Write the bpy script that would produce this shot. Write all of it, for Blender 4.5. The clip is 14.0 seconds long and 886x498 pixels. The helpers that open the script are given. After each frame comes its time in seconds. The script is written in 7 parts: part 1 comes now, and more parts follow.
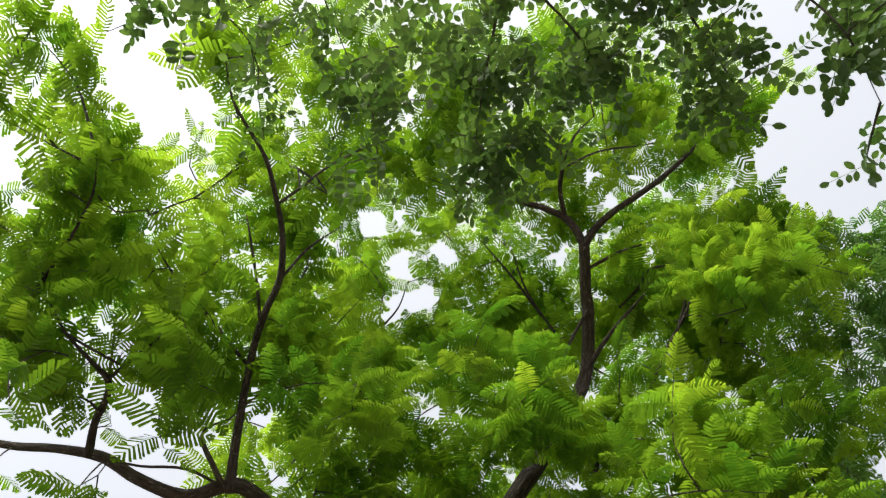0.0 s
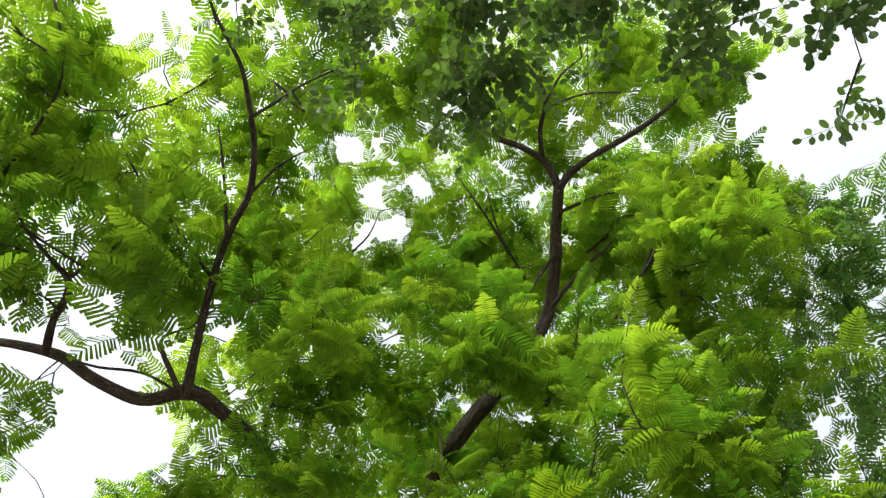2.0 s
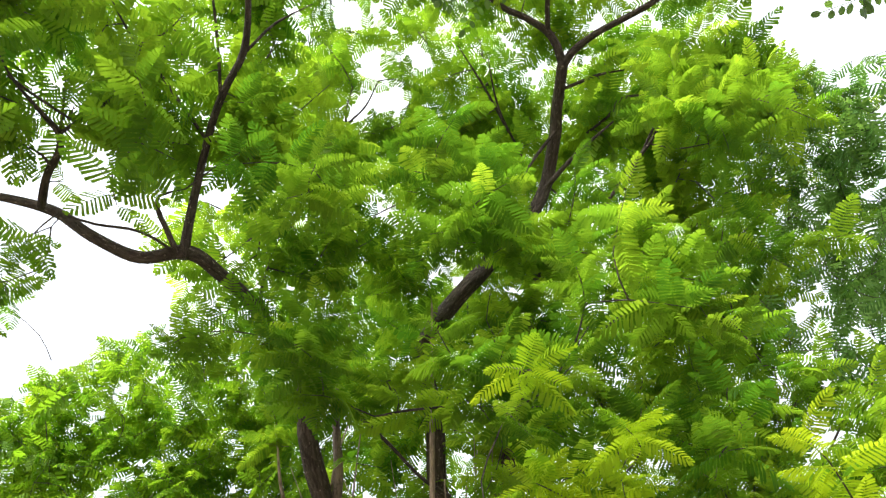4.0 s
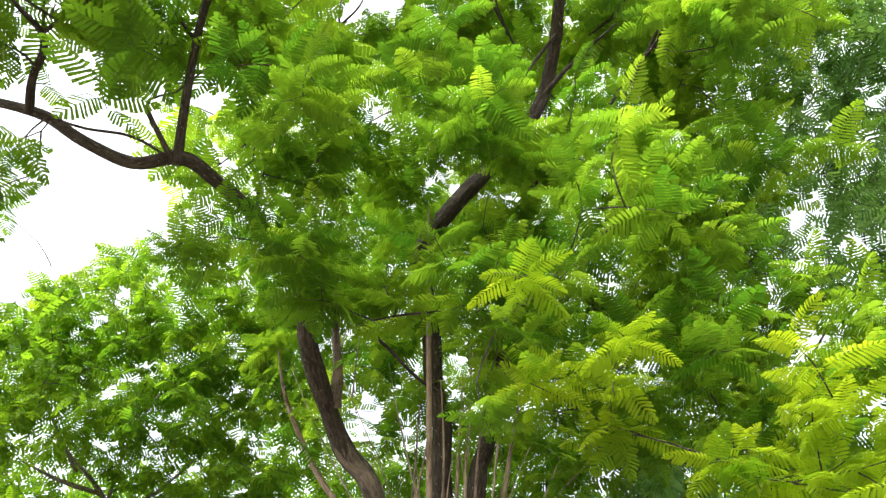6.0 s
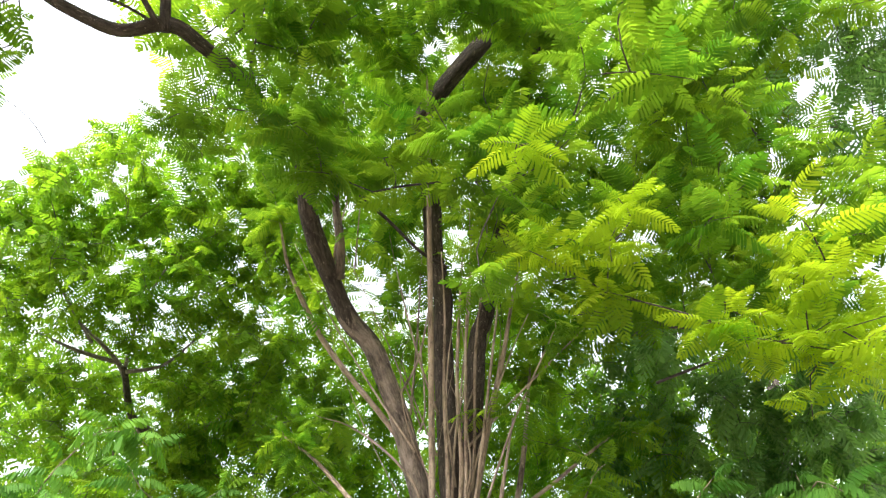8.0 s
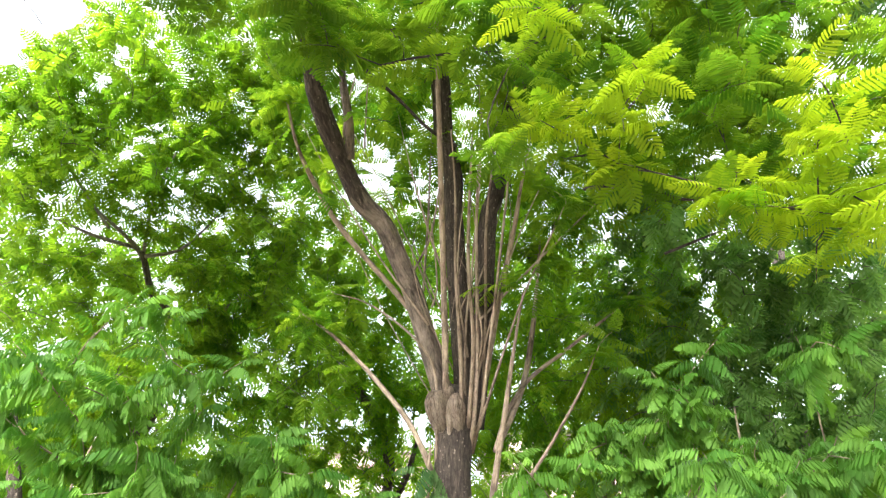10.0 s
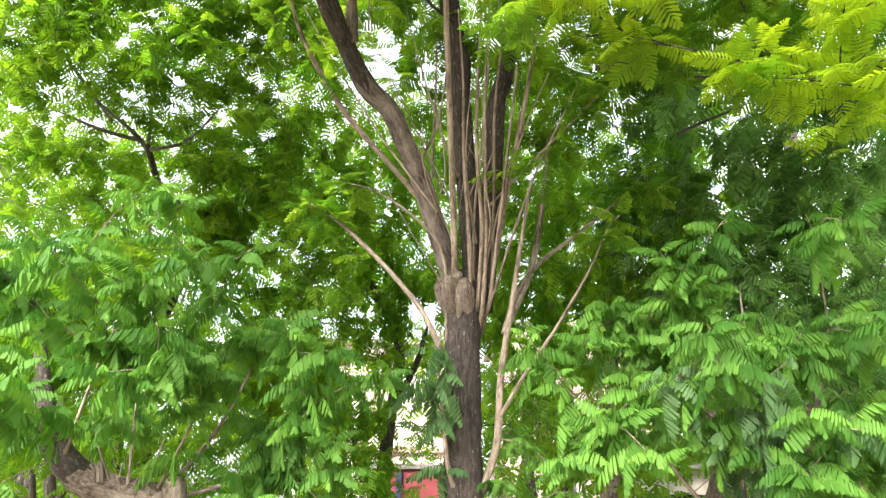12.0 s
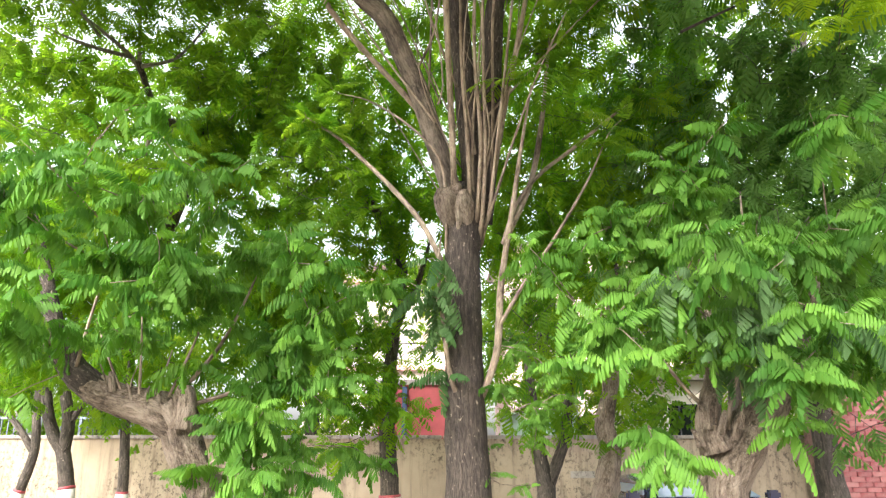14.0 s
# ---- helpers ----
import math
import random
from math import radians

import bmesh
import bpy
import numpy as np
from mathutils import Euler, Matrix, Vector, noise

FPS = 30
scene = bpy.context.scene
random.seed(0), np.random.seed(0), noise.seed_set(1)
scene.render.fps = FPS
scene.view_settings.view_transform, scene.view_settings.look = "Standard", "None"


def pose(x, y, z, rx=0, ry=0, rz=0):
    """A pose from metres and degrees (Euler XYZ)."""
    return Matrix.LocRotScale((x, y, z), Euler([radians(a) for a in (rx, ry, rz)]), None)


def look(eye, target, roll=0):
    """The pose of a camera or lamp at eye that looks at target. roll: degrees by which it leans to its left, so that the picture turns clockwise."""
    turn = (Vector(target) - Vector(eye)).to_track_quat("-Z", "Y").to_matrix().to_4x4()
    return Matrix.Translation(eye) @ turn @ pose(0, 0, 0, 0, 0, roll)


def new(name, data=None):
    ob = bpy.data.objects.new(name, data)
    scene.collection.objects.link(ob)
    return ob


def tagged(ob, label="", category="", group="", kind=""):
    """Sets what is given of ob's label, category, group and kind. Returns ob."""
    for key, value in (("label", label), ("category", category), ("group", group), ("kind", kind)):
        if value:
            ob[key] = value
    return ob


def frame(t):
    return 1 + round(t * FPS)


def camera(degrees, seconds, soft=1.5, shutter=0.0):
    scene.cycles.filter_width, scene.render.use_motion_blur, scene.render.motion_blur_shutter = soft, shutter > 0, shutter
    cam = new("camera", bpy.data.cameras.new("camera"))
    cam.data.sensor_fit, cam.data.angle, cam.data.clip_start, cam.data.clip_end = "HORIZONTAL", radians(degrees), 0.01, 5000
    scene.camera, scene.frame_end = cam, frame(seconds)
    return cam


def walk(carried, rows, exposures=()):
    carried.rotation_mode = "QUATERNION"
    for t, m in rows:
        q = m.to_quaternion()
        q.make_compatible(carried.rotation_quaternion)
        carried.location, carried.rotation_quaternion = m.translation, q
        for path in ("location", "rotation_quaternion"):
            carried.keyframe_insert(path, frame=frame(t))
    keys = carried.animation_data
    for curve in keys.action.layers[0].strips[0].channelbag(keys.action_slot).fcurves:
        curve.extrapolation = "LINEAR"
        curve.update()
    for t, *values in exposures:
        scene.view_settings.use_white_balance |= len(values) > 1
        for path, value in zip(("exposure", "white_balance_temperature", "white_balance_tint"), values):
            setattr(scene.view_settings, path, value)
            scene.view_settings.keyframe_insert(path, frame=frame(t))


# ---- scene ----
LENS, LENGTH = 67.0, 14.0
cam = camera(LENS, LENGTH, soft=1.3)
# seconds, place of the eye, yaw, pitch, roll in degrees
PATH = [
    (0.0, -0.028, -0.404, 2.036, 10.42, 73.57, 5.56),
    (0.5, -0.006, -0.406, 2.033, 7.90, 74.32, 4.76),
    (1.0, 0.004, -0.378, 2.030, 4.81, 73.29, 2.19),
    (1.5, 0.025, -0.355, 2.025, 3.69, 71.14, 2.49),
    (2.0, 0.021, -0.323, 2.017, 3.10, 68.59, 3.42),
    (2.5, 0.011, -0.292, 2.010, 1.73, 65.73, 2.94),
    (3.0, 0.001, -0.271, 2.002, 1.54, 63.25, 3.20),
    (3.2, 0.005, -0.258, 1.993, 1.68, 62.29, 3.64),
    (5.3, 0.004, -0.213, 1.970, -0.56, 53.78, 2.56),
    (5.5, 0.002, -0.213, 1.972, -0.56, 52.99, 2.50),
    (6.0, 0.001, -0.205, 1.968, -0.65, 51.12, 2.54),
    (6.5, -0.003, -0.201, 1.962, -0.68, 49.11, 2.63),
    (7.0, -0.008, -0.193, 1.956, -0.73, 46.69, 2.72),
    (7.5, -0.012, -0.173, 1.942, -0.58, 43.09, 2.59),
    (8.0, -0.002, -0.160, 1.928, -1.28, 40.83, 1.64),
    (8.2, -0.004, -0.162, 1.932, -1.26, 39.55, 1.73),
    (10.3, -0.014, -0.112, 1.814, -0.48, 30.19, 1.13),
    (10.5, -0.012, -0.106, 1.812, -0.26, 29.29, 1.20),
    (11.0, -0.016, -0.086, 1.775, 0.41, 26.93, 1.17),
    (11.5, -0.027, -0.078, 1.749, 0.28, 24.80, 0.87),
    (12.0, -0.034, -0.058, 1.714, -0.22, 22.88, 0.83),
    (12.5, -0.037, -0.037, 1.682, -0.38, 20.58, 0.65),
    (13.0, -0.026, -0.021, 1.643, -0.12, 18.79, 0.28),
    (13.5, -0.011, -0.001, 1.611, -0.42, 16.88, 0.41),
    (14.0, 0.000, 0.000, 1.600, 0.00, 16.50, -0.00),
]
EXPOSURES = [
    (0.0, -0.93), (2.0, -0.66), (3.0, -0.34), (6.5, 0.05), (8.0, 0.26), (11.0, 0.55), (14.0, 0.32),
]
walk(cam, [(t, pose(x, y, z, 90 + pitch, 0, yaw) @ pose(0, 0, 0, 0, 0, roll)) for t, x, y, z, yaw, pitch, roll in PATH], EXPOSURES)

# ---- light: a bright, thinly overcast sky ----
world = bpy.data.worlds.new("sky")
scene.world = world
world.use_nodes = True
nt = world.node_tree
nt.nodes.clear()
sky = nt.nodes.new("ShaderNodeTexSky")
sky.sky_type, sky.sun_disc = "NISHITA", False
SUN_UP, SUN_ROUND = radians(36), radians(212)
sky.sun_elevation, sky.sun_rotation = SUN_UP, SUN_ROUND
sky.air_density, sky.dust_density, sky.ozone_density = 1.0, 6.0, 1.0
veil = nt.nodes.new("ShaderNodeHueSaturation")
veil.inputs["Saturation"].default_value = 0.35
veil.inputs["Value"].default_value = 4.4
glow = nt.nodes.new("ShaderNodeBackground")
glow.inputs["Strength"].default_value = 0.165
out = nt.nodes.new("ShaderNodeOutputWorld")
nt.links.new(sky.outputs["Color"], veil.inputs["Color"])
cloud = nt.nodes.new("ShaderNodeMix")
cloud.data_type = "RGBA"
cloud.inputs[0].default_value = 0.28
where = nt.nodes.new("ShaderNodeTexCoord")
axes = nt.nodes.new("ShaderNodeSeparateXYZ")
nt.links.new(where.outputs["Generated"], axes.inputs[0])
dome = nt.nodes.new("ShaderNodeMapRange")  # a clouded sky is brightest overhead
dome.inputs["To Min"].default_value, dome.inputs["To Max"].default_value = 2.6, 20.0
nt.links.new(axes.outputs["Z"], dome.inputs["Value"])
nt.links.new(dome.outputs["Result"], cloud.inputs[7])
nt.links.new(veil.outputs["Color"], cloud.inputs[6])
nt.links.new(cloud.outputs[2], glow.inputs["Color"])
nt.links.new(glow.outputs["Background"], out.inputs["Surface"])
sun = new("sun", bpy.data.lights.new("sun", "SUN"))
sun.data.energy, sun.data.angle, sun.data.color = 3.7, radians(10), (1.0, 0.95, 0.84)
sun.matrix_world = look((0, 0, 40), (-40 * math.sin(SUN_ROUND) / math.tan(SUN_UP), -40 * math.cos(SUN_ROUND) / math.tan(SUN_UP), 0))


# ---- materials ----
def material(name, rough=0.8):
    m = bpy.data.materials.new(name)
    m.use_nodes = True
    b = m.node_tree.nodes["Principled BSDF"]
    b.inputs["Roughness"].default_value = rough
    return m, m.node_tree, b


def node(tree, kind, **values):
    n = tree.nodes.new(kind)
    for key, value in values.items():
        n.inputs[key.replace("_", " ")].default_value = value
    return n


def ramp(tree, source, stops):
    r = tree.nodes.new("ShaderNodeValToRGB")
    while len(r.color_ramp.elements) < len(stops):
        r.color_ramp.elements.new(0.5)
    for e, (at, colour) in zip(r.color_ramp.elements, stops):
        e.position, e.color = at, (*colour, 1)
    tree.links.new(source, r.inputs["Fac"])
    return r


def coords(tree, scale):
    c = tree.nodes.new("ShaderNodeTexCoord")
    m = tree.nodes.new("ShaderNodeMapping")
    m.inputs["Scale"].default_value = scale
    tree.links.new(c.outputs["Object"], m.inputs["Vector"])
    return m.outputs["Vector"]


def blend(tree, kind, fac, a, b):
    m = tree.nodes.new("ShaderNodeMix")
    m.data_type, m.blend_type = "RGBA", kind
    for key, value in ((0, fac), (6, a), (7, b)):
        if isinstance(value, (int, float)):
            m.inputs[key].default_value = value
        elif isinstance(value, tuple):
            m.inputs[key].default_value = (*value, 1)
        else:
            tree.links.new(value, m.inputs[key])
    return m.outputs[2]


def bump(tree, height, shader, strength, distance):
    b = node(tree, "ShaderNodeBump", Strength=strength, Distance=distance)
    tree.links.new(height, b.inputs["Height"])
    tree.links.new(b.outputs["Normal"], shader.inputs["Normal"])


def along(tree, scale):
    """Coordinates that run along a limb: two across it and the third down its length."""
    c = tree.nodes.new("ShaderNodeAttribute")
    c.attribute_name = "grain"
    m = tree.nodes.new("ShaderNodeMapping")
    m.inputs["Scale"].default_value = scale
    tree.links.new(c.outputs["Vector"], m.inputs["Vector"])
    return m.outputs["Vector"]


def bark(name, dark, mid, pale, paleness=0.5, depth=0.02, flecks=(0.30, 0.25, 0.20), flecked=0.64, run=0.9):
    m, tree, b = material(name, 0.9)
    ridges = node(tree, "ShaderNodeTexNoise", Scale=9.0, Detail=9.0, Roughness=0.74)
    tree.links.new(along(tree, (4.5, 4.5, run)), ridges.inputs["Vector"])
    patches = node(tree, "ShaderNodeTexNoise", Scale=2.3, Detail=6.0, Roughness=0.7)
    tree.links.new(along(tree, (2.2, 2.2, 1.1)), patches.inputs["Vector"])
    cracks = node(tree, "ShaderNodeTexVoronoi", Scale=20.0)
    cracks.feature = "DISTANCE_TO_EDGE"
    warp = blend(tree, "LINEAR_LIGHT", 0.06, along(tree, (1.8, 1.8, 0.28)), patches.outputs["Color"])
    tree.links.new(warp, cracks.inputs["Vector"])
    scales = node(tree, "ShaderNodeTexNoise", Scale=30.0, Detail=3.0, Roughness=0.6)
    tree.links.new(along(tree, (1.6, 1.6, 0.7)), scales.inputs["Vector"])
    base = ramp(tree, ridges.outputs["Fac"], ((0.36, dark), (0.5, mid), (0.66, pale)))
    patch = ramp(tree, patches.outputs["Fac"], ((paleness - 0.08, (0, 0, 0)), (paleness + 0.12, (1, 1, 1))))
    colour = blend(tree, "MIX", patch.outputs["Color"], base.outputs["Color"], pale)
    blots = ramp(tree, patches.outputs["Color"], ((0.36, (0.32, 0.29, 0.27)), (0.47, (1, 1, 1))))
    colour = blend(tree, "MULTIPLY", 0.85, colour, blots.outputs["Color"])
    speck = ramp(tree, cracks.outputs["Distance"], ((0.0, (0.3, 0.27, 0.25)), (0.07, (1, 1, 1))))
    colour = blend(tree, "MULTIPLY", 0.5, colour, speck.outputs["Color"])
    chips = ramp(tree, scales.outputs["Fac"], ((flecked, (0, 0, 0)), (flecked + 0.05, (1, 1, 1))))
    colour = blend(tree, "MIX", chips.outputs["Color"], colour, flecks)
    tree.links.new(colour, b.inputs["Base Color"])
    relief = blend(tree, "MULTIPLY", 1.0, ridges.outputs["Fac"], speck.outputs["Color"])
    bump(tree, relief, b, 1.0, depth)
    return m


def leaf(name, deep, fresh, through_deep, through_fresh, share=0.5, gloss=0.45):
    """Thin leaf: daylight is thrown back and also let through; each leaf has its own tone."""
    m, tree, b = material(name, gloss)
    b.inputs["Specular IOR Level"].default_value = 0.12
    own = tree.nodes.new("ShaderNodeAttribute")
    own.attribute_name = "tone"
    info = tree.nodes.new("ShaderNodeObjectInfo")
    add = tree.nodes.new("ShaderNodeMath")
    add.operation = "ADD"
    tree.links.new(own.outputs["Fac"], add.inputs[0])
    tree.links.new(info.outputs["Random"], add.inputs[1])
    frac = tree.nodes.new("ShaderNodeMath")
    frac.operation = "FRACT"
    tree.links.new(add.outputs[0], frac.inputs[0])
    patches = node(tree, "ShaderNodeTexNoise", Scale=1.1, Detail=3.0)
    tree.links.new(coords(tree, (1, 1, 1)), patches.inputs["Vector"])
    mixed = tree.nodes.new("ShaderNodeMath")
    mixed.operation = "MULTIPLY_ADD"
    tree.links.new(frac.outputs[0], mixed.inputs[0])
    mixed.inputs[1].default_value = 0.6
    shift = tree.nodes.new("ShaderNodeMath")
    shift.operation = "MULTIPLY_ADD"
    tree.links.new(patches.outputs["Fac"], shift.inputs[0])
    shift.inputs[1].default_value, shift.inputs[2].default_value = 1.4, -0.5
    tree.links.new(shift.outputs[0], mixed.inputs[2])
    front = ramp(tree, mixed.outputs[0], ((0.1, deep), (0.95, fresh)))
    back = ramp(tree, mixed.outputs[0], ((0.1, through_deep), (0.95, through_fresh)))
    veins = node(tree, "ShaderNodeTexNoise", Scale=140.0, Detail=2.0)
    tree.links.new(coords(tree, (1, 1, 1)), veins.inputs["Vector"])
    tree.links.new(front.outputs["Color"], b.inputs["Base Color"])
    bump(tree, veins.outputs["Fac"], b, 0.35, 0.004)
    lucent = tree.nodes.new("ShaderNodeBsdfTranslucent")
    tree.links.new(back.outputs["Color"], lucent.inputs["Color"])
    mix = node(tree, "ShaderNodeMixShader", Fac=share)
    tree.links.new(b.outputs[0], mix.inputs[1])
    tree.links.new(lucent.outputs[0], mix.inputs[2])
    tree.links.new(mix.outputs[0], tree.nodes["Material Output"].inputs["Surface"])
    return m


def plaster(name, base, stain, grime, scale=1.0):
    m, tree, b = material(name, 0.9)
    blotch = node(tree, "ShaderNodeTexNoise", Scale=0.9 * scale, Detail=7.0, Roughness=0.65)
    tree.links.new(coords(tree, (1, 1, 1)), blotch.inputs["Vector"])
    runs = node(tree, "ShaderNodeTexNoise", Scale=3.0 * scale, Detail=5.0, Roughness=0.6)
    tree.links.new(coords(tree, (2.6, 1, 0.22)), runs.inputs["Vector"])
    grain = node(tree, "ShaderNodeTexNoise", Scale=60.0, Detail=4.0)
    tree.links.new(coords(tree, (1, 1, 1)), grain.inputs["Vector"])
    first = ramp(tree, blotch.outputs["Fac"], ((0.42, base), (0.66, stain)))
    streak = ramp(tree, runs.outputs["Fac"], ((0.5, (0, 0, 0)), (0.74, (1, 1, 1))))
    colour = blend(tree, "MIX", streak.outputs["Color"], first.outputs["Color"], grime)
    mould = node(tree, "ShaderNodeTexNoise", Scale=13.0, Detail=8.0, Roughness=0.75)
    tree.links.new(coords(tree, (1, 1, 0.8)), mould.inputs["Vector"])
    where = node(tree, "ShaderNodeTexNoise", Scale=0.75 * scale, Detail=3.0)
    tree.links.new(coords(tree, (1, 1, 1)), where.inputs["Vector"])
    spots = ramp(tree, mould.outputs["Fac"], ((0.5, (0, 0, 0)), (0.62, (1, 1, 1))))
    zone = ramp(tree, where.outputs["Fac"], ((0.42, (0, 0, 0)), (0.55, (1, 1, 1))))
    dirty = blend(tree, "MULTIPLY", 1.0, spots.outputs["Color"], zone.outputs["Color"])
    colour = blend(tree, "MIX", dirty, colour, tuple(0.45 * c for c in grime))
    tree.links.new(colour, b.inputs["Base Color"])
    bump(tree, grain.outputs["Fac"], b, 0.4, 0.01)
    return m


def painted(name, base, worn, rough=0.5, metal=0.0, scale=6.0):
    m, tree, b = material(name, rough)
    b.inputs["Metallic"].default_value = metal
    wear = node(tree, "ShaderNodeTexNoise", Scale=scale, Detail=6.0, Roughness=0.65)
    tree.links.new(coords(tree, (1, 1, 1)), wear.inputs["Vector"])
    colour = ramp(tree, wear.outputs["Fac"], ((0.4, base), (0.75, worn)))
    tree.links.new(colour.outputs["Color"], b.inputs["Base Color"])
    bump(tree, wear.outputs["Fac"], b, 0.15, 0.005)
    return m


def brick_clay(name):
    m, tree, b = material(name, 0.9)
    info = tree.nodes.new("ShaderNodeObjectInfo")
    geo = tree.nodes.new("ShaderNodeNewGeometry")
    add = tree.nodes.new("ShaderNodeMath")
    add.operation = "ADD"
    tree.links.new(info.outputs["Random"], add.inputs[0])
    tree.links.new(geo.outputs["Random Per Island"], add.inputs[1])
    frac = tree.nodes.new("ShaderNodeMath")
    frac.operation = "FRACT"
    tree.links.new(add.outputs[0], frac.inputs[0])
    tone = ramp(tree, frac.outputs[0], ((0.0, (0.22, 0.06, 0.062)), (0.6, (0.29, 0.088, 0.09)), (1.0, (0.35, 0.145, 0.14))))
    dust = node(tree, "ShaderNodeTexNoise", Scale=2.2, Detail=7.0, Roughness=0.7)
    tree.links.new(coords(tree, (1, 1, 1)), dust.inputs["Vector"])
    fog = ramp(tree, dust.outputs["Fac"], ((0.5, (0, 0, 0)), (0.8, (0.7, 0.7, 0.7))))
    colour = blend(tree, "MIX", fog.outputs["Color"], tone.outputs["Color"], (0.30, 0.23, 0.21))
    tree.links.new(colour, b.inputs["Base Color"])
    grain = node(tree, "ShaderNodeTexNoise", Scale=90.0, Detail=4.0)
    tree.links.new(coords(tree, (1, 1, 1)), grain.inputs["Vector"])
    bump(tree, grain.outputs["Fac"], b, 0.5, 0.006)
    return m


BARK = bark("bark_brown", (0.024, 0.018, 0.015), (0.062, 0.048, 0.04), (0.125, 0.1, 0.083), 0.66, 0.03)
BARK_LIMB = bark("bark_grey_tan", (0.04, 0.032, 0.027), (0.112, 0.09, 0.074), (0.26, 0.212, 0.172), 0.52, 0.03)
BARK_POLLARD = bark("bark_weathered", (0.06, 0.043, 0.032), (0.20, 0.15, 0.112), (0.42, 0.34, 0.27), 0.50, 0.06, run=2.4)
BARK_DARK = bark("bark_grey_brown", (0.035, 0.029, 0.025), (0.075, 0.062, 0.052), (0.145, 0.12, 0.10), 0.6)
BARK_PALE = bark("bark_pale", (0.11, 0.09, 0.075), (0.22, 0.185, 0.155), (0.36, 0.31, 0.26), 0.5)
TAN = bark("bark_tan_shoot", (0.09, 0.068, 0.05), (0.23, 0.178, 0.132), (0.39, 0.315, 0.24), 0.55, 0.006)
LEAF_MAIN = leaf("leaf_yellow_green", (0.045, 0.11, 0.014), (0.145, 0.23, 0.024), (0.10, 0.265, 0.012), (0.38, 0.57, 0.026), 0.64)
LEAF_LOW = leaf("leaf_fresh_green", (0.054, 0.148, 0.024), (0.165, 0.335, 0.058), (0.095, 0.28, 0.016), (0.25, 0.475, 0.028), 0.45)
LEAF_TALL = leaf("leaf_dull_green", (0.055, 0.13, 0.014), (0.15, 0.25, 0.024), (0.12, 0.31, 0.012), (0.35, 0.55, 0.02), 0.6)
# darker, bluer leaf copy: shade inside the crowns is put into its colour
LEAF_SHADE = leaf("leaf_shaded_blue_green", (0.045, 0.11, 0.036), (0.11, 0.20, 0.075), (0.05, 0.15, 0.024), (0.12, 0.26, 0.045), 0.35)
# yellow young growth, with the sun on those sprays put into the lighter colour
LEAF_YOUNG_LIT = leaf("leaf_young_sunlit", (0.12, 0.225, 0.015), (0.25, 0.35, 0.02), (0.20, 0.40, 0.012), (0.53, 0.69, 0.02), 0.6)
LEAF_DEEP = leaf("leaf_cool_green", (0.05, 0.125, 0.032), (0.13, 0.24, 0.07), (0.095, 0.26, 0.034), (0.26, 0.47, 0.075), 0.55)
LEAF_BACK = leaf("leaf_deep_green", (0.055, 0.14, 0.012), (0.15, 0.27, 0.02), (0.13, 0.34, 0.01), (0.38, 0.60, 0.02), 0.6)
LEAF_OVER = leaf("leaf_round_dark", (0.045, 0.085, 0.034), (0.11, 0.16, 0.08), (0.07, 0.15, 0.022), (0.19, 0.33, 0.05), 0.45, 0.35)
PLASTER = plaster("plaster_cream", (0.40, 0.325, 0.235), (0.30, 0.24, 0.175), (0.17, 0.135, 0.10))
COPING = plaster("plaster_grey", (0.36, 0.33, 0.29), (0.28, 0.25, 0.22), (0.2, 0.18, 0.16), 2.0)
WHITEWASH = plaster("whitewash", (0.76, 0.69, 0.63), (0.68, 0.58, 0.51), (0.55, 0.47, 0.41))
PINK = painted("pink_paint", (0.62, 0.36, 0.30), (0.5, 0.3, 0.26), 0.8)
ROSE = plaster("plaster_rose", (0.66, 0.50, 0.44), (0.58, 0.42, 0.36), (0.42, 0.31, 0.27))
STONE_DARK = painted("dark_shutter", (0.10, 0.09, 0.085), (0.07, 0.06, 0.06), 0.4)
RED_PAINT = painted("red_paint", (0.38, 0.07, 0.085), (0.28, 0.055, 0.065))
WHITE_BAND = painted("white_band", (0.74, 0.72, 0.68), (0.5, 0.46, 0.42), 0.8)
CLAY = brick_clay("brick_clay")
MORTAR = plaster("mortar", (0.27, 0.15, 0.14), (0.22, 0.12, 0.11), (0.16, 0.09, 0.085), 3.0)
EARTH = plaster("earth", (0.22, 0.17, 0.12), (0.16, 0.12, 0.085), (0.1, 0.09, 0.05), 0.6)


# ---- building blocks ----
def empty(name, at, label, category, group="", kind=""):
    ob = new(name)
    ob.location = at
    return tagged(ob, label, category, group, kind)


def part(name, data, mat, parent=None, label="", kind=""):
    """Links a bmesh or a mesh, in world coordinates, as one mesh object."""
    if isinstance(data, bmesh.types.BMesh):
        me = bpy.data.meshes.new(name)
        data.to_mesh(me)
        data.free()
    else:
        me = data
    if mat and not me.materials:
        me.materials.append(mat)
    ob = new(name, me)
    if parent:
        ob.parent = parent
        ob.matrix_parent_inverse = Matrix.Translation(parent.location).inverted()
    return tagged(ob, label, kind=kind)


def mesh_of(name, verts, tris, smooth=False):
    me = bpy.data.meshes.new(name)
    verts, tris = np.asarray(verts, np.float32), np.asarray(tris, np.int32)
    me.vertices.add(len(verts))
    me.vertices.foreach_set("co", verts.ravel())
    me.loops.add(tris.size)
    me.loops.foreach_set("vertex_index", tris.ravel())
    me.polygons.add(len(tris))
    me.polygons.foreach_set("loop_start", np.arange(0, tris.size, 3, dtype=np.int32))
    if smooth:
        me.polygons.foreach_set("use_smooth", np.ones(len(tris), bool))
    me.update(calc_edges=True)
    return me


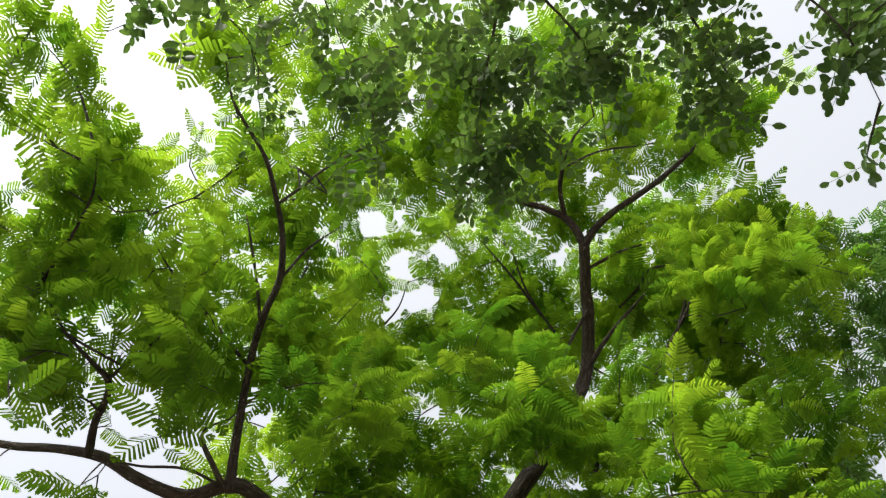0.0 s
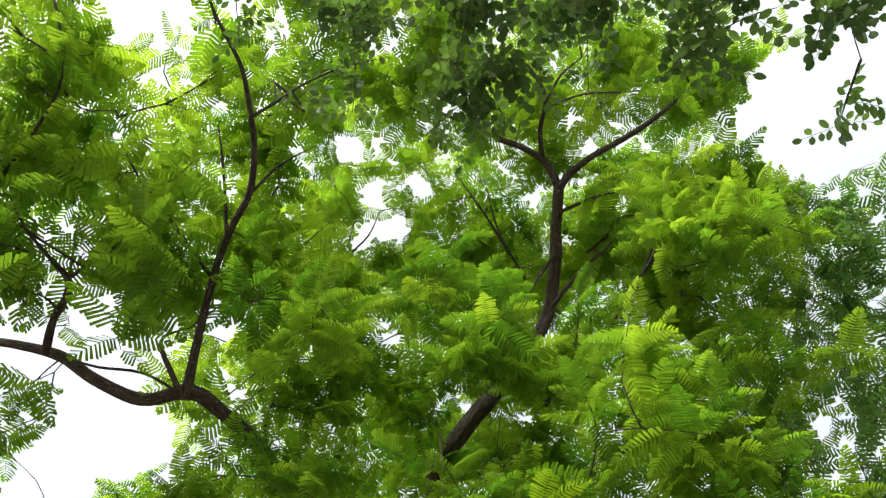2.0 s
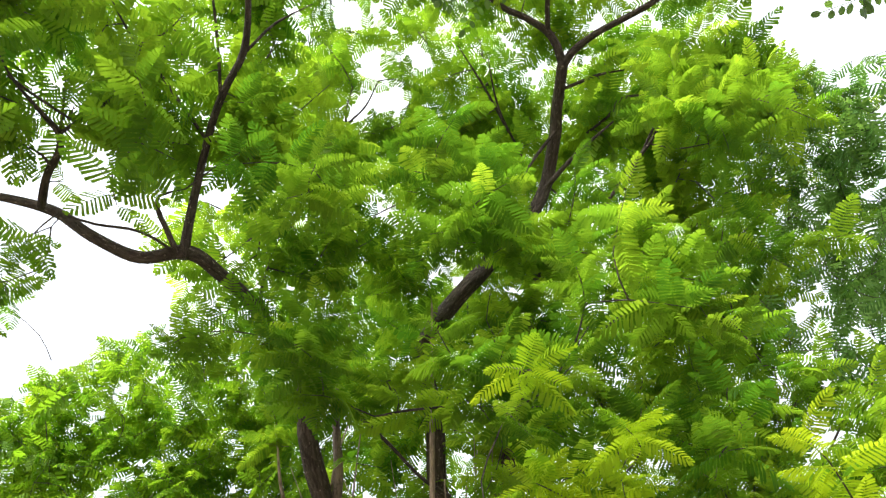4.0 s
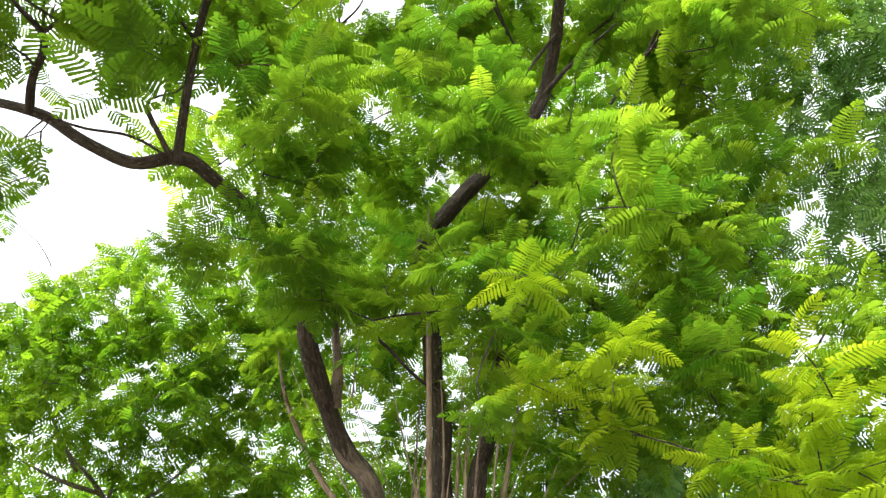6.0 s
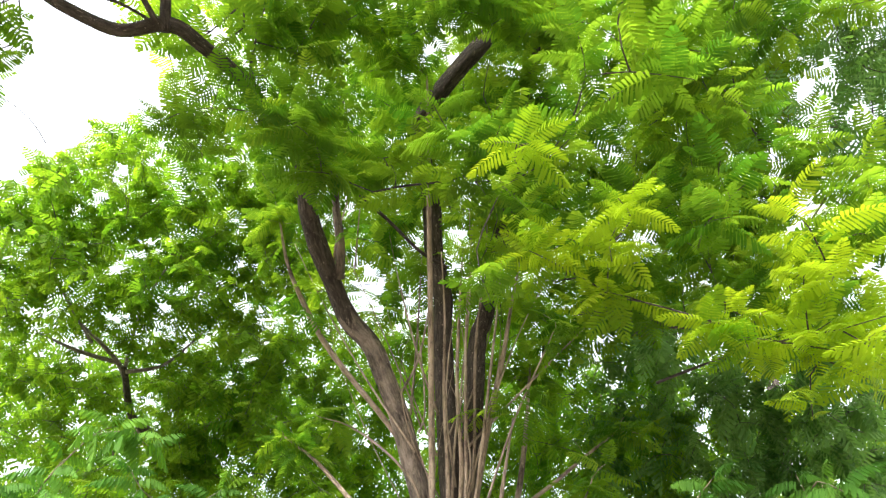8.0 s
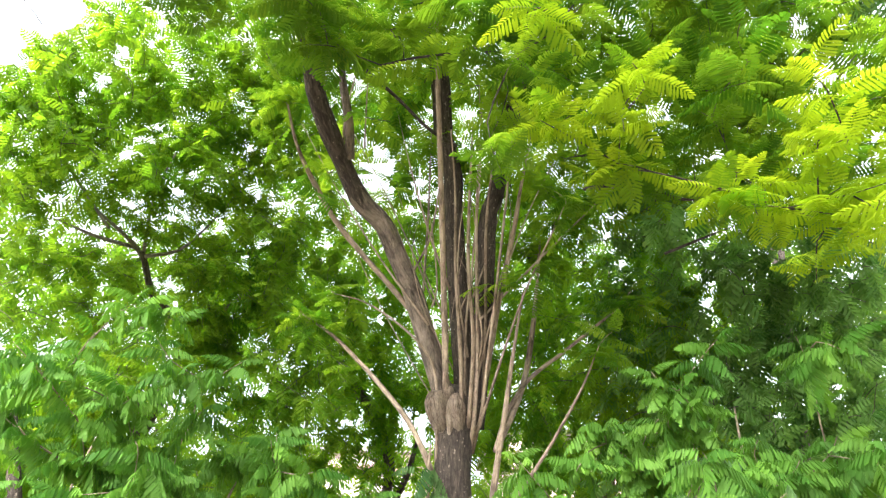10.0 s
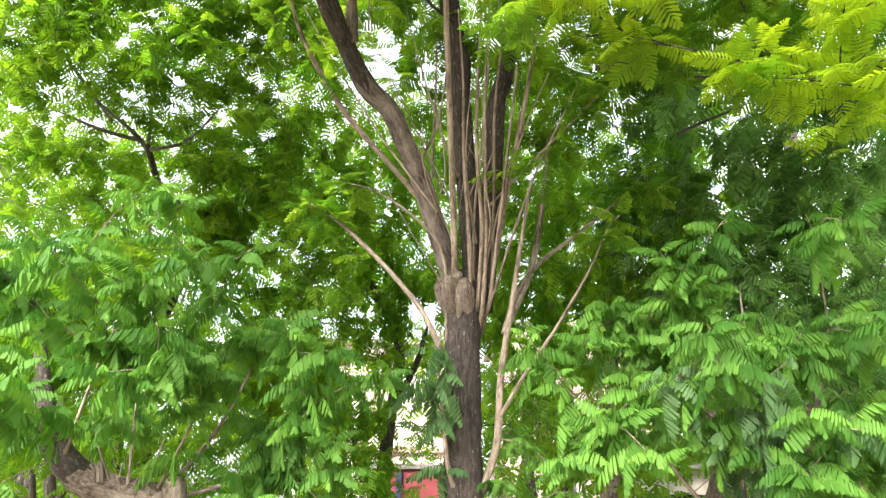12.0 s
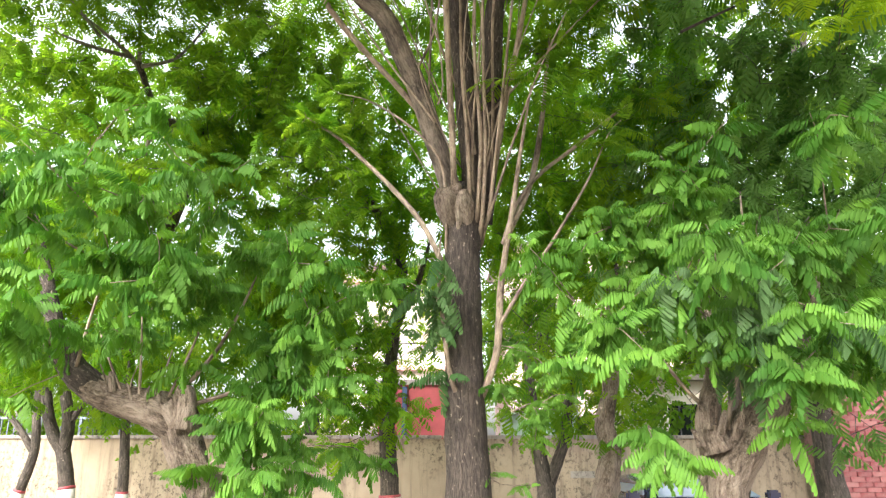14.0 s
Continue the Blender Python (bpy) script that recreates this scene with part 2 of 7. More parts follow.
def spline(points, step):
    """A smooth line through points of x, y, z, r."""
    p = np.array(points, float)
    p = np.vstack([2 * p[0] - p[1], p, 2 * p[-1] - p[-2]])
    found = []
    for i in range(1, len(p) - 2):
        n = max(2, int(np.linalg.norm(p[i + 1, :3] - p[i, :3]) / step))
        for u in np.arange(n) / n:
            a, b, c, d = p[i - 1], p[i], p[i + 1], p[i + 2]
            found.append(0.5 * (2 * b + (c - a) * u + (2 * a - 5 * b + 4 * c - d) * u**2 + (3 * b - a - 3 * c + d) * u**3))
    found.append(p[-2])
    found = np.array(found)
    found[:, 3] = np.maximum(found[:, 3], 0.0025)
    return found


def tube(points, sides, step, rough=0.0, seed=0):
    """Vertices and triangles of a tapering limb with an uneven skin and closed ends."""
    line = spline(points, step)
    ahead = np.gradient(line[:, :3], axis=0)
    ahead /= np.linalg.norm(ahead, axis=1)[:, None] + 1e-9
    side = np.cross(ahead[0], (0.3, 0.9, 0.2))
    verts, tris, n = [], [], len(line)
    for k in range(n):
        side = side - ahead[k] * (side @ ahead[k])
        side /= np.linalg.norm(side) + 1e-9
        other = np.cross(ahead[k], side)
        for j in range(sides):
            a = 2 * math.pi * j / sides
            r = line[k, 3]
            if rough:
                lobe = noise.noise(Vector((math.cos(a) * 1.3 + seed, math.sin(a) * 1.3, k * step * 1.2)))
                fine = noise.noise(Vector((math.cos(a) * 4 + seed, math.sin(a) * 4, k * step * 7)))
                r *= 1 + rough * (lobe + 0.6 * fine)
            verts.append(line[k, :3] + r * (math.cos(a) * side + math.sin(a) * other))
    for k in range(n - 1):
        for j in range(sides):
            a, b = k * sides + j, k * sides + (j + 1) % sides
            tris += [(a, b, a + sides), (b, b + sides, a + sides)]
    for k in (0, n - 1):
        verts.append(line[k, :3])
        for j in range(sides):
            tris.append((len(verts) - 1, k * sides + (j + 1) % sides, k * sides + j) if k == 0 else (len(verts) - 1, k * sides + j, k * sides + (j + 1) % sides))
    return np.array(verts), np.array(tris), line


def grain_of(me, where):
    """Stores each vertex's place along and round its limb, for the bark."""
    me.attributes.new("grain", "FLOAT_VECTOR", "POINT").data.foreach_set("vector", np.asarray(where, np.float32).ravel())


def wood(tree, name, points, mat, label=""):
    thick = max(p[3] for p in points)
    knotty = mat is BARK_POLLARD
    sides, step = (36, 0.03) if knotty else (20, 0.06) if thick > 0.1 else (10, 0.06) if thick > 0.03 else (6, 0.07)
    verts, tris, line = tube(points, sides, step, 0.26 if knotty else 0.13, len(points) + points[0][0])
    me = mesh_of(name, verts, tris, True)
    turn = np.arange(sides) * 2 * math.pi / sides
    far = np.concatenate([[0], np.cumsum(np.linalg.norm(np.diff(line[:, :3], axis=0), axis=1))])
    grain = [np.stack([np.cos(turn) * r, np.sin(turn) * r, np.full(sides, s)], 1) for s, r in zip(far, line[:, 3])]
    grain_of(me, np.vstack(grain + [grain[0][:1], grain[-1][:1]]) + np.array((points[0][0] * 7, len(points), points[-1][2] * 5)))
    part(name, me, mat, tree, label)
    return line[:: max(1, len(line) // 36)]


def feather(seed, length=0.42, pairs=13, pinna=0.12, fill=0.62, rise=0.04, droop=0.12, sag=0.25, hang=0.2, fine=True):
    """One twice-feathered leaf along +y: an arching midrib with narrow blunt strips on both sides and gaps between them.
    fill is the share of the midrib that the strips cover; hang tips the strips down."""
    rng = np.random.default_rng(seed)
    verts, tris = [], []
    bend = rng.uniform(-0.05, 0.05)

    def rib(s):
        return np.array([bend * s * s, length * s, rise * s - droop * s * s])

    segs = 5 if fine else 3
    for i in range(segs + 1):
        s, w = i / segs, 0.004 * (1 - 0.7 * i / segs)
        p = rib(s)
        verts += [p - (w, 0, 0), p + (w, 0, 0)]
        if i:
            a = 2 * i - 2
            tris += [(a, a + 1, a + 3), (a, a + 3, a + 2)]
    first = 0.13
    half = 0.5 * fill * length * (1 - first) / pairs
    for i in range(pairs):
        s = first + (1 - first) * i / (pairs - 1)
        base = rib(min(s, 0.995))
        reach = pinna * (0.66 + 0.42 * math.sin(math.pi * min(1.0, 0.12 + 0.8 * s))) * (1 - 0.5 * max(0.0, s - 0.7) / 0.3)
        for hand in (-1, 1):
            if rng.random() < 0.025:
                continue
            r = reach * rng.uniform(0.88, 1.1)
            turn = 0.2 + 0.3 * s + 0.5 * max(0.0, s - 0.75) / 0.25 + rng.normal(0, 0.05)
            dip, roll, fall = hang * rng.uniform(0.75, 1.25), rng.normal(0, 0.13), sag * rng.uniform(0.6, 1.3)
            out = np.array([hand * math.cos(turn) * math.cos(dip), math.sin(turn) * math.cos(dip), -math.sin(dip)])
            across = np.array([-hand * math.sin(turn), math.cos(turn), roll])
            k = len(verts)
            steps = ((0.02, 0.45), (0.5, 1.0), (0.9, 0.85), (1.0, 0.35)) if fine else ((0.0, 0.6), (0.97, 0.95))
            for u, h in steps:
                mid = base + out * r * u + np.array([0, 0, -fall * r * u * u])
                verts += [mid - across * half * h, mid + across * half * h]
            for q in range(len(steps) - 1):
                a = k + 2 * q
                tris += [(a, a + 2, a + 3), (a, a + 3, a + 1)]
    return np.array(verts, float), np.array(tris)


def pinnate(seed, length=0.26, pairs=4, size=0.10, width=0.058):
    """One leaf with a few oval, slightly folded leaflets and one at the tip."""
    rng = np.random.default_rng(seed)
    verts, tris = [], []
    for i in range(pairs + 2):
        s = i / (pairs + 1)
        y, z, w = length * s, -0.08 * s * s, 0.002
        verts += [(-w, y, z), (w, y, z)]
        if i:
            a = 2 * i - 2
            tris += [(a, a + 1, a + 3), (a, a + 3, a + 2)]
    spots = [(i, h) for i in range(1, pairs + 1) for h in (-1, 1)] + [(pairs + 1, 0)]
    for i, hand in spots:
        if rng.random() < 0.06:
            continue
        at = 2 * i + (hand > 0)
        base = np.array(verts[at])
        turn = rng.uniform(0.15, 0.6) if hand else math.pi / 2
        out = np.array([(hand or 1) * math.cos(turn), math.sin(turn), rng.uniform(-0.7, 0.15)])
        out /= np.linalg.norm(out)
        across = np.cross(out, (rng.uniform(-0.5, 0.5), rng.uniform(-0.5, 0.5), 1))
        across /= np.linalg.norm(across)
        up = np.cross(across, out)
        r, w = size * rng.uniform(0.75, 1.15), width * rng.uniform(0.85, 1.1)
        k = len(verts)
        for u, h in ((0.08, 0.08), (0.3, 0.44), (0.58, 0.5), (0.85, 0.32)):
            mid = base + out * r * u - up * 0.10 * r * u * u
            verts += [mid - across * w * h + up * 0.16 * w, mid, mid + across * w * h + up * 0.16 * w]
        verts.append(base + out * r * 0.98 - up * 0.1 * r)
        tris += [(at, k, k + 1), (at, k + 1, k + 2)]
        for q in (0, 3, 6):
            a = k + q
            tris += [(a, a + 3, a + 4), (a, a + 4, a + 1), (a + 1, a + 4, a + 5), (a + 1, a + 5, a + 2)]
        tris += [(k + 9, k + 12, k + 10), (k + 10, k + 12, k + 11)]
    return np.array(verts, float), np.array(tris)


def leaf_pose(at, azimuth, lift, twist, size):
    m = Matrix.Translation(at) @ Matrix.Rotation(azimuth, 4, "Z") @ Matrix.Rotation(lift, 4, "X") @ Matrix.Rotation(twist, 4, "Y")
    return m @ Matrix.Scale(size, 4)


VIEWPOINT = np.array((0.0, -0.25, 1.9))  # the camera's standing place, which the leaf gaps are fitted to


def in_sight_gap(points, gaps):
    """Which points stand in the gaps of a crown: wedges kept clear from a limb, or from the sky behind it, to the
    camera's eye.
    """
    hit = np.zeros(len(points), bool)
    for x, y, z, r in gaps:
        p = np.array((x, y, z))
        way = VIEWPOINT - p
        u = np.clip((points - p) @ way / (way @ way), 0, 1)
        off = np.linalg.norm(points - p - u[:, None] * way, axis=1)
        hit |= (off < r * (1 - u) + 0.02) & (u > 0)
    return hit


def crown(tree, wood_lines, cells, shapes, mat, twig_mat, seed, leaves=7, reach=0.32, size=1.0, lift=(-0.35, 0.7), solo=0, near=None, label="", gaps=(), twig=1.0, share=1.0, twist=0.22):
    """Grows twigs from the limbs to every spray of the crown, and a whorl of leaves at each twig's end.
    share thins or thickens the cells. The solo leaves closest to near are objects of their own; the rest is joined."""
    rng = np.random.default_rng(seed)
    spots = []
    for x, y, z, n in cells:
        for _ in range(int(n * share + rng.random())):
            spots.append(np.array((x, y, z)) + rng.uniform(-1, 1, 3) * reach)
    # sprays in the camera's line of sight to a limb or sky are dropped
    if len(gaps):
        spots = [p for p, h in zip(spots, in_sight_gap(np.array(spots), gaps)) if not h]
    pool = np.vstack([w[:, :3] for w in wood_lines])
    spots.sort(key=lambda s: np.min(((pool - s) ** 2).sum(1)))
    twig_v, twig_t, count, poses = [], [], 0, []
    for s in spots:
        near_at = pool[np.argmin(((pool - s) ** 2).sum(1) + 0.6 * np.maximum(0, pool[:, 2] - s[2]) ** 2)]
        gap = np.linalg.norm(s - near_at)
        mid = 0.5 * (s + near_at) + rng.normal(0, 0.08, 3) * gap + (0, 0, 0.06 * gap)
        thick = min(0.014, 0.004 + 0.005 * gap) * twig
        v, t, line = tube([(*near_at, thick), (*mid, thick * 0.75), (*s, 0.003)], 3, 0.16)
        pool = np.vstack([pool, line[len(line) // 2 :: 3, :3]])
        way = line[-1, :3] - line[-2, :3]
        way /= np.linalg.norm(way) + 1e-9
        turn, tone, made = rng.uniform(0, 6.28), rng.random(), []
        for k in range(leaves):
            up = k / max(1, leaves - 1)
            at = s - way * 0.3 * (1 - up) * size
            turn += 2.4 + rng.normal(0, 0.25)
            angle = lift[0] + (lift[1] - lift[0]) * up + rng.normal(0, 0.18)
            big = size * rng.uniform(0.72, 1.12) * (0.75 + 0.25 * (1 - up))
            made.append((leaf_pose(at, turn, angle, rng.normal(0, twist), big), rng.integers(len(shapes)), (0.55 * tone + 0.45 * rng.random()) % 1.0))
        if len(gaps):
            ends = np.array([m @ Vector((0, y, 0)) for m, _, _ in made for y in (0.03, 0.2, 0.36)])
            shut = in_sight_gap(ends, gaps).reshape(-1, 3).any(1)
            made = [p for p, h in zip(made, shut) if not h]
        if len(made) > leaves // 3:
            twig_v.append(v)
            twig_t.append(t + count)
            count += len(v)
            poses += made
    me = mesh_of("twigwork", np.vstack(twig_v), np.vstack(twig_t), True)
    grain_of(me, np.vstack(twig_v))
    part("twigwork", me, twig_mat, tree, kind="stuff")
    if solo:
        poses.sort(key=lambda p: (p[0].translation - Vector(near)).length)
        meshes = [mesh_of("leaf", *s) for s in shapes]
        for me in meshes:
            me.materials.append(mat)
        for m, k, _ in poses[:solo]:
            ob = new("leaf", meshes[k])
            ob.parent = tree
            ob.matrix_parent_inverse = Matrix.Translation(tree.location).inverted()
            ob.matrix_basis = m
    verts, tris, tones, count = [], [], [], 0
    for m, k, tone in poses[solo:]:
        v, t = shapes[k]
        a = np.array(m)
        verts.append(v @ a[:3, :3].T + a[:3, 3])
        tris.append(t + count)
        tones.append(np.full(len(v), tone))
        count += len(v)
    me = mesh_of("crown", np.vstack(verts), np.vstack(tris))
    me.attributes.new("tone", "FLOAT", "POINT").data.foreach_set("value", np.concatenate(tones).astype(np.float32))
    part("crown", me, mat, tree, label, "stuff")


def box(bm, x0, x1, y0, y1, z0, z1, bevel=0.0):
    made = bmesh.ops.create_cube(bm, size=1.0)["verts"]
    for v in made:
        v.co = Vector(((x0 + x1) / 2 + v.co.x * (x1 - x0), (y0 + y1) / 2 + v.co.y * (y1 - y0), (z0 + z1) / 2 + v.co.z * (z1 - z0)))
    if bevel:
        edges = list({e for v in made for e in v.link_edges})
        bmesh.ops.bevel(bm, geom=edges, offset=bevel, segments=2, affect="EDGES")
    return bm


def boxed(name, size, mat, parent=None, label="", bevel=0.01, kind=""):
    return part(name, box(bmesh.new(), *size, bevel), mat, parent, label, kind)


def rooted(name, x, y, label, category, group=""):
    """An empty at a tree's foot and the list for the lines of its wood."""
    return empty(name, (x, y, 0), label, category, group), []


def grow(name, parts, label, category, group=""):
    """A tree's trunk, limbs and shoots under an empty at its foot. Returns the empty and the lines of its wood."""
    foot = parts[0][2][0]
    tree = empty(name, (foot[0], foot[1], 0), label, category, group)
    return tree, [wood(tree, kind, points, mat) for kind, mat, points in parts]


# ---- ground, wall, buildings ----
def ground():
    n, verts, tris = 24, [], []
    for i in range(n + 1):
        for j in range(n + 1):
            u, v = 2 * i / n - 1, 2 * j / n - 1
            x, y = 14 * u + 900 * u**7, 14 * v + 900 * v**7
            verts.append((x, y, 0.03 * noise.noise(Vector((x * 0.4, y * 0.4, 0))) - 0.02))
    for i in range(n):
        for j in range(n):
            a = i * (n + 1) + j
            tris += [(a, a + n + 1, a + n + 2), (a, a + n + 2, a + 1)]
    ob = part("ground", mesh_of("ground", verts, tris, True), EARTH, kind="structure")
    return tagged(ob, "bare brown earth under the trees", "ground")


def boundary_wall():
    wall = boxed("wall_boundary", (-16, 9.6, 12.0, 12.23, -0.1, 1.74), PLASTER, None, "", 0.01, "structure")
    tagged(wall, "stained cream plaster boundary wall with a grey coping", "wall")
    x = -16.0
    while x < 9.5:
        boxed("coping", (x, x + 1.585, 11.955, 12.275, 1.742, 1.80), COPING, wall, "", 0.012)
        x += 1.6


def brick_building():
    house = empty("brick_building", (8.4, 11.2, 0), "red brick building with pale mortar joints beside the wall", "building")
    # under a metre deep to fit the camera's view: the tree hides its side
    boxed("wall", (6.10, 11.4, 11.03, 11.75, -0.1, 3.86), MORTAR, house)
    boxed("roof", (5.98, 11.6, 10.9, 11.9, 3.86, 3.98), COPING, house)
    return house


def red_building():
    house = empty("red_building", (0, 17, 0), "low red-painted building with a flat roof behind the wall", "building")
    boxed("wall", (-1.55, 0.5, 16.5, 19.5, -0.1, 3.05), RED_PAINT, house)
    boxed("roof", (-1.65, 0.6, 16.4, 19.6, 3.05, 3.17), COPING, house)
    boxed("drainpipe", (-0.98, -0.86, 16.38, 16.5, 0, 3.0), painted("blue_paint", (0.05, 0.09, 0.2), (0.04, 0.06, 0.12)), house, "blue pipe")


def white_building():
    house = empty("white_building", (-4, 26, 0), "whitewashed building glaring in the light behind the trees", "building")
    boxed("wall", (-5.2, 0.5, 25, 31, -0.1, 8.2), WHITEWASH, house)
    boxed("roof", (-5.5, 0.8, 24.6, 31.3, 8.2, 8.4), COPING, house)
    BEIGE = painted("beige_shutter", (0.42, 0.34, 0.25), (0.34, 0.27, 0.2), 0.7)
    for x in (-4.4, -2.75, -0.9):
        for z in (2.2, 5.2):
            shut = boxed("window", (x, x + 0.9, 24.93, 25.02, z, z + 1.3), BEIGE, house, "beige shuttered window", 0.01)
            boxed("sill", (x - 0.1, x + 1.0, 24.85, 25.0, z - 0.1, z - 0.003), COPING, shut, "", 0.01)
    for z in (4.3, 7.6):
        boxed("ledge", (-5.3, 0.6, 24.75, 25.0, z, z + 0.14), PINK, house, "pink painted ledge", 0.01)


def pink_building():
    house = empty("pink_building", (9, 27, 0), "tall pink plastered building behind the trees", "building")
    boxed("wall", (2.5, 17, 27, 33, -0.1, 9.6), ROSE, house)
    boxed("roof", (2.2, 17.3, 26.6, 33.3, 9.6, 9.8), COPING, house)
    for x in (4.0, 7.4, 10.8, 14.2):
        for z in (2.4, 5.8):
            pane = boxed("window", (x, x + 1.3, 26.95, 27.02, z, z + 1.4), STONE_DARK, house, "dark window", 0.01)
            boxed("sill", (x - 0.1, x + 1.4, 26.86, 27.0, z - 0.1, z - 0.003), COPING, pane, "", 0.01)


ground()
pink_building()
boundary_wall()
BRICKS = brick_building()
red_building()
white_building()

# ---- leaf shapes ----
FEATHERS = [feather(k, 0.42 + 0.03 * (k % 3), 13 + k % 3, 0.115, 0.84, 0.03, 0.09 + 0.03 * (k % 4), 0.2 + 0.1 * (k % 3), 0.18) for k in range(6)]
FINE = [feather(60 + k, 0.40 + 0.03 * (k % 3), 11 + k % 3, 0.112, 0.97, 0.03, 0.07 + 0.04 * (k % 4), 0.25 + 0.1 * (k % 3), 0.2, False) for k in range(6)]
DISTANT = [feather(100 + k, 0.38, 7, 0.12, 0.93, 0.05, 0.12 + 0.04 * (k % 3), 0.3, 0.45, False) for k in range(4)]
SPARSE = [feather(80 + k, 0.38, 8, 0.118, 0.85, 0.08, 0.18 + 0.05 * (k % 3), 0.3, 0.7, False) for k in range(5)]
DROOPING = [feather(20 + k, 0.40 + 0.03 * (k % 3), 12 + k % 3, 0.115, 0.95, 0.14 + 0.03 * (k % 2), 0.24 + 0.08 * (k % 3), 0.3, 0.95 + 0.17 * (k % 3)) for k in range(6)]
FAR_LEAF = [feather(120 + k, 0.38, 5, 0.13, 0.82, 0.06, 0.16, 0.35, 0.7, False) for k in range(4)]
ROUNDED = [pinnate(40 + k, 0.24, 3 + k % 2, 0.088, 0.052) for k in range(6)]

# ---- trees ----
MAIN, MAIN_WOOD = rooted("forked_tree", 0.17, 6.02, "tall forked tree with grey-brown bark, tan shoots and feathery yellow-green leaves", "tree", "")
MAIN_WOOD.append(wood(MAIN, "trunk", [(0.17, 6.02, -0.10, 0.250), (0.17, 6.02, 0.25, 0.215), (0.21, 6.00, 1.19, 0.197), (0.20, 6.00, 1.66, 0.185), (0.19, 6.00, 2.33, 0.168), (0.18, 6.00, 3.06, 0.162), (0.19, 6.00, 3.49, 0.165), (0.19, 6.00, 3.86, 0.172), (0.21, 6.00, 4.01, 0.120)], BARK))
# lower length of the left limb; its paler bark partly paints in sunlight
MAIN_WOOD.append(wood(MAIN, "limb", [(0.16, 6.03, 3.61, 0.096), (0.09, 5.97, 3.89, 0.104), (0.03, 5.91, 4.1, 0.102), (-0.09, 5.81, 4.43, 0.101), (-0.23, 5.67, 4.83, 0.099), (-0.4, 5.52, 5.18, 0.098), (-0.55, 5.37, 5.45, 0.096), (-0.76, 5.24, 5.62, 0.098), (-0.93, 4.94, 5.84, 0.05)], BARK_LIMB))
MAIN_WOOD.append(wood(MAIN, "limb", [(0.32, 6.12, 3.66, 0.110), (0.26, 5.95, 4.46, 0.108), (0.19, 5.70, 5.15, 0.105), (0.14, 5.44, 5.65, 0.100), (0.13, 5.27, 5.96, 0.100), (0.03, 5.03, 6.31, 0.097), (-0.03, 4.65, 6.72, 0.094), (-0.16, 4.18, 7.03, 0.090), (-0.14, 3.91, 7.13, 0.088), (0.11, 3.56, 7.27, 0.085), (0.42, 3.21, 7.42, 0.083), (0.76, 3.09, 7.98, 0.075), (1.02, 2.91, 8.49, 0.070), (1.10, 2.35, 8.77, 0.065), (1.09, 2.18, 8.82, 0.060), (1.11, 1.65, 8.95, 0.058)], BARK))
MAIN_WOOD.append(wood(MAIN, "limb", [(1.11, 1.71, 8.93, 0.045), (1.20, 1.55, 8.96, 0.042), (1.41, 1.36, 8.97, 0.036), (1.69, 1.18, 8.95, 0.033), (1.94, 1.00, 8.92, 0.030), (2.20, 0.76, 8.89, 0.018), (2.42, 0.53, 8.90, 0.008)], BARK))
MAIN_WOOD.append(wood(MAIN, "limb", [(1.11, 1.69, 8.94, 0.048), (1.04, 1.52, 9.05, 0.046), (0.93, 1.40, 9.15, 0.044), (0.71, 1.29, 9.20, 0.036), (0.47, 1.20, 9.19, 0.033), (0.21, 1.04, 9.19, 0.028), (-0.02, 0.99, 9.20, 0.018), (-0.17, 0.91, 9.22, 0.007)], BARK))
MAIN_WOOD.append(wood(MAIN, "limb", [(0.95, 1.43, 9.14, 0.030), (0.90, 1.09, 9.12, 0.028), (0.92, 0.74, 8.98, 0.024), (0.79, 0.49, 9.03, 0.016), (0.62, 0.32, 9.07, 0.006)], BARK))
MAIN_WOOD.append(wood(MAIN, "branch", [(0.92, 0.79, 8.97, 0.014), (1.06, 0.51, 8.99, 0.012), (1.26, 0.33, 8.98, 0.005)], BARK))
MAIN_WOOD.append(wood(MAIN, "branch", [(0.91, 0.85, 9.01, 0.012), (1.31, 0.70, 9.02, 0.011), (1.75, 0.66, 8.93, 0.009), (2.19, 0.58, 8.82, 0.004)], BARK))
MAIN_WOOD.append(wood(MAIN, "branch", [(0.22, 1.04, 9.19, 0.016), (0.18, 0.82, 9.18, 0.013), (-0.08, 0.44, 9.19, 0.005)], BARK))
MAIN_WOOD.append(wood(MAIN, "branch", [(0.21, 1.01, 9.19, 0.012), (0.46, 0.87, 9.16, 0.010), (0.53, 1.05, 9.12, 0.008)], BARK))
MAIN_WOOD.append(wood(MAIN, "branch", [(1.10, 1.93, 8.86, 0.020), (1.25, 1.86, 8.86, 0.019), (1.47, 1.73, 8.80, 0.015), (1.74, 1.63, 8.71, 0.006)], BARK))
MAIN_WOOD.append(wood(MAIN, "branch", [(1.45, 2.38, 8.84, 0.014), (1.64, 2.15, 8.78, 0.018), (1.73, 1.96, 8.77, 0.016), (2.04, 1.85, 8.66, 0.006)], BARK))
MAIN_WOOD.append(wood(MAIN, "branch", [(0.63, 2.49, 9.03, 0.016), (0.33, 2.03, 9.12, 0.014), (0.01, 1.59, 9.16, 0.006)], BARK))
MAIN_WOOD.append(wood(MAIN, "branch", [(0.80, 2.73, 8.91, 0.014), (0.50, 2.25, 9.14, 0.012), (0.35, 1.76, 9.31, 0.006)], BARK))
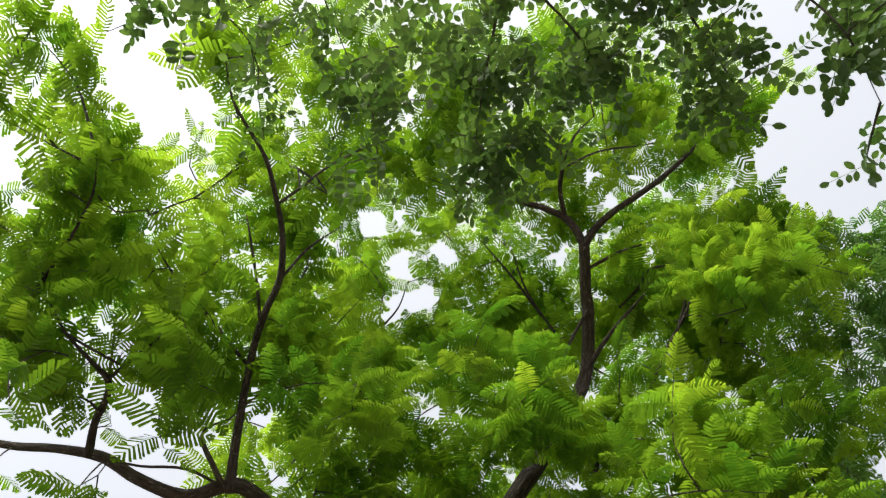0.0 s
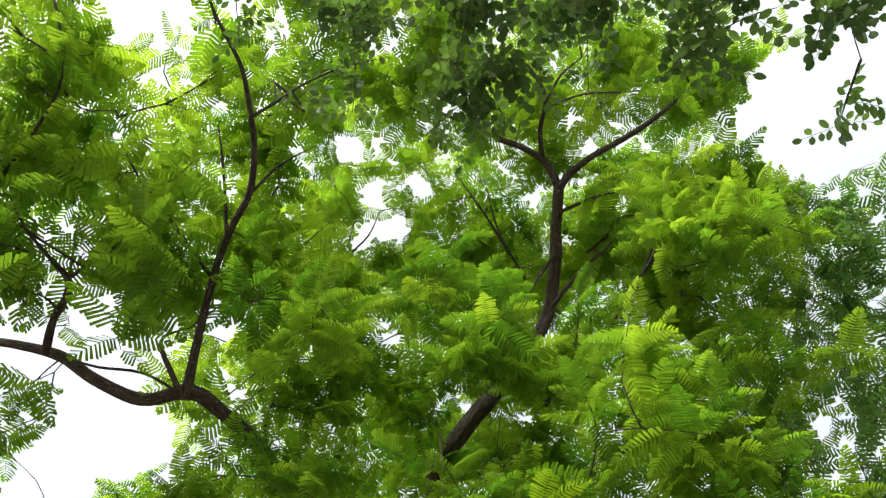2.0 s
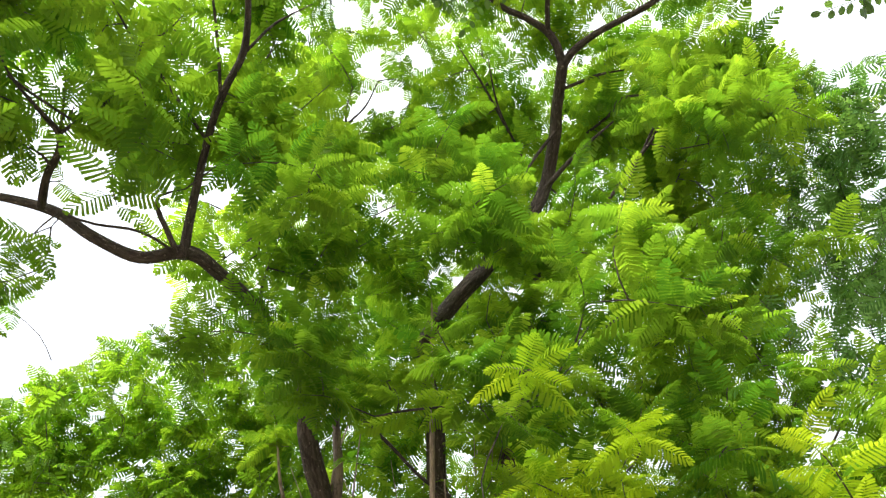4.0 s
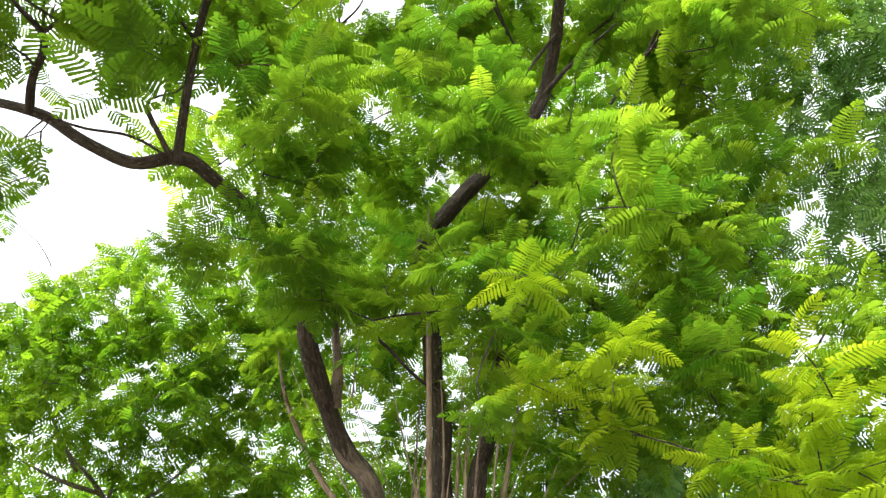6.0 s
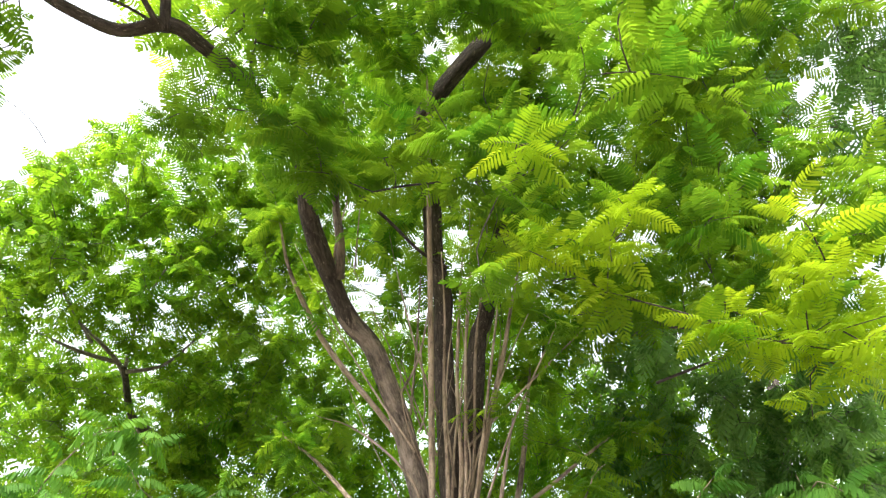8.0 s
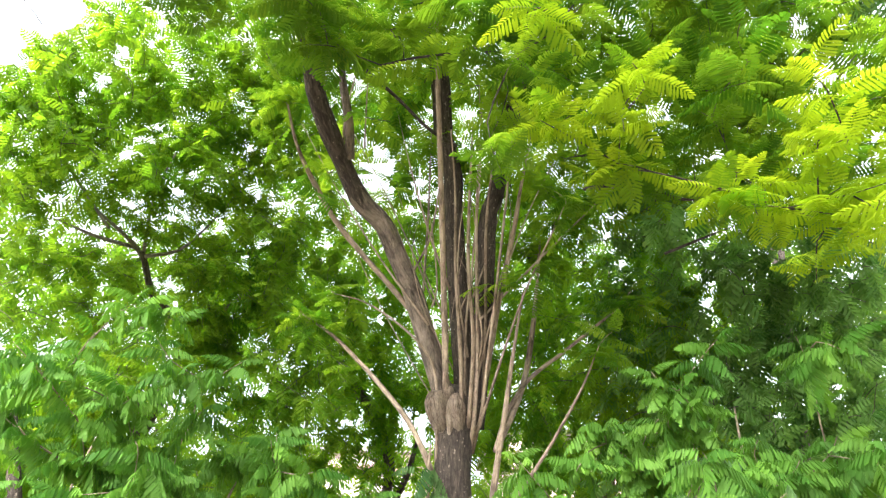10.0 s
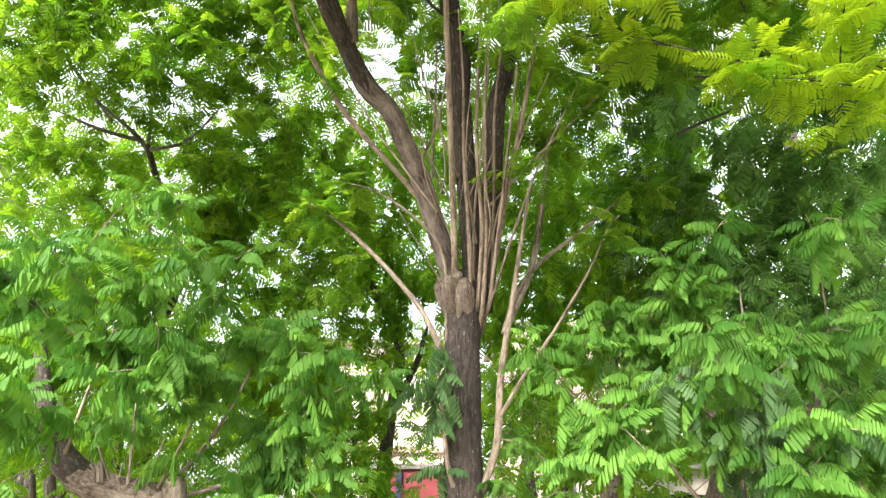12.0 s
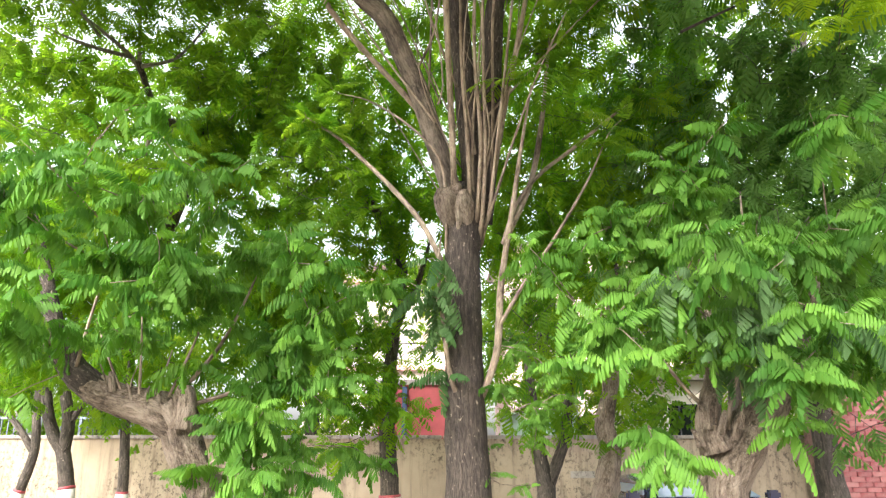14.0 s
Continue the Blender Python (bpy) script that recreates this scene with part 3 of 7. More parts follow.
MAIN_WOOD.append(wood(MAIN, "branch", [(1.02, 2.83, 8.38, 0.030), (1.27, 2.49, 8.44, 0.022), (1.62, 2.10, 8.47, 0.010)], BARK))
MAIN_WOOD.append(wood(MAIN, "branch", [(1.39, 2.59, 7.40, 0.018), (1.58, 2.20, 7.48, 0.016), (1.74, 1.91, 7.51, 0.013), (1.87, 1.54, 7.61, 0.006)], BARK))
MAIN_WOOD.append(wood(MAIN, "branch", [(1.73, 1.94, 7.50, 0.008), (1.95, 1.94, 7.42, 0.007), (2.18, 1.86, 7.37, 0.004)], BARK))
MAIN_WOOD.append(wood(MAIN, "branch", [(-1.98, 2.53, 6.19, 0.042), (-1.97, 2.32, 6.40, 0.036), (-1.95, 2.12, 6.59, 0.033), (-1.91, 1.87, 6.80, 0.031), (-1.85, 1.65, 6.92, 0.030), (-1.76, 1.44, 7.03, 0.029), (-1.64, 1.21, 7.15, 0.028), (-1.60, 0.90, 7.25, 0.024), (-1.60, 0.63, 7.26, 0.022), (-1.63, 0.26, 7.25, 0.018), (-1.73, 0.01, 7.25, 0.014), (-1.81, -0.23, 7.24, 0.010), (-1.81, -0.52, 7.24, 0.004)], BARK))
MAIN_WOOD.append(wood(MAIN, "branch", [(-1.81, 1.56, 6.97, 0.014), (-1.80, 1.25, 7.03, 0.013), (-1.80, 0.93, 7.07, 0.011), (-1.82, 0.67, 7.13, 0.005)], BARK))
MAIN_WOOD.append(wood(MAIN, "branch", [(-1.60, 0.63, 7.26, 0.014), (-1.42, 0.53, 7.33, 0.013), (-1.21, 0.40, 7.40, 0.011), (-0.90, 0.27, 7.43, 0.009), (-0.62, 0.21, 7.47, 0.004)], BARK))
MAIN_WOOD.append(wood(MAIN, "branch", [(-1.62, 1.21, 7.16, 0.012), (-1.41, 1.02, 7.27, 0.010), (-1.13, 0.88, 7.37, 0.004)], BARK))
MAIN_WOOD.append(wood(MAIN, "branch", [(-1.90, 1.83, 6.82, 0.016), (-2.06, 1.59, 6.86, 0.014), (-2.21, 1.34, 6.89, 0.012), (-2.38, 1.06, 6.90, 0.010), (-2.50, 0.76, 6.92, 0.004)], BARK))
MAIN_WOOD.append(wood(MAIN, "branch", [(-2.01, 2.51, 6.20, 0.026), (-2.08, 2.30, 6.24, 0.022), (-2.14, 2.17, 6.29, 0.019), (-2.13, 2.08, 6.34, 0.012), (-1.97, 2.06, 6.43, 0.005)], BARK))
MAIN_WOOD.append(wood(MAIN, "branch", [(-2.00, 2.54, 6.24, 0.012), (-2.28, 2.34, 6.24, 0.012), (-2.60, 2.28, 6.22, 0.011), (-2.85, 2.21, 6.24, 0.010), (-3.00, 2.19, 6.29, 0.012)], BARK))
MAIN_WOOD.append(wood(MAIN, "branch", [(-3.01, 2.20, 6.28, 0.034), (-2.94, 2.00, 6.31, 0.030), (-2.89, 1.90, 6.33, 0.028), (-2.82, 1.79, 6.37, 0.026), (-2.79, 1.65, 6.39, 0.024), (-2.86, 1.48, 6.36, 0.016), (-2.99, 1.25, 6.36, 0.010), (-3.06, 1.05, 6.39, 0.004)], BARK))
MAIN_WOOD.append(wood(MAIN, "branch", [(-2.79, 1.65, 6.39, 0.016), (-2.60, 1.53, 6.49, 0.014), (-2.41, 1.40, 6.65, 0.011), (-2.31, 1.15, 6.79, 0.005)], BARK))
MAIN_WOOD.append(wood(MAIN, "branch", [(-2.79, 1.64, 6.40, 0.012), (-2.77, 1.54, 6.45, 0.010), (-2.71, 1.22, 6.55, 0.004)], BARK))
MAIN_WOOD.append(wood(MAIN, "branch", [(-2.86, 1.87, 6.30, 0.012), (-2.91, 1.78, 6.31, 0.010), (-3.00, 1.71, 6.29, 0.004)], BARK))
MAIN_WOOD.append(wood(MAIN, "branch", [(-3.02, 1.23, 6.36, 0.010), (-2.83, 1.43, 6.40, 0.010), (-2.57, 1.65, 6.46, 0.011), (-2.29, 1.74, 6.57, 0.010), (-1.97, 1.83, 6.73, 0.004)], BARK))
MAIN_WOOD.append(wood(MAIN, "branch", [(-2.24, 1.76, 6.59, 0.014), (-2.30, 1.59, 6.63, 0.013), (-2.33, 1.32, 6.72, 0.009), (-2.27, 1.09, 6.83, 0.004)], BARK))
MAIN_WOOD.append(wood(MAIN, "branch", [(-4.23, 2.03, 6.20, 0.030), (-3.92, 1.66, 6.40, 0.024), (-3.61, 1.36, 6.51, 0.020), (-3.37, 1.04, 6.68, 0.017), (-3.11, 0.71, 6.82, 0.014), (-2.88, 0.37, 6.91, 0.010), (-2.82, 0.11, 6.98, 0.004)], BARK))
MAIN_WOOD.append(wood(MAIN, "branch", [(-2.87, 0.35, 6.92, 0.009), (-2.76, 0.52, 6.95, 0.008), (-2.56, 0.55, 7.05, 0.004)], BARK))
MAIN_WOOD.append(wood(MAIN, "branch", [(-3.66, 1.76, 6.30, 0.014), (-3.44, 1.57, 6.43, 0.012), (-3.36, 1.28, 6.48, 0.005)], BARK))
MAIN_WOOD.append(wood(MAIN, "branch", [(-1.15, 2.59, 8.93, 0.014), (-1.18, 2.35, 9.02, 0.012), (-1.11, 2.09, 9.13, 0.006)], BARK))
MAIN_WOOD.append(wood(MAIN, "branch", [(-1.17, 2.47, 8.98, 0.012), (-0.97, 2.29, 9.08, 0.010), (-0.84, 2.03, 9.19, 0.005)], BARK))
MAIN_WOOD.append(wood(MAIN, "branch", [(1.10, 2.33, 8.73, 0.020), (0.87, 2.54, 8.46, 0.018), (0.69, 2.68, 8.09, 0.010)], BARK))
MAIN_WOOD.append(wood(MAIN, "branch", [(1.58, 2.39, 7.49, 0.016), (1.72, 2.02, 7.61, 0.014), (1.84, 1.59, 7.66, 0.010)], BARK))
MAIN_WOOD.append(wood(MAIN, "branch", [(1.14, 3.22, 6.25, 0.013), (1.47, 2.94, 6.36, 0.012), (1.82, 2.68, 6.41, 0.006)], BARK))
MAIN_WOOD.append(wood(MAIN, "branch", [(1.96, 4.44, 6.82, 0.020), (2.14, 4.32, 6.87, 0.018), (2.45, 4.06, 6.94, 0.014), (2.52, 3.92, 7.03, 0.005)], BARK))
MAIN_WOOD.append(wood(MAIN, "branch", [(2.16, 4.29, 6.88, 0.012), (2.20, 4.05, 7.08, 0.010), (2.38, 3.74, 7.24, 0.004)], BARK))
MAIN_WOOD.append(wood(MAIN, "branch", [(1.17, 4.26, 5.11, 0.018), (1.52, 4.08, 5.04, 0.020), (1.77, 3.99, 4.85, 0.016), (1.92, 3.87, 4.74, 0.006)], BARK))
MAIN_WOOD.append(wood(MAIN, "branch", [(-1.14, 3.75, 6.27, 0.020), (-0.83, 3.86, 6.16, 0.018), (-0.43, 4.19, 6.03, 0.017), (-0.12, 4.61, 6.02, 0.017), (0.15, 4.94, 6.10, 0.020)], BARK))
MAIN_WOOD.append(wood(MAIN, "branch", [(-1.40, 3.31, 6.36, 0.020), (-1.47, 2.96, 6.35, 0.014), (-1.39, 2.65, 6.46, 0.006)], BARK))
MAIN_WOOD.append(wood(MAIN, "branch", [(-0.44, 3.26, 5.40, 0.009), (-0.20, 3.20, 5.42, 0.010), (0.12, 3.13, 5.42, 0.008), (0.24, 3.08, 5.46, 0.004)], BARK))
MAIN_WOOD.append(wood(MAIN, "branch", [(1.67, 4.08, 4.40, 0.011), (1.86, 3.87, 4.40, 0.010), (2.05, 3.65, 4.39, 0.004)], BARK))
MAIN_WOOD.append(wood(MAIN, "sprout", [(0.21, 6.12, 3.38, 0.032), (0.15, 5.96, 3.56, 0.040), (0.11, 5.87, 3.64, 0.036), (0.10, 5.74, 4.02, 0.031), (0.07, 5.53, 4.62, 0.030), (0.03, 5.14, 5.31, 0.028), (-0.02, 4.60, 6.00, 0.025), (-0.07, 3.97, 6.62, 0.020), (-0.11, 3.40, 7.05, 0.008)], TAN))
MAIN_WOOD.append(wood(MAIN, "sprout", [(0.28, 6.11, 3.38, 0.021), (0.27, 5.98, 3.57, 0.025), (0.26, 5.89, 3.65, 0.023), (0.23, 5.68, 4.28, 0.020), (0.17, 5.40, 4.97, 0.016), (0.15, 5.06, 5.58, 0.011), (0.09, 4.67, 6.07, 0.005)], TAN))
MAIN_WOOD.append(wood(MAIN, "sprout", [(0.30, 6.10, 3.43, 0.021), (0.31, 5.93, 3.61, 0.025), (0.32, 5.85, 3.69, 0.023), (0.35, 5.64, 4.32, 0.021), (0.29, 5.35, 4.95, 0.018), (0.28, 5.04, 5.44, 0.015), (0.29, 4.55, 6.04, 0.007)], TAN))
MAIN_WOOD.append(wood(MAIN, "sprout", [(0.32, 6.11, 3.38, 0.019), (0.35, 5.92, 3.55, 0.023), (0.36, 5.83, 3.63, 0.021), (0.39, 5.67, 4.17, 0.018), (0.37, 5.38, 4.84, 0.015), (0.35, 4.97, 5.52, 0.011), (0.37, 4.41, 6.19, 0.005)], TAN))
MAIN_WOOD.append(wood(MAIN, "sprout", [(0.36, 6.10, 3.43, 0.019), (0.40, 5.93, 3.61, 0.023), (0.43, 5.84, 3.69, 0.021), (0.49, 5.64, 4.22, 0.016), (0.57, 5.33, 4.94, 0.014), (0.63, 4.92, 5.56, 0.010), (0.66, 4.56, 5.99, 0.004)], TAN))
MAIN_WOOD.append(wood(MAIN, "sprout", [(0.37, 6.07, 3.53, 0.013), (0.43, 5.85, 3.69, 0.016), (0.47, 5.76, 3.77, 0.015), (0.63, 5.56, 4.24, 0.012), (0.82, 5.30, 4.73, 0.010), (1.07, 4.96, 5.22, 0.007), (1.15, 4.83, 5.38, 0.003)], TAN))
MAIN_WOOD.append(wood(MAIN, "sprout", [(0.36, 6.08, 3.48, 0.018), (0.42, 6.06, 3.70, 0.022), (0.45, 5.97, 3.78, 0.020), (0.47, 5.70, 4.59, 0.016), (0.46, 5.28, 5.42, 0.014), (0.52, 4.76, 6.09, 0.008), (0.51, 4.29, 6.57, 0.004)], TAN))
MAIN_WOOD.append(wood(MAIN, "limb", [(0.38, 6.11, 3.66, 0.100), (0.44, 5.91, 4.44, 0.100), (0.47, 5.64, 5.12, 0.097), (0.49, 5.40, 5.60, 0.092), (0.55, 5.30, 5.75, 0.088), (0.64, 4.86, 6.15, 0.080), (0.72, 4.46, 6.44, 0.072), (0.78, 4.03, 6.70, 0.064), (0.79, 3.64, 6.89, 0.055), (0.83, 3.24, 7.06, 0.040), (0.88, 2.79, 7.21, 0.020)], BARK))
MAIN_WOOD.append(wood(MAIN, "sprout", [(0.48, 5.86, 4.08, 0.030), (0.58, 5.64, 4.68, 0.028), (0.66, 5.50, 5.04, 0.026), (0.73, 5.27, 5.39, 0.025), (0.78, 5.03, 5.71, 0.016), (0.86, 4.69, 6.11, 0.007)], TAN))
MAIN_WOOD.append(wood(MAIN, "sprout", [(0.29, 6.10, 3.43, 0.013), (0.29, 6.03, 3.64, 0.016), (0.29, 5.94, 3.72, 0.015), (0.28, 5.69, 4.46, 0.012), (0.33, 5.41, 5.04, 0.011), (0.38, 4.89, 5.79, 0.008), (0.34, 4.38, 6.36, 0.003)], TAN))
MAIN_WOOD.append(wood(MAIN, "sprout", [(-0.15, 5.77, 4.58, 0.030), (-0.44, 5.66, 4.89, 0.028), (-0.74, 5.52, 5.18, 0.026), (-1.02, 5.40, 5.49, 0.028), (-1.24, 5.15, 5.78, 0.025), (-1.40, 4.90, 6.05, 0.016), (-1.49, 4.58, 6.37, 0.007)], TAN))
MAIN_WOOD.append(wood(MAIN, "sprout", [(-0.87, 4.90, 5.87, 0.05), (-0.87, 4.64, 6.09, 0.046), (-0.92, 4.33, 6.34, 0.036), (-0.93, 4.01, 6.63, 0.016)], BARK_LIMB))
MAIN_WOOD.append(wood(MAIN, "sprout", [(-0.94, 4.85, 5.92, 0.015), (-0.90, 4.61, 6.20, 0.011), (-0.78, 4.30, 6.53, 0.006)], TAN))
MAIN_WOOD.append(wood(MAIN, "sprout", [(-1.00, 4.82, 5.93, 0.011), (-1.09, 4.49, 6.28, 0.010), (-1.13, 4.16, 6.59, 0.005)], TAN))
MAIN_WOOD.append(wood(MAIN, "sprout", [(-0.74, 4.92, 6.02, 0.010), (-0.72, 4.59, 6.40, 0.007), (-0.69, 4.30, 6.68, 0.003)], TAN))
MAIN_WOOD.append(wood(MAIN, "sprout", [(-0.26, 5.73, 5.09, 0.016), (-0.08, 5.62, 5.49, 0.014), (0.02, 5.30, 6.10, 0.007)], TAN))
MAIN_WOOD.append(wood(MAIN, "sprout", [(-0.14, 5.90, 4.99, 0.015), (-0.11, 5.57, 5.73, 0.011), (-0.10, 5.05, 6.40, 0.005)], TAN))
MAIN_WOOD.append(wood(MAIN, "sprout", [(0.04, 6.05, 2.96, 0.020), (0.03, 5.94, 3.37, 0.016), (0.02, 5.80, 3.93, 0.014), (-0.07, 5.72, 4.23, 0.013), (-0.34, 5.69, 4.51, 0.011), (-0.69, 5.66, 4.73, 0.008), (-0.99, 5.67, 4.82, 0.004)], TAN))
MAIN_WOOD.append(wood(MAIN, "sprout", [(0.06, 5.93, 3.04, 0.030), (-0.07, 5.89, 3.35, 0.028), (-0.24, 6.04, 3.70, 0.026), (-0.54, 6.29, 4.13, 0.024), (-0.79, 6.46, 4.44, 0.022), (-1.11, 6.49, 4.75, 0.018), (-1.44, 6.44, 4.96, 0.008)], TAN))
MAIN_WOOD.append(wood(MAIN, "sprout", [(0.14, 5.93, 2.01, 0.024), (0.09, 5.83, 2.10, 0.024), (0.04, 5.76, 2.30, 0.022), (-0.01, 5.69, 2.73, 0.019), (-0.04, 5.61, 3.06, 0.016), (-0.02, 5.53, 3.35, 0.008)], TAN))
MAIN_WOOD.append(wood(MAIN, "sprout", [(0.31, 5.98, 1.96, 0.030), (0.40, 5.91, 2.17, 0.032), (0.48, 5.87, 2.46, 0.034), (0.52, 5.81, 3.01, 0.030), (0.62, 5.72, 3.62, 0.024), (0.72, 5.55, 4.27, 0.016), (0.80, 5.40, 4.75, 0.006)], TAN))
MAIN_WOOD.append(wood(MAIN, "sprout", [(0.50, 5.84, 2.63, 0.020), (0.70, 5.70, 2.96, 0.017), (0.97, 5.45, 3.34, 0.014), (1.20, 5.15, 3.72, 0.010), (1.32, 4.89, 4.00, 0.004)], TAN))
MAIN_WOOD.append(wood(MAIN, "sprout", [(0.55, 5.86, 3.39, 0.024), (0.71, 6.06, 3.85, 0.023), (0.99, 6.39, 4.29, 0.022), (1.34, 6.41, 4.58, 0.020), (1.64, 6.24, 4.79, 0.017), (1.97, 6.03, 5.00, 0.008)], TAN))
MAIN_WOOD.append(wood(MAIN, "sprout", [(0.59, 5.89, 3.46, 0.030), (0.78, 6.14, 3.89, 0.030), (0.95, 6.46, 4.38, 0.030), (1.07, 6.47, 5.04, 0.026), (1.11, 6.04, 5.73, 0.014)], TAN))
# upper length of that limb; shade is put in by using darker bark
MAIN_WOOD.append(wood(MAIN, "limb", [(-0.55, 5.37, 5.45, 0.07), (-0.76, 5.24, 5.62, 0.098), (-0.93, 4.94, 5.84, 0.086), (-1.07, 4.57, 6.02, 0.095), (-1.14, 4.23, 6.15, 0.085), (-1.16, 3.82, 6.27, 0.07), (-1.37, 3.42, 6.35, 0.06), (-1.56, 3.05, 6.38, 0.056), (-1.77, 2.74, 6.33, 0.054), (-1.96, 2.51, 6.26, 0.054), (-2.31, 2.54, 6.2, 0.046), (-2.67, 2.42, 6.27, 0.042), (-2.98, 2.3, 6.4, 0.04), (-3.33, 2.24, 6.46, 0.036), (-3.89, 2.14, 6.48, 0.03), (-4.35, 1.84, 6.64, 0.015)], BARK))
# thin shoots that crowd the fork
rng = np.random.default_rng(77)
for _ in range(20):
    at = np.array((rng.uniform(-0.1, 0.5), rng.uniform(5.6, 6.05), rng.uniform(3.7, 4.9)))
    lean = np.array((1.1 * (at[0] - 0.2) + rng.normal(0, 0.22), -0.28 + rng.normal(0, 0.1), 1.0))
    high, thick = rng.uniform(0.8, 2.2), rng.uniform(0.005, 0.014)
    bow = rng.normal(0, 0.09, 3)
    MAIN_WOOD.append(wood(MAIN, "sprout", [(*(at + lean * high * u + bow * math.sin(math.pi * u) * 1.5), thick * (1 - 0.75 * u)) for u in (0, 0.35, 0.7, 1.0)], TAN))
# cones cut through the leaf roof to fit the camera's view of the sky
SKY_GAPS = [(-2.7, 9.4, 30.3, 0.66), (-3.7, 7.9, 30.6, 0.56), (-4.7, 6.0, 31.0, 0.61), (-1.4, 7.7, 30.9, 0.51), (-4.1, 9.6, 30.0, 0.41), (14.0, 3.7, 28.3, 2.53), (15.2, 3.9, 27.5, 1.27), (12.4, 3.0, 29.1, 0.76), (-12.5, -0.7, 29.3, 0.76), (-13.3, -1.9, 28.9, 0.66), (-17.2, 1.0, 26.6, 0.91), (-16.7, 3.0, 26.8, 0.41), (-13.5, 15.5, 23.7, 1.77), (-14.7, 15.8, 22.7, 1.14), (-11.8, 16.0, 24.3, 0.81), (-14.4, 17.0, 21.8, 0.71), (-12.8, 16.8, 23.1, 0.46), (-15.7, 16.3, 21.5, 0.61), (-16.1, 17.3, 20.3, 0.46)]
# leaves left out between the camera and the limbs that show: limb, from and to along y, from and to in height, width
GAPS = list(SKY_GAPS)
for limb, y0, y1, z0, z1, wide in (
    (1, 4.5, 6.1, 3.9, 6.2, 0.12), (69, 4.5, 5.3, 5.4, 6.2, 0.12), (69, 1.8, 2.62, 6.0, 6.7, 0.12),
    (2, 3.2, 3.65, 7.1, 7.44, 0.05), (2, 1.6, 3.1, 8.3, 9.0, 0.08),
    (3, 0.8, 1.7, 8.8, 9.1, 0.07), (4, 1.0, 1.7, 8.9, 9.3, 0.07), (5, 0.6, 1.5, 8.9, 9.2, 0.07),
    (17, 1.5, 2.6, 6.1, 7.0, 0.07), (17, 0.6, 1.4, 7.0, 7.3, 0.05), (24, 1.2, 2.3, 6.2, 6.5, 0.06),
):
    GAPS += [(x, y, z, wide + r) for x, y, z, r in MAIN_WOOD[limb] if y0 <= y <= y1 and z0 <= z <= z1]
MAIN_SPRAYS_A = [(-0.1, 2.5, 7.2, 4), (0.3, 2.6, 7.4, 4), (0.9, 2.5, 6.9, 4), (1.3, 2.3, 6.4, 3), (1.7, 2.4, 6.5, 3), (2.4, 2.4, 6.7, 4), (2.7, 2.4, 6.6, 2), (-0.3, 2.9, 6.7, 4), (0.2, 2.8, 6.5, 3), (1.0, 3.0, 7.1, 4), (1.3, 2.6, 6.1, 3), (1.7, 2.6, 6.3, 3), (1.8, 2.4, 6.0, 3), (2.2, 2.5, 5.8, 2), (-1.5, 2.7, 5.6, 2), (-1.0, 2.9, 5.7, 2), (-0.8, 3.4, 6.2, 3), (-0.3, 3.0, 5.6, 3), (0.3, 2.7, 5.5, 2), (0.6, 3.0, 5.9, 3), (1.2, 2.7, 5.6, 3), (1.6, 2.4, 5.4, 2), (2.2, 2.8, 5.7, 3)]
MAIN_SPRAYS_B = [(-0.5, 3.0, 5.3, 1), (0.2, 2.9, 5.0, 2), (0.7, 2.8, 4.9, 2), (1.1, 3.1, 5.2, 3), (1.8, 3.3, 5.6, 4), (1.8, 2.7, 4.9, 2), (2.2, 2.7, 5.1, 2), (2.5, 2.6, 5.0, 2), (0.7, 3.6, 5.2, 2), (1.1, 3.3, 5.0, 2), (1.6, 3.3, 4.9, 3), (2.2, 3.4, 5.3, 3), (2.3, 3.0, 4.8, 2), (2.5, 2.9, 4.7, 3), (2.8, 2.8, 4.7, 2), (0.6, 3.1, 4.3, 1), (1.2, 3.6, 4.7, 2)]
MAIN_SPRAYS_C = [(1.5, 3.5, 4.8, 2), (1.8, 3.1, 4.4, 1), (2.4, 3.6, 4.7, 2), (2.5, 3.0, 4.4, 2), (-1.3, 1.6, 6.5, 1), (-0.9, 1.5, 6.5, 1), (-0.6, 1.4, 6.3, 1), (0.1, 1.6, 7.0, 1), (0.7, 1.6, 6.8, 2), (-1.4, 1.9, 6.4, 1), (-0.8, 1.8, 6.1, 1), (-0.7, 1.9, 6.7, 1), (0.3, 1.9, 6.8, 2), (0.6, 2.0, 6.6, 2), (1.0, 1.7, 6.2, 1), (-0.8, 2.1, 6.1, 1), (-0.5, 2.3, 6.3, 1), (-0.1, 2.0, 6.1, 1), (0.4, 2.3, 6.4, 2), (0.7, 2.0, 6.1, 1), (1.0, 1.9, 6.0, 1), (1.5, 2.3, 6.4, 1), (0.3, 2.8, 6.4, 2), (0.7, 2.6, 6.1, 1)]
MAIN_SPRAYS_D = [(0.9, 2.2, 5.8, 1), (-1.2, 2.7, 6.0, 1), (-1.5, 3.0, 5.8, 1), (-1.2, 2.9, 5.8, 1), (-1.2, 3.0, 5.5, 1), (-1.0, 3.2, 5.7, 1), (-0.9, 3.4, 5.6, 1), (0.6, 3.3, 7.7, 1), (0.8, 3.3, 7.6, 1), (0.2, 3.7, 7.6, 1), (0.6, 3.8, 7.7, 2), (0.8, 3.8, 7.7, 1), (0.2, 4.1, 7.5, 1), (0.6, 4.2, 7.6, 2)]
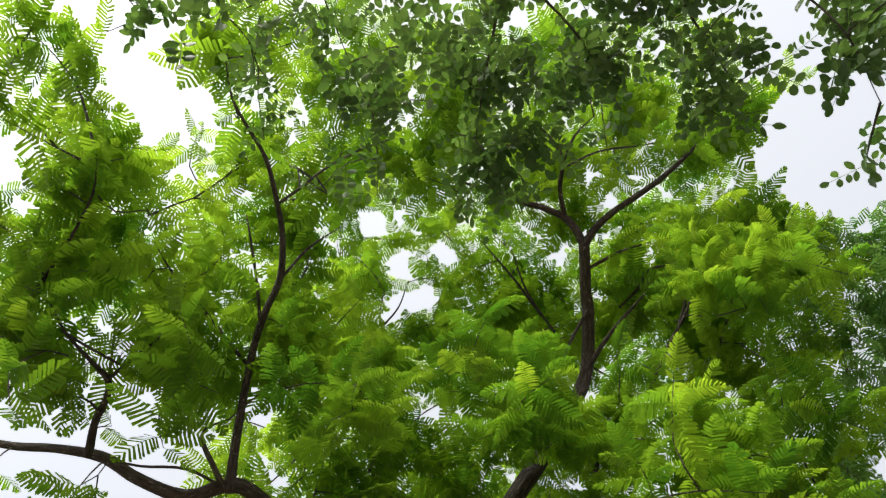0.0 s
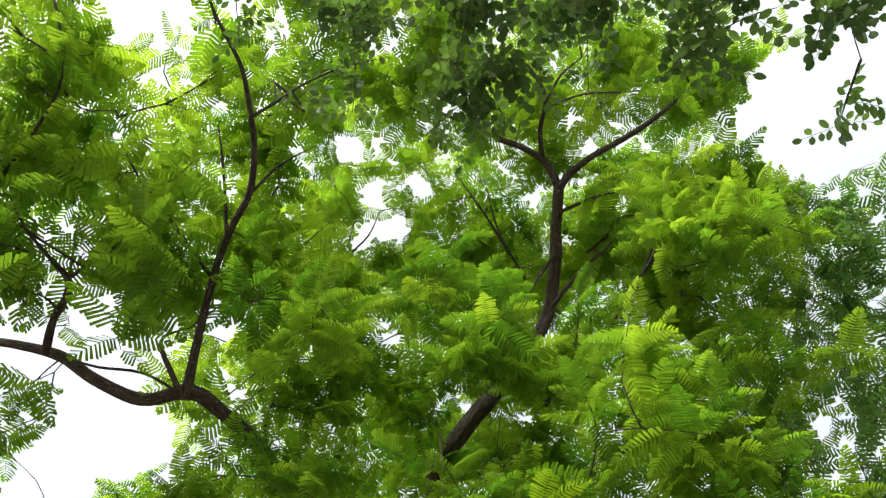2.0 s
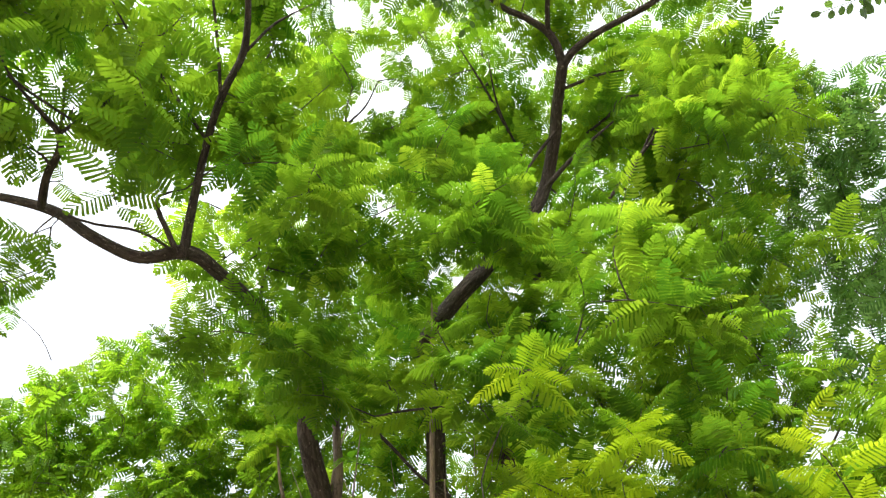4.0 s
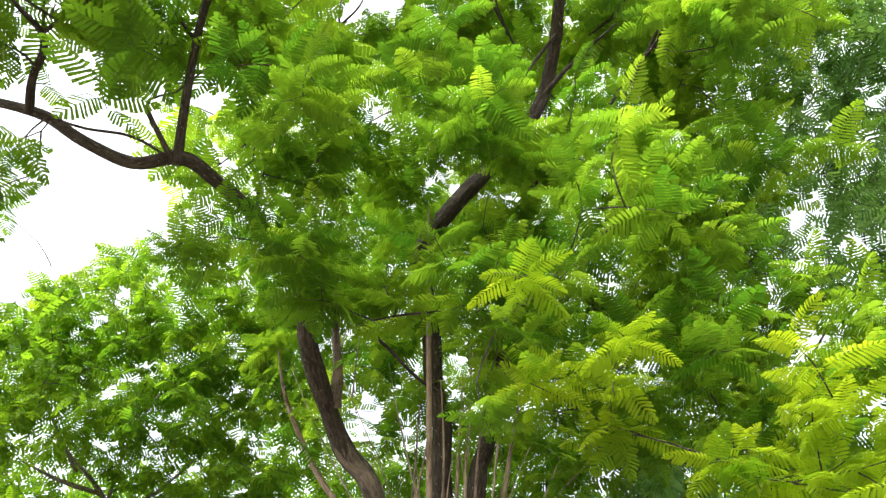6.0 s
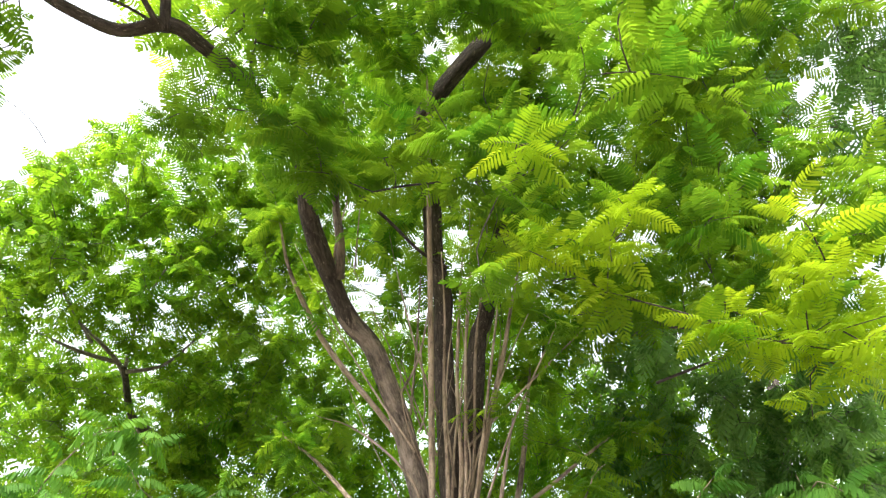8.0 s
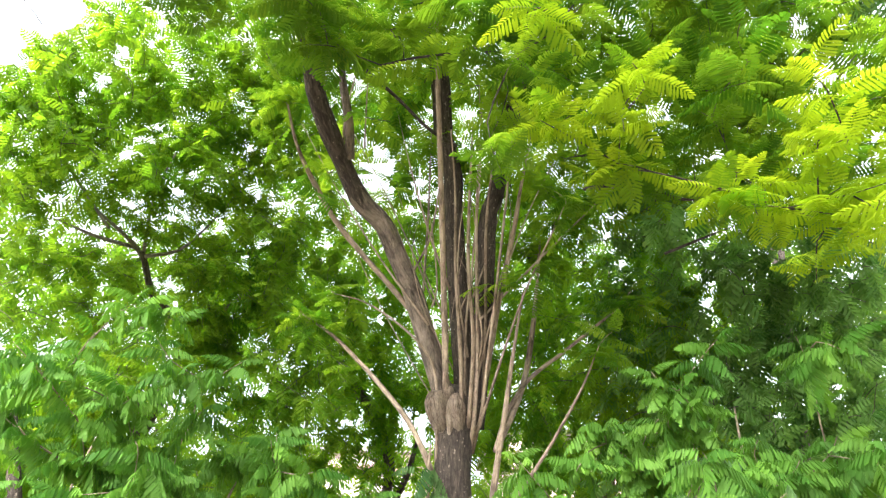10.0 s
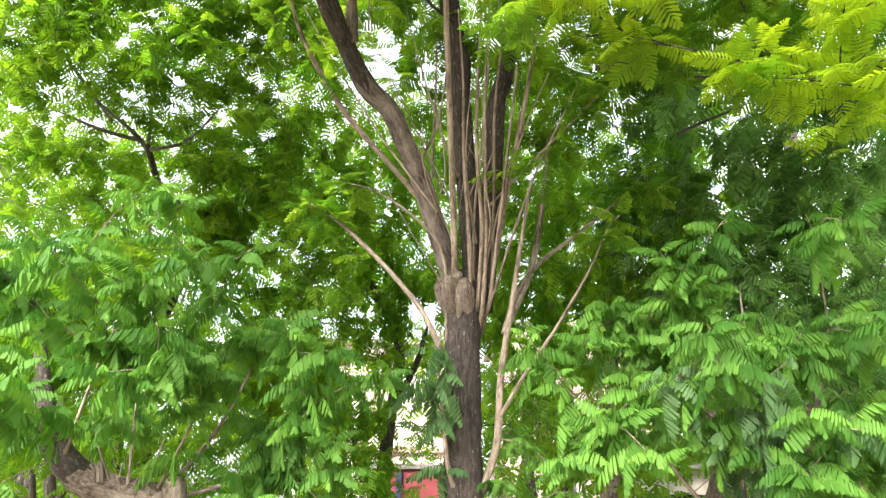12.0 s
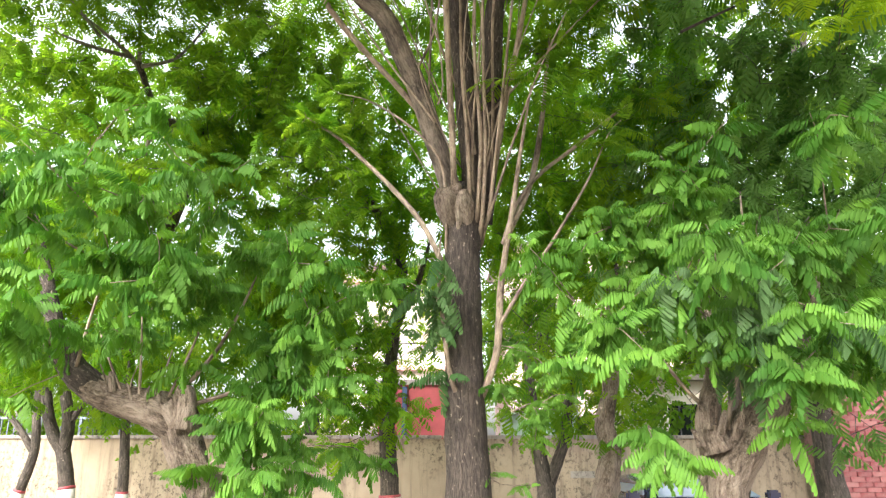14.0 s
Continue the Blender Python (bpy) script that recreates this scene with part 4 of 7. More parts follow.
MAIN_SPRAYS_RIM = [(2.0, 0.9, 7.9, 2), (2.35, 1.3, 7.5, 3), (2.0, 1.6, 7.7, 3), (1.85, 0.9, 8.4, 2), (2.4, 1.6, 7.1, 3), (2.15, 1.2, 7.3, 2), (1.7, 1.4, 7.9, 2), (1.9, 1.75, 7.0, 2), (0.45, 2.6, 6.75, 3), (0.55, 2.6, 7.0, 3), (-1.15, 3.0, 5.75, 3), (-0.95, 3.3, 5.6, 2), (0.44, 2.77, 6.87, 2), (0.58, 2.65, 7.02, 3), (0.48, 2.46, 6.54, 3), (0.74, 2.65, 7.40, 2), (-2.8, 2.38, 5.51, 3), (-2.71, 2.24, 5.67, 2), (-2.25, 2.26, 5.69, 1), (-1.64, 2.46, 5.47, 1)]
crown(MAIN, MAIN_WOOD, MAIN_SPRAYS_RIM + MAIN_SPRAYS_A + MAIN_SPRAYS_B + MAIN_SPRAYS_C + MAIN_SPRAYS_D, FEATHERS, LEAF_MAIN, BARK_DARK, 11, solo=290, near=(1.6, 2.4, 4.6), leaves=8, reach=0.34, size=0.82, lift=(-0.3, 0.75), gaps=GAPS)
MAIN_SPRAYS_MORE_A = [(-3.3, -0.8, 7.5, 2), (-2.9, -0.9, 7.5, 1), (-1.4, -0.8, 7.5, 3), (-1.1, -0.7, 9.7, 5), (-0.7, -0.5, 10.8, 5), (0.3, -0.7, 10.2, 4), (1.0, -0.7, 10.3, 4), (1.3, -0.4, 9.4, 3), (2.2, -0.3, 9.5, 4), (-3.0, -0.3, 6.8, 3), (-3.0, -0.5, 7.7, 3), (-2.5, -0.4, 7.6, 1), (-1.9, -0.3, 7.5, 3), (-1.7, -0.2, 8.7, 4), (-1.3, -0.2, 8.7, 6), (-0.6, 0.0, 9.8, 6), (-0.1, 0.2, 9.5, 7), (1.1, 0.2, 10.9, 9), (1.5, 0.4, 10.1, 10), (2.2, 0.4, 10.2, 9), (2.8, 0.3, 9.2, 8), (3.6, 0.2, 9.7, 3), (-3.8, 0.1, 7.7, 3), (-3.5, 0.2, 7.9, 6)]
MAIN_SPRAYS_MORE_B = [(-2.8, 0.3, 7.9, 5), (-2.2, 0.5, 8.3, 4), (-1.7, 0.3, 8.5, 5), (-1.3, 0.7, 10.1, 10), (-0.7, 0.9, 9.8, 9), (-0.0, 0.6, 10.0, 8), (0.9, 1.2, 10.7, 11), (1.3, 1.1, 9.5, 8), (2.3, 0.8, 9.6, 9), (2.8, 1.2, 10.1, 11), (3.1, 0.9, 9.0, 8), (-3.2, 0.5, 6.7, 3), (-3.1, 0.6, 7.4, 5), (-2.7, 0.5, 7.2, 4), (-2.6, 1.1, 8.3, 6), (-1.9, 1.0, 8.2, 6), (-1.5, 1.5, 10.4, 7), (-0.9, 1.6, 10.3, 9), (-0.0, 1.7, 10.3, 9), (0.5, 1.3, 9.5, 7), (1.2, 1.4, 9.2, 8), (2.2, 1.9, 10.3, 11), (2.7, 1.6, 9.4, 9), (3.7, 2.0, 9.8, 9)]
MAIN_SPRAYS_MORE_C = [(-3.5, 1.1, 6.8, 3), (-3.5, 1.3, 7.8, 6), (-2.9, 1.4, 7.5, 5), (-2.1, 1.2, 7.0, 4), (-2.0, 1.5, 7.7, 5), (-1.5, 2.0, 9.8, 7), (-0.9, 2.4, 10.1, 9), (-0.1, 2.3, 9.7, 7), (0.7, 2.3, 9.8, 7), (1.6, 2.5, 10.4, 10), (2.1, 2.4, 9.1, 9), (2.5, 2.0, 8.6, 8), (3.4, 2.4, 9.6, 9), (-3.5, 1.5, 6.5, 3), (-3.5, 1.6, 7.3, 4), (-2.8, 1.8, 7.2, 4), (-2.7, 2.2, 8.0, 5), (-1.8, 1.9, 7.2, 4), (-1.3, 1.8, 7.1, 6), (-0.7, 2.7, 9.0, 9), (-0.3, 2.6, 9.1, 10), (0.6, 3.4, 10.1, 10), (1.5, 3.0, 9.5, 10), (2.4, 3.1, 9.7, 11)]
MAIN_SPRAYS_MORE_D = [(2.5, 3.0, 8.7, 10), (3.0, 2.7, 8.2, 6), (3.8, 3.0, 8.4, 3), (-3.3, 1.9, 6.2, 2), (-2.9, 1.9, 6.5, 2), (-2.6, 1.9, 6.5, 1), (-2.3, 2.2, 7.0, 2), (-1.6, 2.0, 6.7, 4), (-1.1, 2.3, 7.1, 6), (-0.5, 2.4, 7.2, 6), (-3.0, 1.9, 5.8, 1), (-2.8, 2.3, 6.1, 1), (-3.0, 2.8, 7.0, 1), (-2.1, 2.6, 6.8, 1), (-2.0, 3.0, 7.1, 4), (-1.1, 2.7, 6.7, 6), (-0.8, 3.1, 7.2, 7), (-3.5, -0.8, 7.0, 2), (-3.7, -0.4, 6.9, 3), (-3.9, 0.2, 7.3, 4), (-3.9, 0.6, 6.8, 4), (-3.7, 0.8, 6.6, 4), (-4.1, 1.4, 6.9, 4), (-4.1, 2.0, 6.6, 1)]
MAIN_SPRAYS_MORE_E = [(-3.10, 1.35, 6.12, 2), (-2.95, 1.27, 6.38, 2), (-2.40, 1.65, 6.18, 2), (-2.25, 1.50, 6.58, 2), (-3.06, 1.58, 5.91, 2), (-2.49, 1.89, 6.00, 2), (-2.23, 1.87, 6.16, 1), (-3.03, 1.62, 6.30, 1), (-3.3, 1.3, 6.6, 2), (-2.6, 1.3, 6.9, 2), (-2.4, 1.9, 6.6, 1), (-3.1, 0.8, 6.9, 2), (-2.2, 1.2, 7.0, 1), (-3.8, 2.0, 6.1, 1)]
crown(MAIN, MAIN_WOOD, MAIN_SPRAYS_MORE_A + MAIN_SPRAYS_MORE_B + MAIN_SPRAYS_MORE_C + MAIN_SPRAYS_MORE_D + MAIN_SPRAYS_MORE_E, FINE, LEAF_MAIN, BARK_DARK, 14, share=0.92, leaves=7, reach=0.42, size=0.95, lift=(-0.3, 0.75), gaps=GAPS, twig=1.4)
MAIN_SPRAYS_INNER_A = [(-1.0, 4.7, 7.6, 6), (-0.1, 4.2, 7.2, 7), (0.6, 4.6, 7.8, 10), (1.1, 5.0, 8.1, 14), (1.6, 3.9, 7.1, 10), (2.3, 4.0, 7.1, 11), (3.3, 4.3, 7.7, 14), (-0.7, 4.9, 6.8, 5), (-0.3, 4.5, 6.9, 7), (0.2, 5.2, 7.3, 10), (1.0, 5.0, 7.1, 12), (1.7, 4.6, 6.8, 11), (2.5, 4.6, 7.0, 12), (2.8, 4.4, 6.9, 12), (3.6, 4.3, 6.8, 10), (3.6, 3.6, 6.1, 8), (-0.8, 5.1, 6.1, 5), (-0.2, 5.5, 6.6, 6), (0.3, 5.0, 6.3, 7), (0.9, 5.0, 6.4, 11), (1.7, 5.1, 6.2, 11), (2.7, 5.3, 6.8, 11)]
MAIN_SPRAYS_INNER_B = [(3.2, 5.3, 6.6, 11), (3.8, 4.9, 6.7, 11), (3.5, 4.2, 5.7, 8), (-0.9, 5.9, 6.3, 6), (-0.2, 5.6, 5.9, 5), (0.5, 6.1, 6.1, 6), (1.3, 6.4, 6.5, 12), (1.6, 5.3, 6.0, 9), (2.4, 5.8, 6.3, 11), (2.8, 4.8, 5.8, 9), (3.4, 5.2, 5.7, 10), (3.9, 4.9, 5.8, 10), (-2.7, 2.6, 9.9, 5), (-1.8, 2.5, 9.5, 5), (-1.4, 2.5, 10.4, 6), (-0.9, 2.4, 10.0, 6), (-0.1, 2.3, 9.8, 5), (0.8, 2.5, 10.4, 5), (1.3, 2.2, 9.2, 4), (2.0, 2.2, 9.2, 5), (2.6, 2.1, 9.0, 5), (3.2, 1.9, 9.2, 5), (3.9, 1.9, 9.1, 6)]
MAIN_SPRAYS_INNER_C = [(-2.6, 3.1, 9.9, 6), (-1.7, 2.8, 9.0, 5), (-1.4, 3.2, 9.9, 6), (-0.4, 2.7, 9.1, 5), (0.3, 3.1, 10.4, 6), (0.9, 3.1, 9.5, 5), (1.3, 2.9, 9.5, 5), (2.2, 2.7, 9.5, 6), (3.1, 2.9, 9.8, 6), (3.5, 2.5, 9.4, 6), (3.8, 2.4, 9.2, 6), (-2.7, 3.5, 8.6, 4), (-2.1, 3.7, 9.1, 6), (-1.3, 4.1, 9.8, 6), (-0.8, 3.7, 9.8, 6), (0.0, 3.5, 9.5, 6), (0.8, 3.6, 9.7, 6), (1.7, 3.5, 9.6, 6), (2.1, 3.5, 9.0, 5), (2.8, 3.2, 9.1, 6), (3.2, 3.1, 8.4, 5)]
MAIN_SPRAYS_INNER_D = [(-3.0, 4.5, 9.0, 3), (-2.1, 4.1, 8.6, 4), (-1.5, 4.3, 8.8, 4), (-0.6, 4.5, 9.1, 6), (0.0, 4.8, 9.4, 6), (1.0, 4.2, 9.3, 6), (1.4, 4.1, 9.0, 5), (2.3, 4.2, 8.9, 6), (3.1, 4.0, 9.0, 6), (3.6, 4.1, 8.8, 6), (-0.6, 5.2, 9.2, 5), (0.0, 4.8, 8.8, 6), (1.0, 4.5, 8.3, 5), (1.8, 4.8, 8.6, 6), (2.5, 4.9, 8.7, 6), (3.1, 4.8, 8.9, 7), (3.5, 4.1, 7.9, 5), (-3.4, -0.5, 7.5, 1), (-2.7, -0.1, 9.0, 1), (-1.9, -0.0, 8.4, 2)]
MAIN_SPRAYS_INNER_E = [(-1.2, -0.1, 8.5, 1), (-3.4, 0.2, 8.3, 2), (-3.1, 0.3, 8.7, 1), (-2.1, 0.4, 8.1, 1), (-1.8, 0.5, 8.7, 1), (-1.5, 0.7, 10.6, 2), (-0.8, 0.7, 11.1, 2), (-4.3, 0.7, 8.1, 1), (-3.6, 0.8, 8.2, 2), (-3.3, 1.3, 9.1, 2), (-2.6, 1.0, 8.5, 2), (-2.3, 1.3, 9.1, 2), (-1.3, 1.3, 8.7, 1), (-0.9, 1.5, 9.1, 1), (-3.8, 1.3, 8.1, 2), (-3.2, 1.4, 8.4, 1), (-3.0, 1.7, 9.2, 2), (-2.0, 2.0, 8.9, 2), (-1.7, 1.9, 9.1, 1), (-0.9, 2.3, 9.5, 1), (-3.6, 2.0, 7.8, 1), (-3.0, 2.2, 7.9, 1), (-3.1, 2.6, 8.8, 1), (-1.9, 2.2, 8.4, 1)]
MAIN_SPRAYS_INNER_F = [(-1.7, 2.8, 9.2, 2), (-0.8, 2.6, 8.6, 1), (-2.3, 3.4, 8.9, 2), (-1.6, 3.0, 8.4, 2), (-0.9, 3.1, 8.2, 2), (-2.0, 3.4, 7.5, 1), (-1.4, 3.5, 8.1, 2), (-0.9, 3.6, 7.9, 2)]
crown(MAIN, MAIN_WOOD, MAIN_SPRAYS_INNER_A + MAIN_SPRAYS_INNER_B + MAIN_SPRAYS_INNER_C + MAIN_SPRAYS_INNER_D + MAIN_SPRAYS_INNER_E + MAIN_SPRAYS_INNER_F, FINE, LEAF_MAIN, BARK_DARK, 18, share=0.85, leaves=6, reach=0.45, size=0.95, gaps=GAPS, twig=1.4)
MAIN_SPRAYS_LIT_A = [(1.9, 2.6, 4.4, 2), (2.4, 2.7, 4.5, 2), (1.6, 3.1, 4.2, 1), (1.8, 2.7, 4.1, 2), (2.5, 3.0, 4.2, 3), (2.4, 2.5, 3.9, 1), (1.6, 3.0, 3.9, 1), (2.1, 3.3, 4.0, 2), (2.2, 2.7, 3.8, 2), (2.7, 3.1, 3.8, 2), (0.6, 2.6, 4.8, 1), (0.8, 2.6, 4.7, 1), (1.3, 3.0, 5.1, 1), (0.7, 2.9, 4.7, 1), (0.8, 2.7, 4.6, 1), (1.1, 2.8, 4.7, 1), (0.8, 3.2, 4.6, 1), (0.9, 3.2, 4.6, 1)]
crown(MAIN, MAIN_WOOD, MAIN_SPRAYS_LIT_A, FEATHERS, LEAF_YOUNG_LIT, BARK_DARK, 15, leaves=7, reach=0.3, size=0.75, lift=(-0.3, 0.6), gaps=GAPS)
MAIN_SPRAYS_TIPS = [(-1.44, 6.44, 4.96, 3), (-1.1, 6.5, 4.9, 1), (-0.99, 5.67, 4.82, 2), (1.97, 6.03, 5.0, 3), (1.6, 6.2, 4.9, 1), (1.32, 4.89, 4.0, 2), (0.8, 5.4, 4.75, 2), (1.11, 6.04, 5.73, 3), (-1.49, 4.58, 6.37, 3), (1.15, 4.83, 5.38, 2)]
crown(MAIN, MAIN_WOOD, MAIN_SPRAYS_TIPS, FEATHERS, LEAF_MAIN, TAN, 20, leaves=7, reach=0.16, size=0.75, lift=(-0.5, 0.5))
# fronds by the trunk, coloured as if in shade
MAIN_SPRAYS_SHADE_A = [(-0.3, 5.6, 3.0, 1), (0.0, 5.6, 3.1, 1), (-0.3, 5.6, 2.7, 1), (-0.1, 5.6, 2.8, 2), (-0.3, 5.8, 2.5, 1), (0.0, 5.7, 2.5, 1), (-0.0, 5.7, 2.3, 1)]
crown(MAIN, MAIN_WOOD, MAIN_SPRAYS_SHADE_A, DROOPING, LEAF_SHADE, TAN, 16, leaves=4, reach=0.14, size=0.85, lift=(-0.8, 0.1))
MAIN_SPRAYS_LOW_A = [(0.6, 6.1, 2.5, 2), (0.7, 6.1, 2.5, 2), (0.5, 5.7, 2.1, 2), (0.7, 5.7, 2.3, 2), (0.9, 5.7, 2.2, 2), (0.5, 6.0, 2.0, 2), (0.8, 5.8, 1.9, 3), (1.0, 6.1, 2.0, 2), (1.2, 5.7, 1.9, 1), (1.0, 6.2, 1.8, 1), (0.5, 6.1, 1.5, 1), (0.7, 6.2, 1.5, 1), (0.5, 5.9, 1.3, 1), (0.7, 6.1, 1.3, 1)]
crown(MAIN, MAIN_WOOD, MAIN_SPRAYS_LOW_A, DROOPING, LEAF_LOW, TAN, 19, leaves=6, reach=0.12, size=0.4, lift=(-0.5, 0.5))
LEFT, LEFT_WOOD = rooted("pollard_tree", -2.10, 5.90, "pollarded tree with a bent weathered trunk and drooping fresh green leaves", "tree", "pollarded trees")
LEFT_WOOD.append(wood(LEFT, "trunk", [(-2.10, 5.90, -0.10, 0.200), (-2.10, 5.90, 0.40, 0.170), (-1.97, 5.90, 1.20, 0.150), (-2.07, 5.90, 1.38, 0.145), (-2.18, 5.90, 1.61, 0.150), (-2.25, 5.90, 1.82, 0.165), (-2.35, 5.90, 1.93, 0.150)], BARK_POLLARD))
LEFT_WOOD.append(wood(LEFT, "limb", [(-2.18, 5.90, 1.70, 0.120), (-2.34, 5.90, 1.84, 0.155), (-2.53, 5.90, 1.93, 0.150), (-2.77, 5.90, 1.99, 0.135), (-3.03, 5.90, 2.09, 0.125), (-3.11, 5.90, 2.16, 0.060)], BARK_POLLARD))
# outer length of the same limb, its shadow put into the darker bark
LEFT_WOOD.append(wood(LEFT, "limb", [(-2.82, 5.90, 2.01, 0.050), (-2.95, 5.90, 2.05, 0.115), (-3.11, 5.90, 2.15, 0.125), (-3.23, 5.90, 2.25, 0.120), (-3.40, 5.90, 2.47, 0.100), (-3.49, 5.90, 2.72, 0.085), (-3.58, 5.90, 3.03, 0.060), (-3.73, 5.90, 3.46, 0.035), (-3.92, 5.90, 3.97, 0.012)], BARK))
LEFT_WOOD.append(wood(LEFT, "stub", [(-2.17, 5.75, 1.74, 0.090), (-2.15, 5.75, 1.93, 0.085), (-2.17, 5.75, 2.06, 0.075), (-2.18, 5.75, 2.08, 0.030)], BARK_POLLARD))
LEFT_WOOD.append(wood(LEFT, "sprout", [(-2.58, 5.80, 2.02, 0.014), (-2.60, 5.80, 2.31, 0.012), (-2.64, 5.80, 2.70, 0.006)], TAN))
LEFT_WOOD.append(wood(LEFT, "sprout", [(-2.33, 5.80, 2.01, 0.014), (-2.23, 5.80, 2.26, 0.013), (-2.13, 5.80, 2.55, 0.011), (-1.99, 5.80, 3.01, 0.005)], TAN))
LEFT_WOOD.append(wood(LEFT, "sprout", [(-2.44, 5.80, 2.02, 0.013), (-2.38, 5.80, 2.24, 0.010), (-2.34, 5.80, 2.41, 0.005)], TAN))
LEFT_WOOD.append(wood(LEFT, "sprout", [(-2.74, 5.80, 2.07, 0.012), (-2.87, 5.80, 2.31, 0.010), (-3.05, 5.80, 2.70, 0.005)], TAN))
LEFT_WOOD.append(wood(LEFT, "sprout", [(-3.15, 5.80, 2.26, 0.018), (-3.09, 5.80, 2.70, 0.014), (-2.98, 5.80, 3.27, 0.008), (-2.84, 5.80, 3.81, 0.004)], TAN))
LEFT_WOOD.append(wood(LEFT, "sprout", [(-3.38, 5.80, 2.45, 0.014), (-3.56, 5.80, 2.55, 0.012), (-3.79, 5.80, 2.70, 0.006)], TAN))
LEFT_WOOD.append(wood(LEFT, "sprout", [(-2.21, 5.80, 2.07, 0.020), (-1.93, 5.80, 2.45, 0.017), (-1.72, 5.80, 2.91, 0.012), (-1.56, 5.80, 3.43, 0.005)], TAN))
LEFT_WOOD.append(wood(LEFT, "sprout", [(-2.17, 5.80, 1.93, 0.020), (-1.75, 5.80, 2.07, 0.016), (-1.38, 5.80, 2.31, 0.010), (-1.10, 5.80, 2.55, 0.004)], TAN))
LEFT_WOOD.append(wood(LEFT, "sprout", [(-2.04, 5.80, 1.39, 0.015), (-1.80, 5.80, 1.56, 0.012), (-1.58, 5.80, 1.74, 0.005)], TAN))
LEFT_WOOD.append(wood(LEFT, "splinter", [(-2.21, 5.72, 1.94, 0.040), (-2.23, 5.72, 2.04, 0.022), (-2.22, 5.72, 2.10, 0.006)], BARK_POLLARD))
LEFT_WOOD.append(wood(LEFT, "splinter", [(-2.16, 5.72, 1.94, 0.045), (-2.17, 5.72, 2.06, 0.026), (-2.19, 5.72, 2.16, 0.006)], BARK_POLLARD))
LEFT_WOOD.append(wood(LEFT, "splinter", [(-2.11, 5.72, 1.93, 0.040), (-2.10, 5.72, 2.02, 0.022), (-2.11, 5.72, 2.06, 0.006)], BARK_POLLARD))
LEFT_WOOD.append(wood(LEFT, "stump", [(-2.80, 5.78, 2.05, 0.030), (-2.82, 5.78, 2.16, 0.027), (-2.84, 5.78, 2.22, 0.013)], BARK_POLLARD))
LEFT_WOOD.append(wood(LEFT, "stump", [(-2.63, 5.78, 1.98, 0.014), (-2.66, 5.78, 2.08, 0.013), (-2.69, 5.78, 2.12, 0.006)], BARK_POLLARD))
LEFT_WOOD.append(wood(LEFT, "stump", [(-2.52, 5.78, 1.96, 0.012), (-2.51, 5.78, 2.05, 0.011), (-2.49, 5.78, 2.10, 0.005)], BARK_POLLARD))
LEFT_WOOD.append(wood(LEFT, "stump", [(-2.38, 5.78, 1.93, 0.014), (-2.40, 5.78, 2.01, 0.013), (-2.42, 5.78, 2.04, 0.006)], BARK_POLLARD))
LEFT_WOOD.append(wood(LEFT, "stump", [(-2.83, 5.78, 2.03, 0.007), (-2.88, 5.78, 2.17, 0.006), (-2.94, 5.78, 2.29, 0.003)], BARK_POLLARD))
LEFT_WOOD.append(wood(LEFT, "stump", [(-2.66, 5.78, 2.00, 0.006), (-2.65, 5.78, 2.15, 0.005), (-2.61, 5.78, 2.28, 0.003)], BARK_POLLARD))
LEFT_WOOD.append(wood(LEFT, "stump", [(-2.45, 5.78, 1.94, 0.006), (-2.42, 5.78, 2.10, 0.005), (-2.37, 5.78, 2.25, 0.003)], BARK_POLLARD))
LEFT_SPRAYS_A = [(-3.3, 4.6, 3.7, 1), (-2.9, 4.7, 3.8, 2), (-2.4, 4.9, 4.0, 2), (-1.9, 4.7, 3.8, 1), (-3.1, 4.4, 3.3, 3), (-2.5, 4.4, 3.3, 4), (-2.5, 5.0, 3.4, 4), (-2.1, 4.8, 3.6, 4), (-1.5, 4.9, 3.5, 2), (-1.3, 5.2, 3.7, 1), (-3.3, 4.8, 3.1, 5), (-2.6, 4.6, 2.9, 5), (-2.3, 4.8, 2.9, 5), (-2.0, 5.0, 3.2, 5), (-1.9, 5.6, 3.2, 5), (-1.4, 5.7, 3.3, 3), (-0.8, 5.1, 3.0, 1), (-3.2, 4.9, 2.6, 6), (-2.7, 4.9, 2.7, 5), (-3.1, 6.3, 2.7, 8), (-2.1, 5.3, 2.7, 5), (-1.8, 5.7, 2.8, 6), (-1.3, 5.5, 2.6, 4), (-0.7, 5.1, 2.7, 2)]
LEFT_SPRAYS_B = [(-3.5, 5.4, 2.3, 4), (-3.5, 6.0, 2.5, 2), (-1.8, 5.5, 2.1, 6), (-1.1, 5.5, 2.4, 5), (-0.8, 5.5, 2.2, 2), (-3.6, 5.7, 1.9, 1), (-1.6, 5.2, 1.7, 5), (-1.1, 5.9, 1.8, 6), (-0.7, 6.1, 1.7, 2), (-1.8, 5.8, 1.4, 5), (-1.1, 5.5, 1.3, 5), (-0.7, 5.4, 1.3, 2), (-1.5, 5.4, 0.9, 3), (-1.0, 5.3, 1.1, 4), (-0.5, 5.3, 1.1, 2), (-2.3, 6.3, 0.6, 1), (-1.5, 5.8, 0.4, 2), (-1.1, 5.4, 0.6, 2)]
crown(LEFT, LEFT_WOOD, LEFT_SPRAYS_A + LEFT_SPRAYS_B, DROOPING, LEAF_LOW, TAN, 12, solo=200, near=(-1.5, 3, 2.6), leaves=9, reach=0.33, size=0.78, lift=(-0.5, 0.55), share=0.9, twist=0.12)
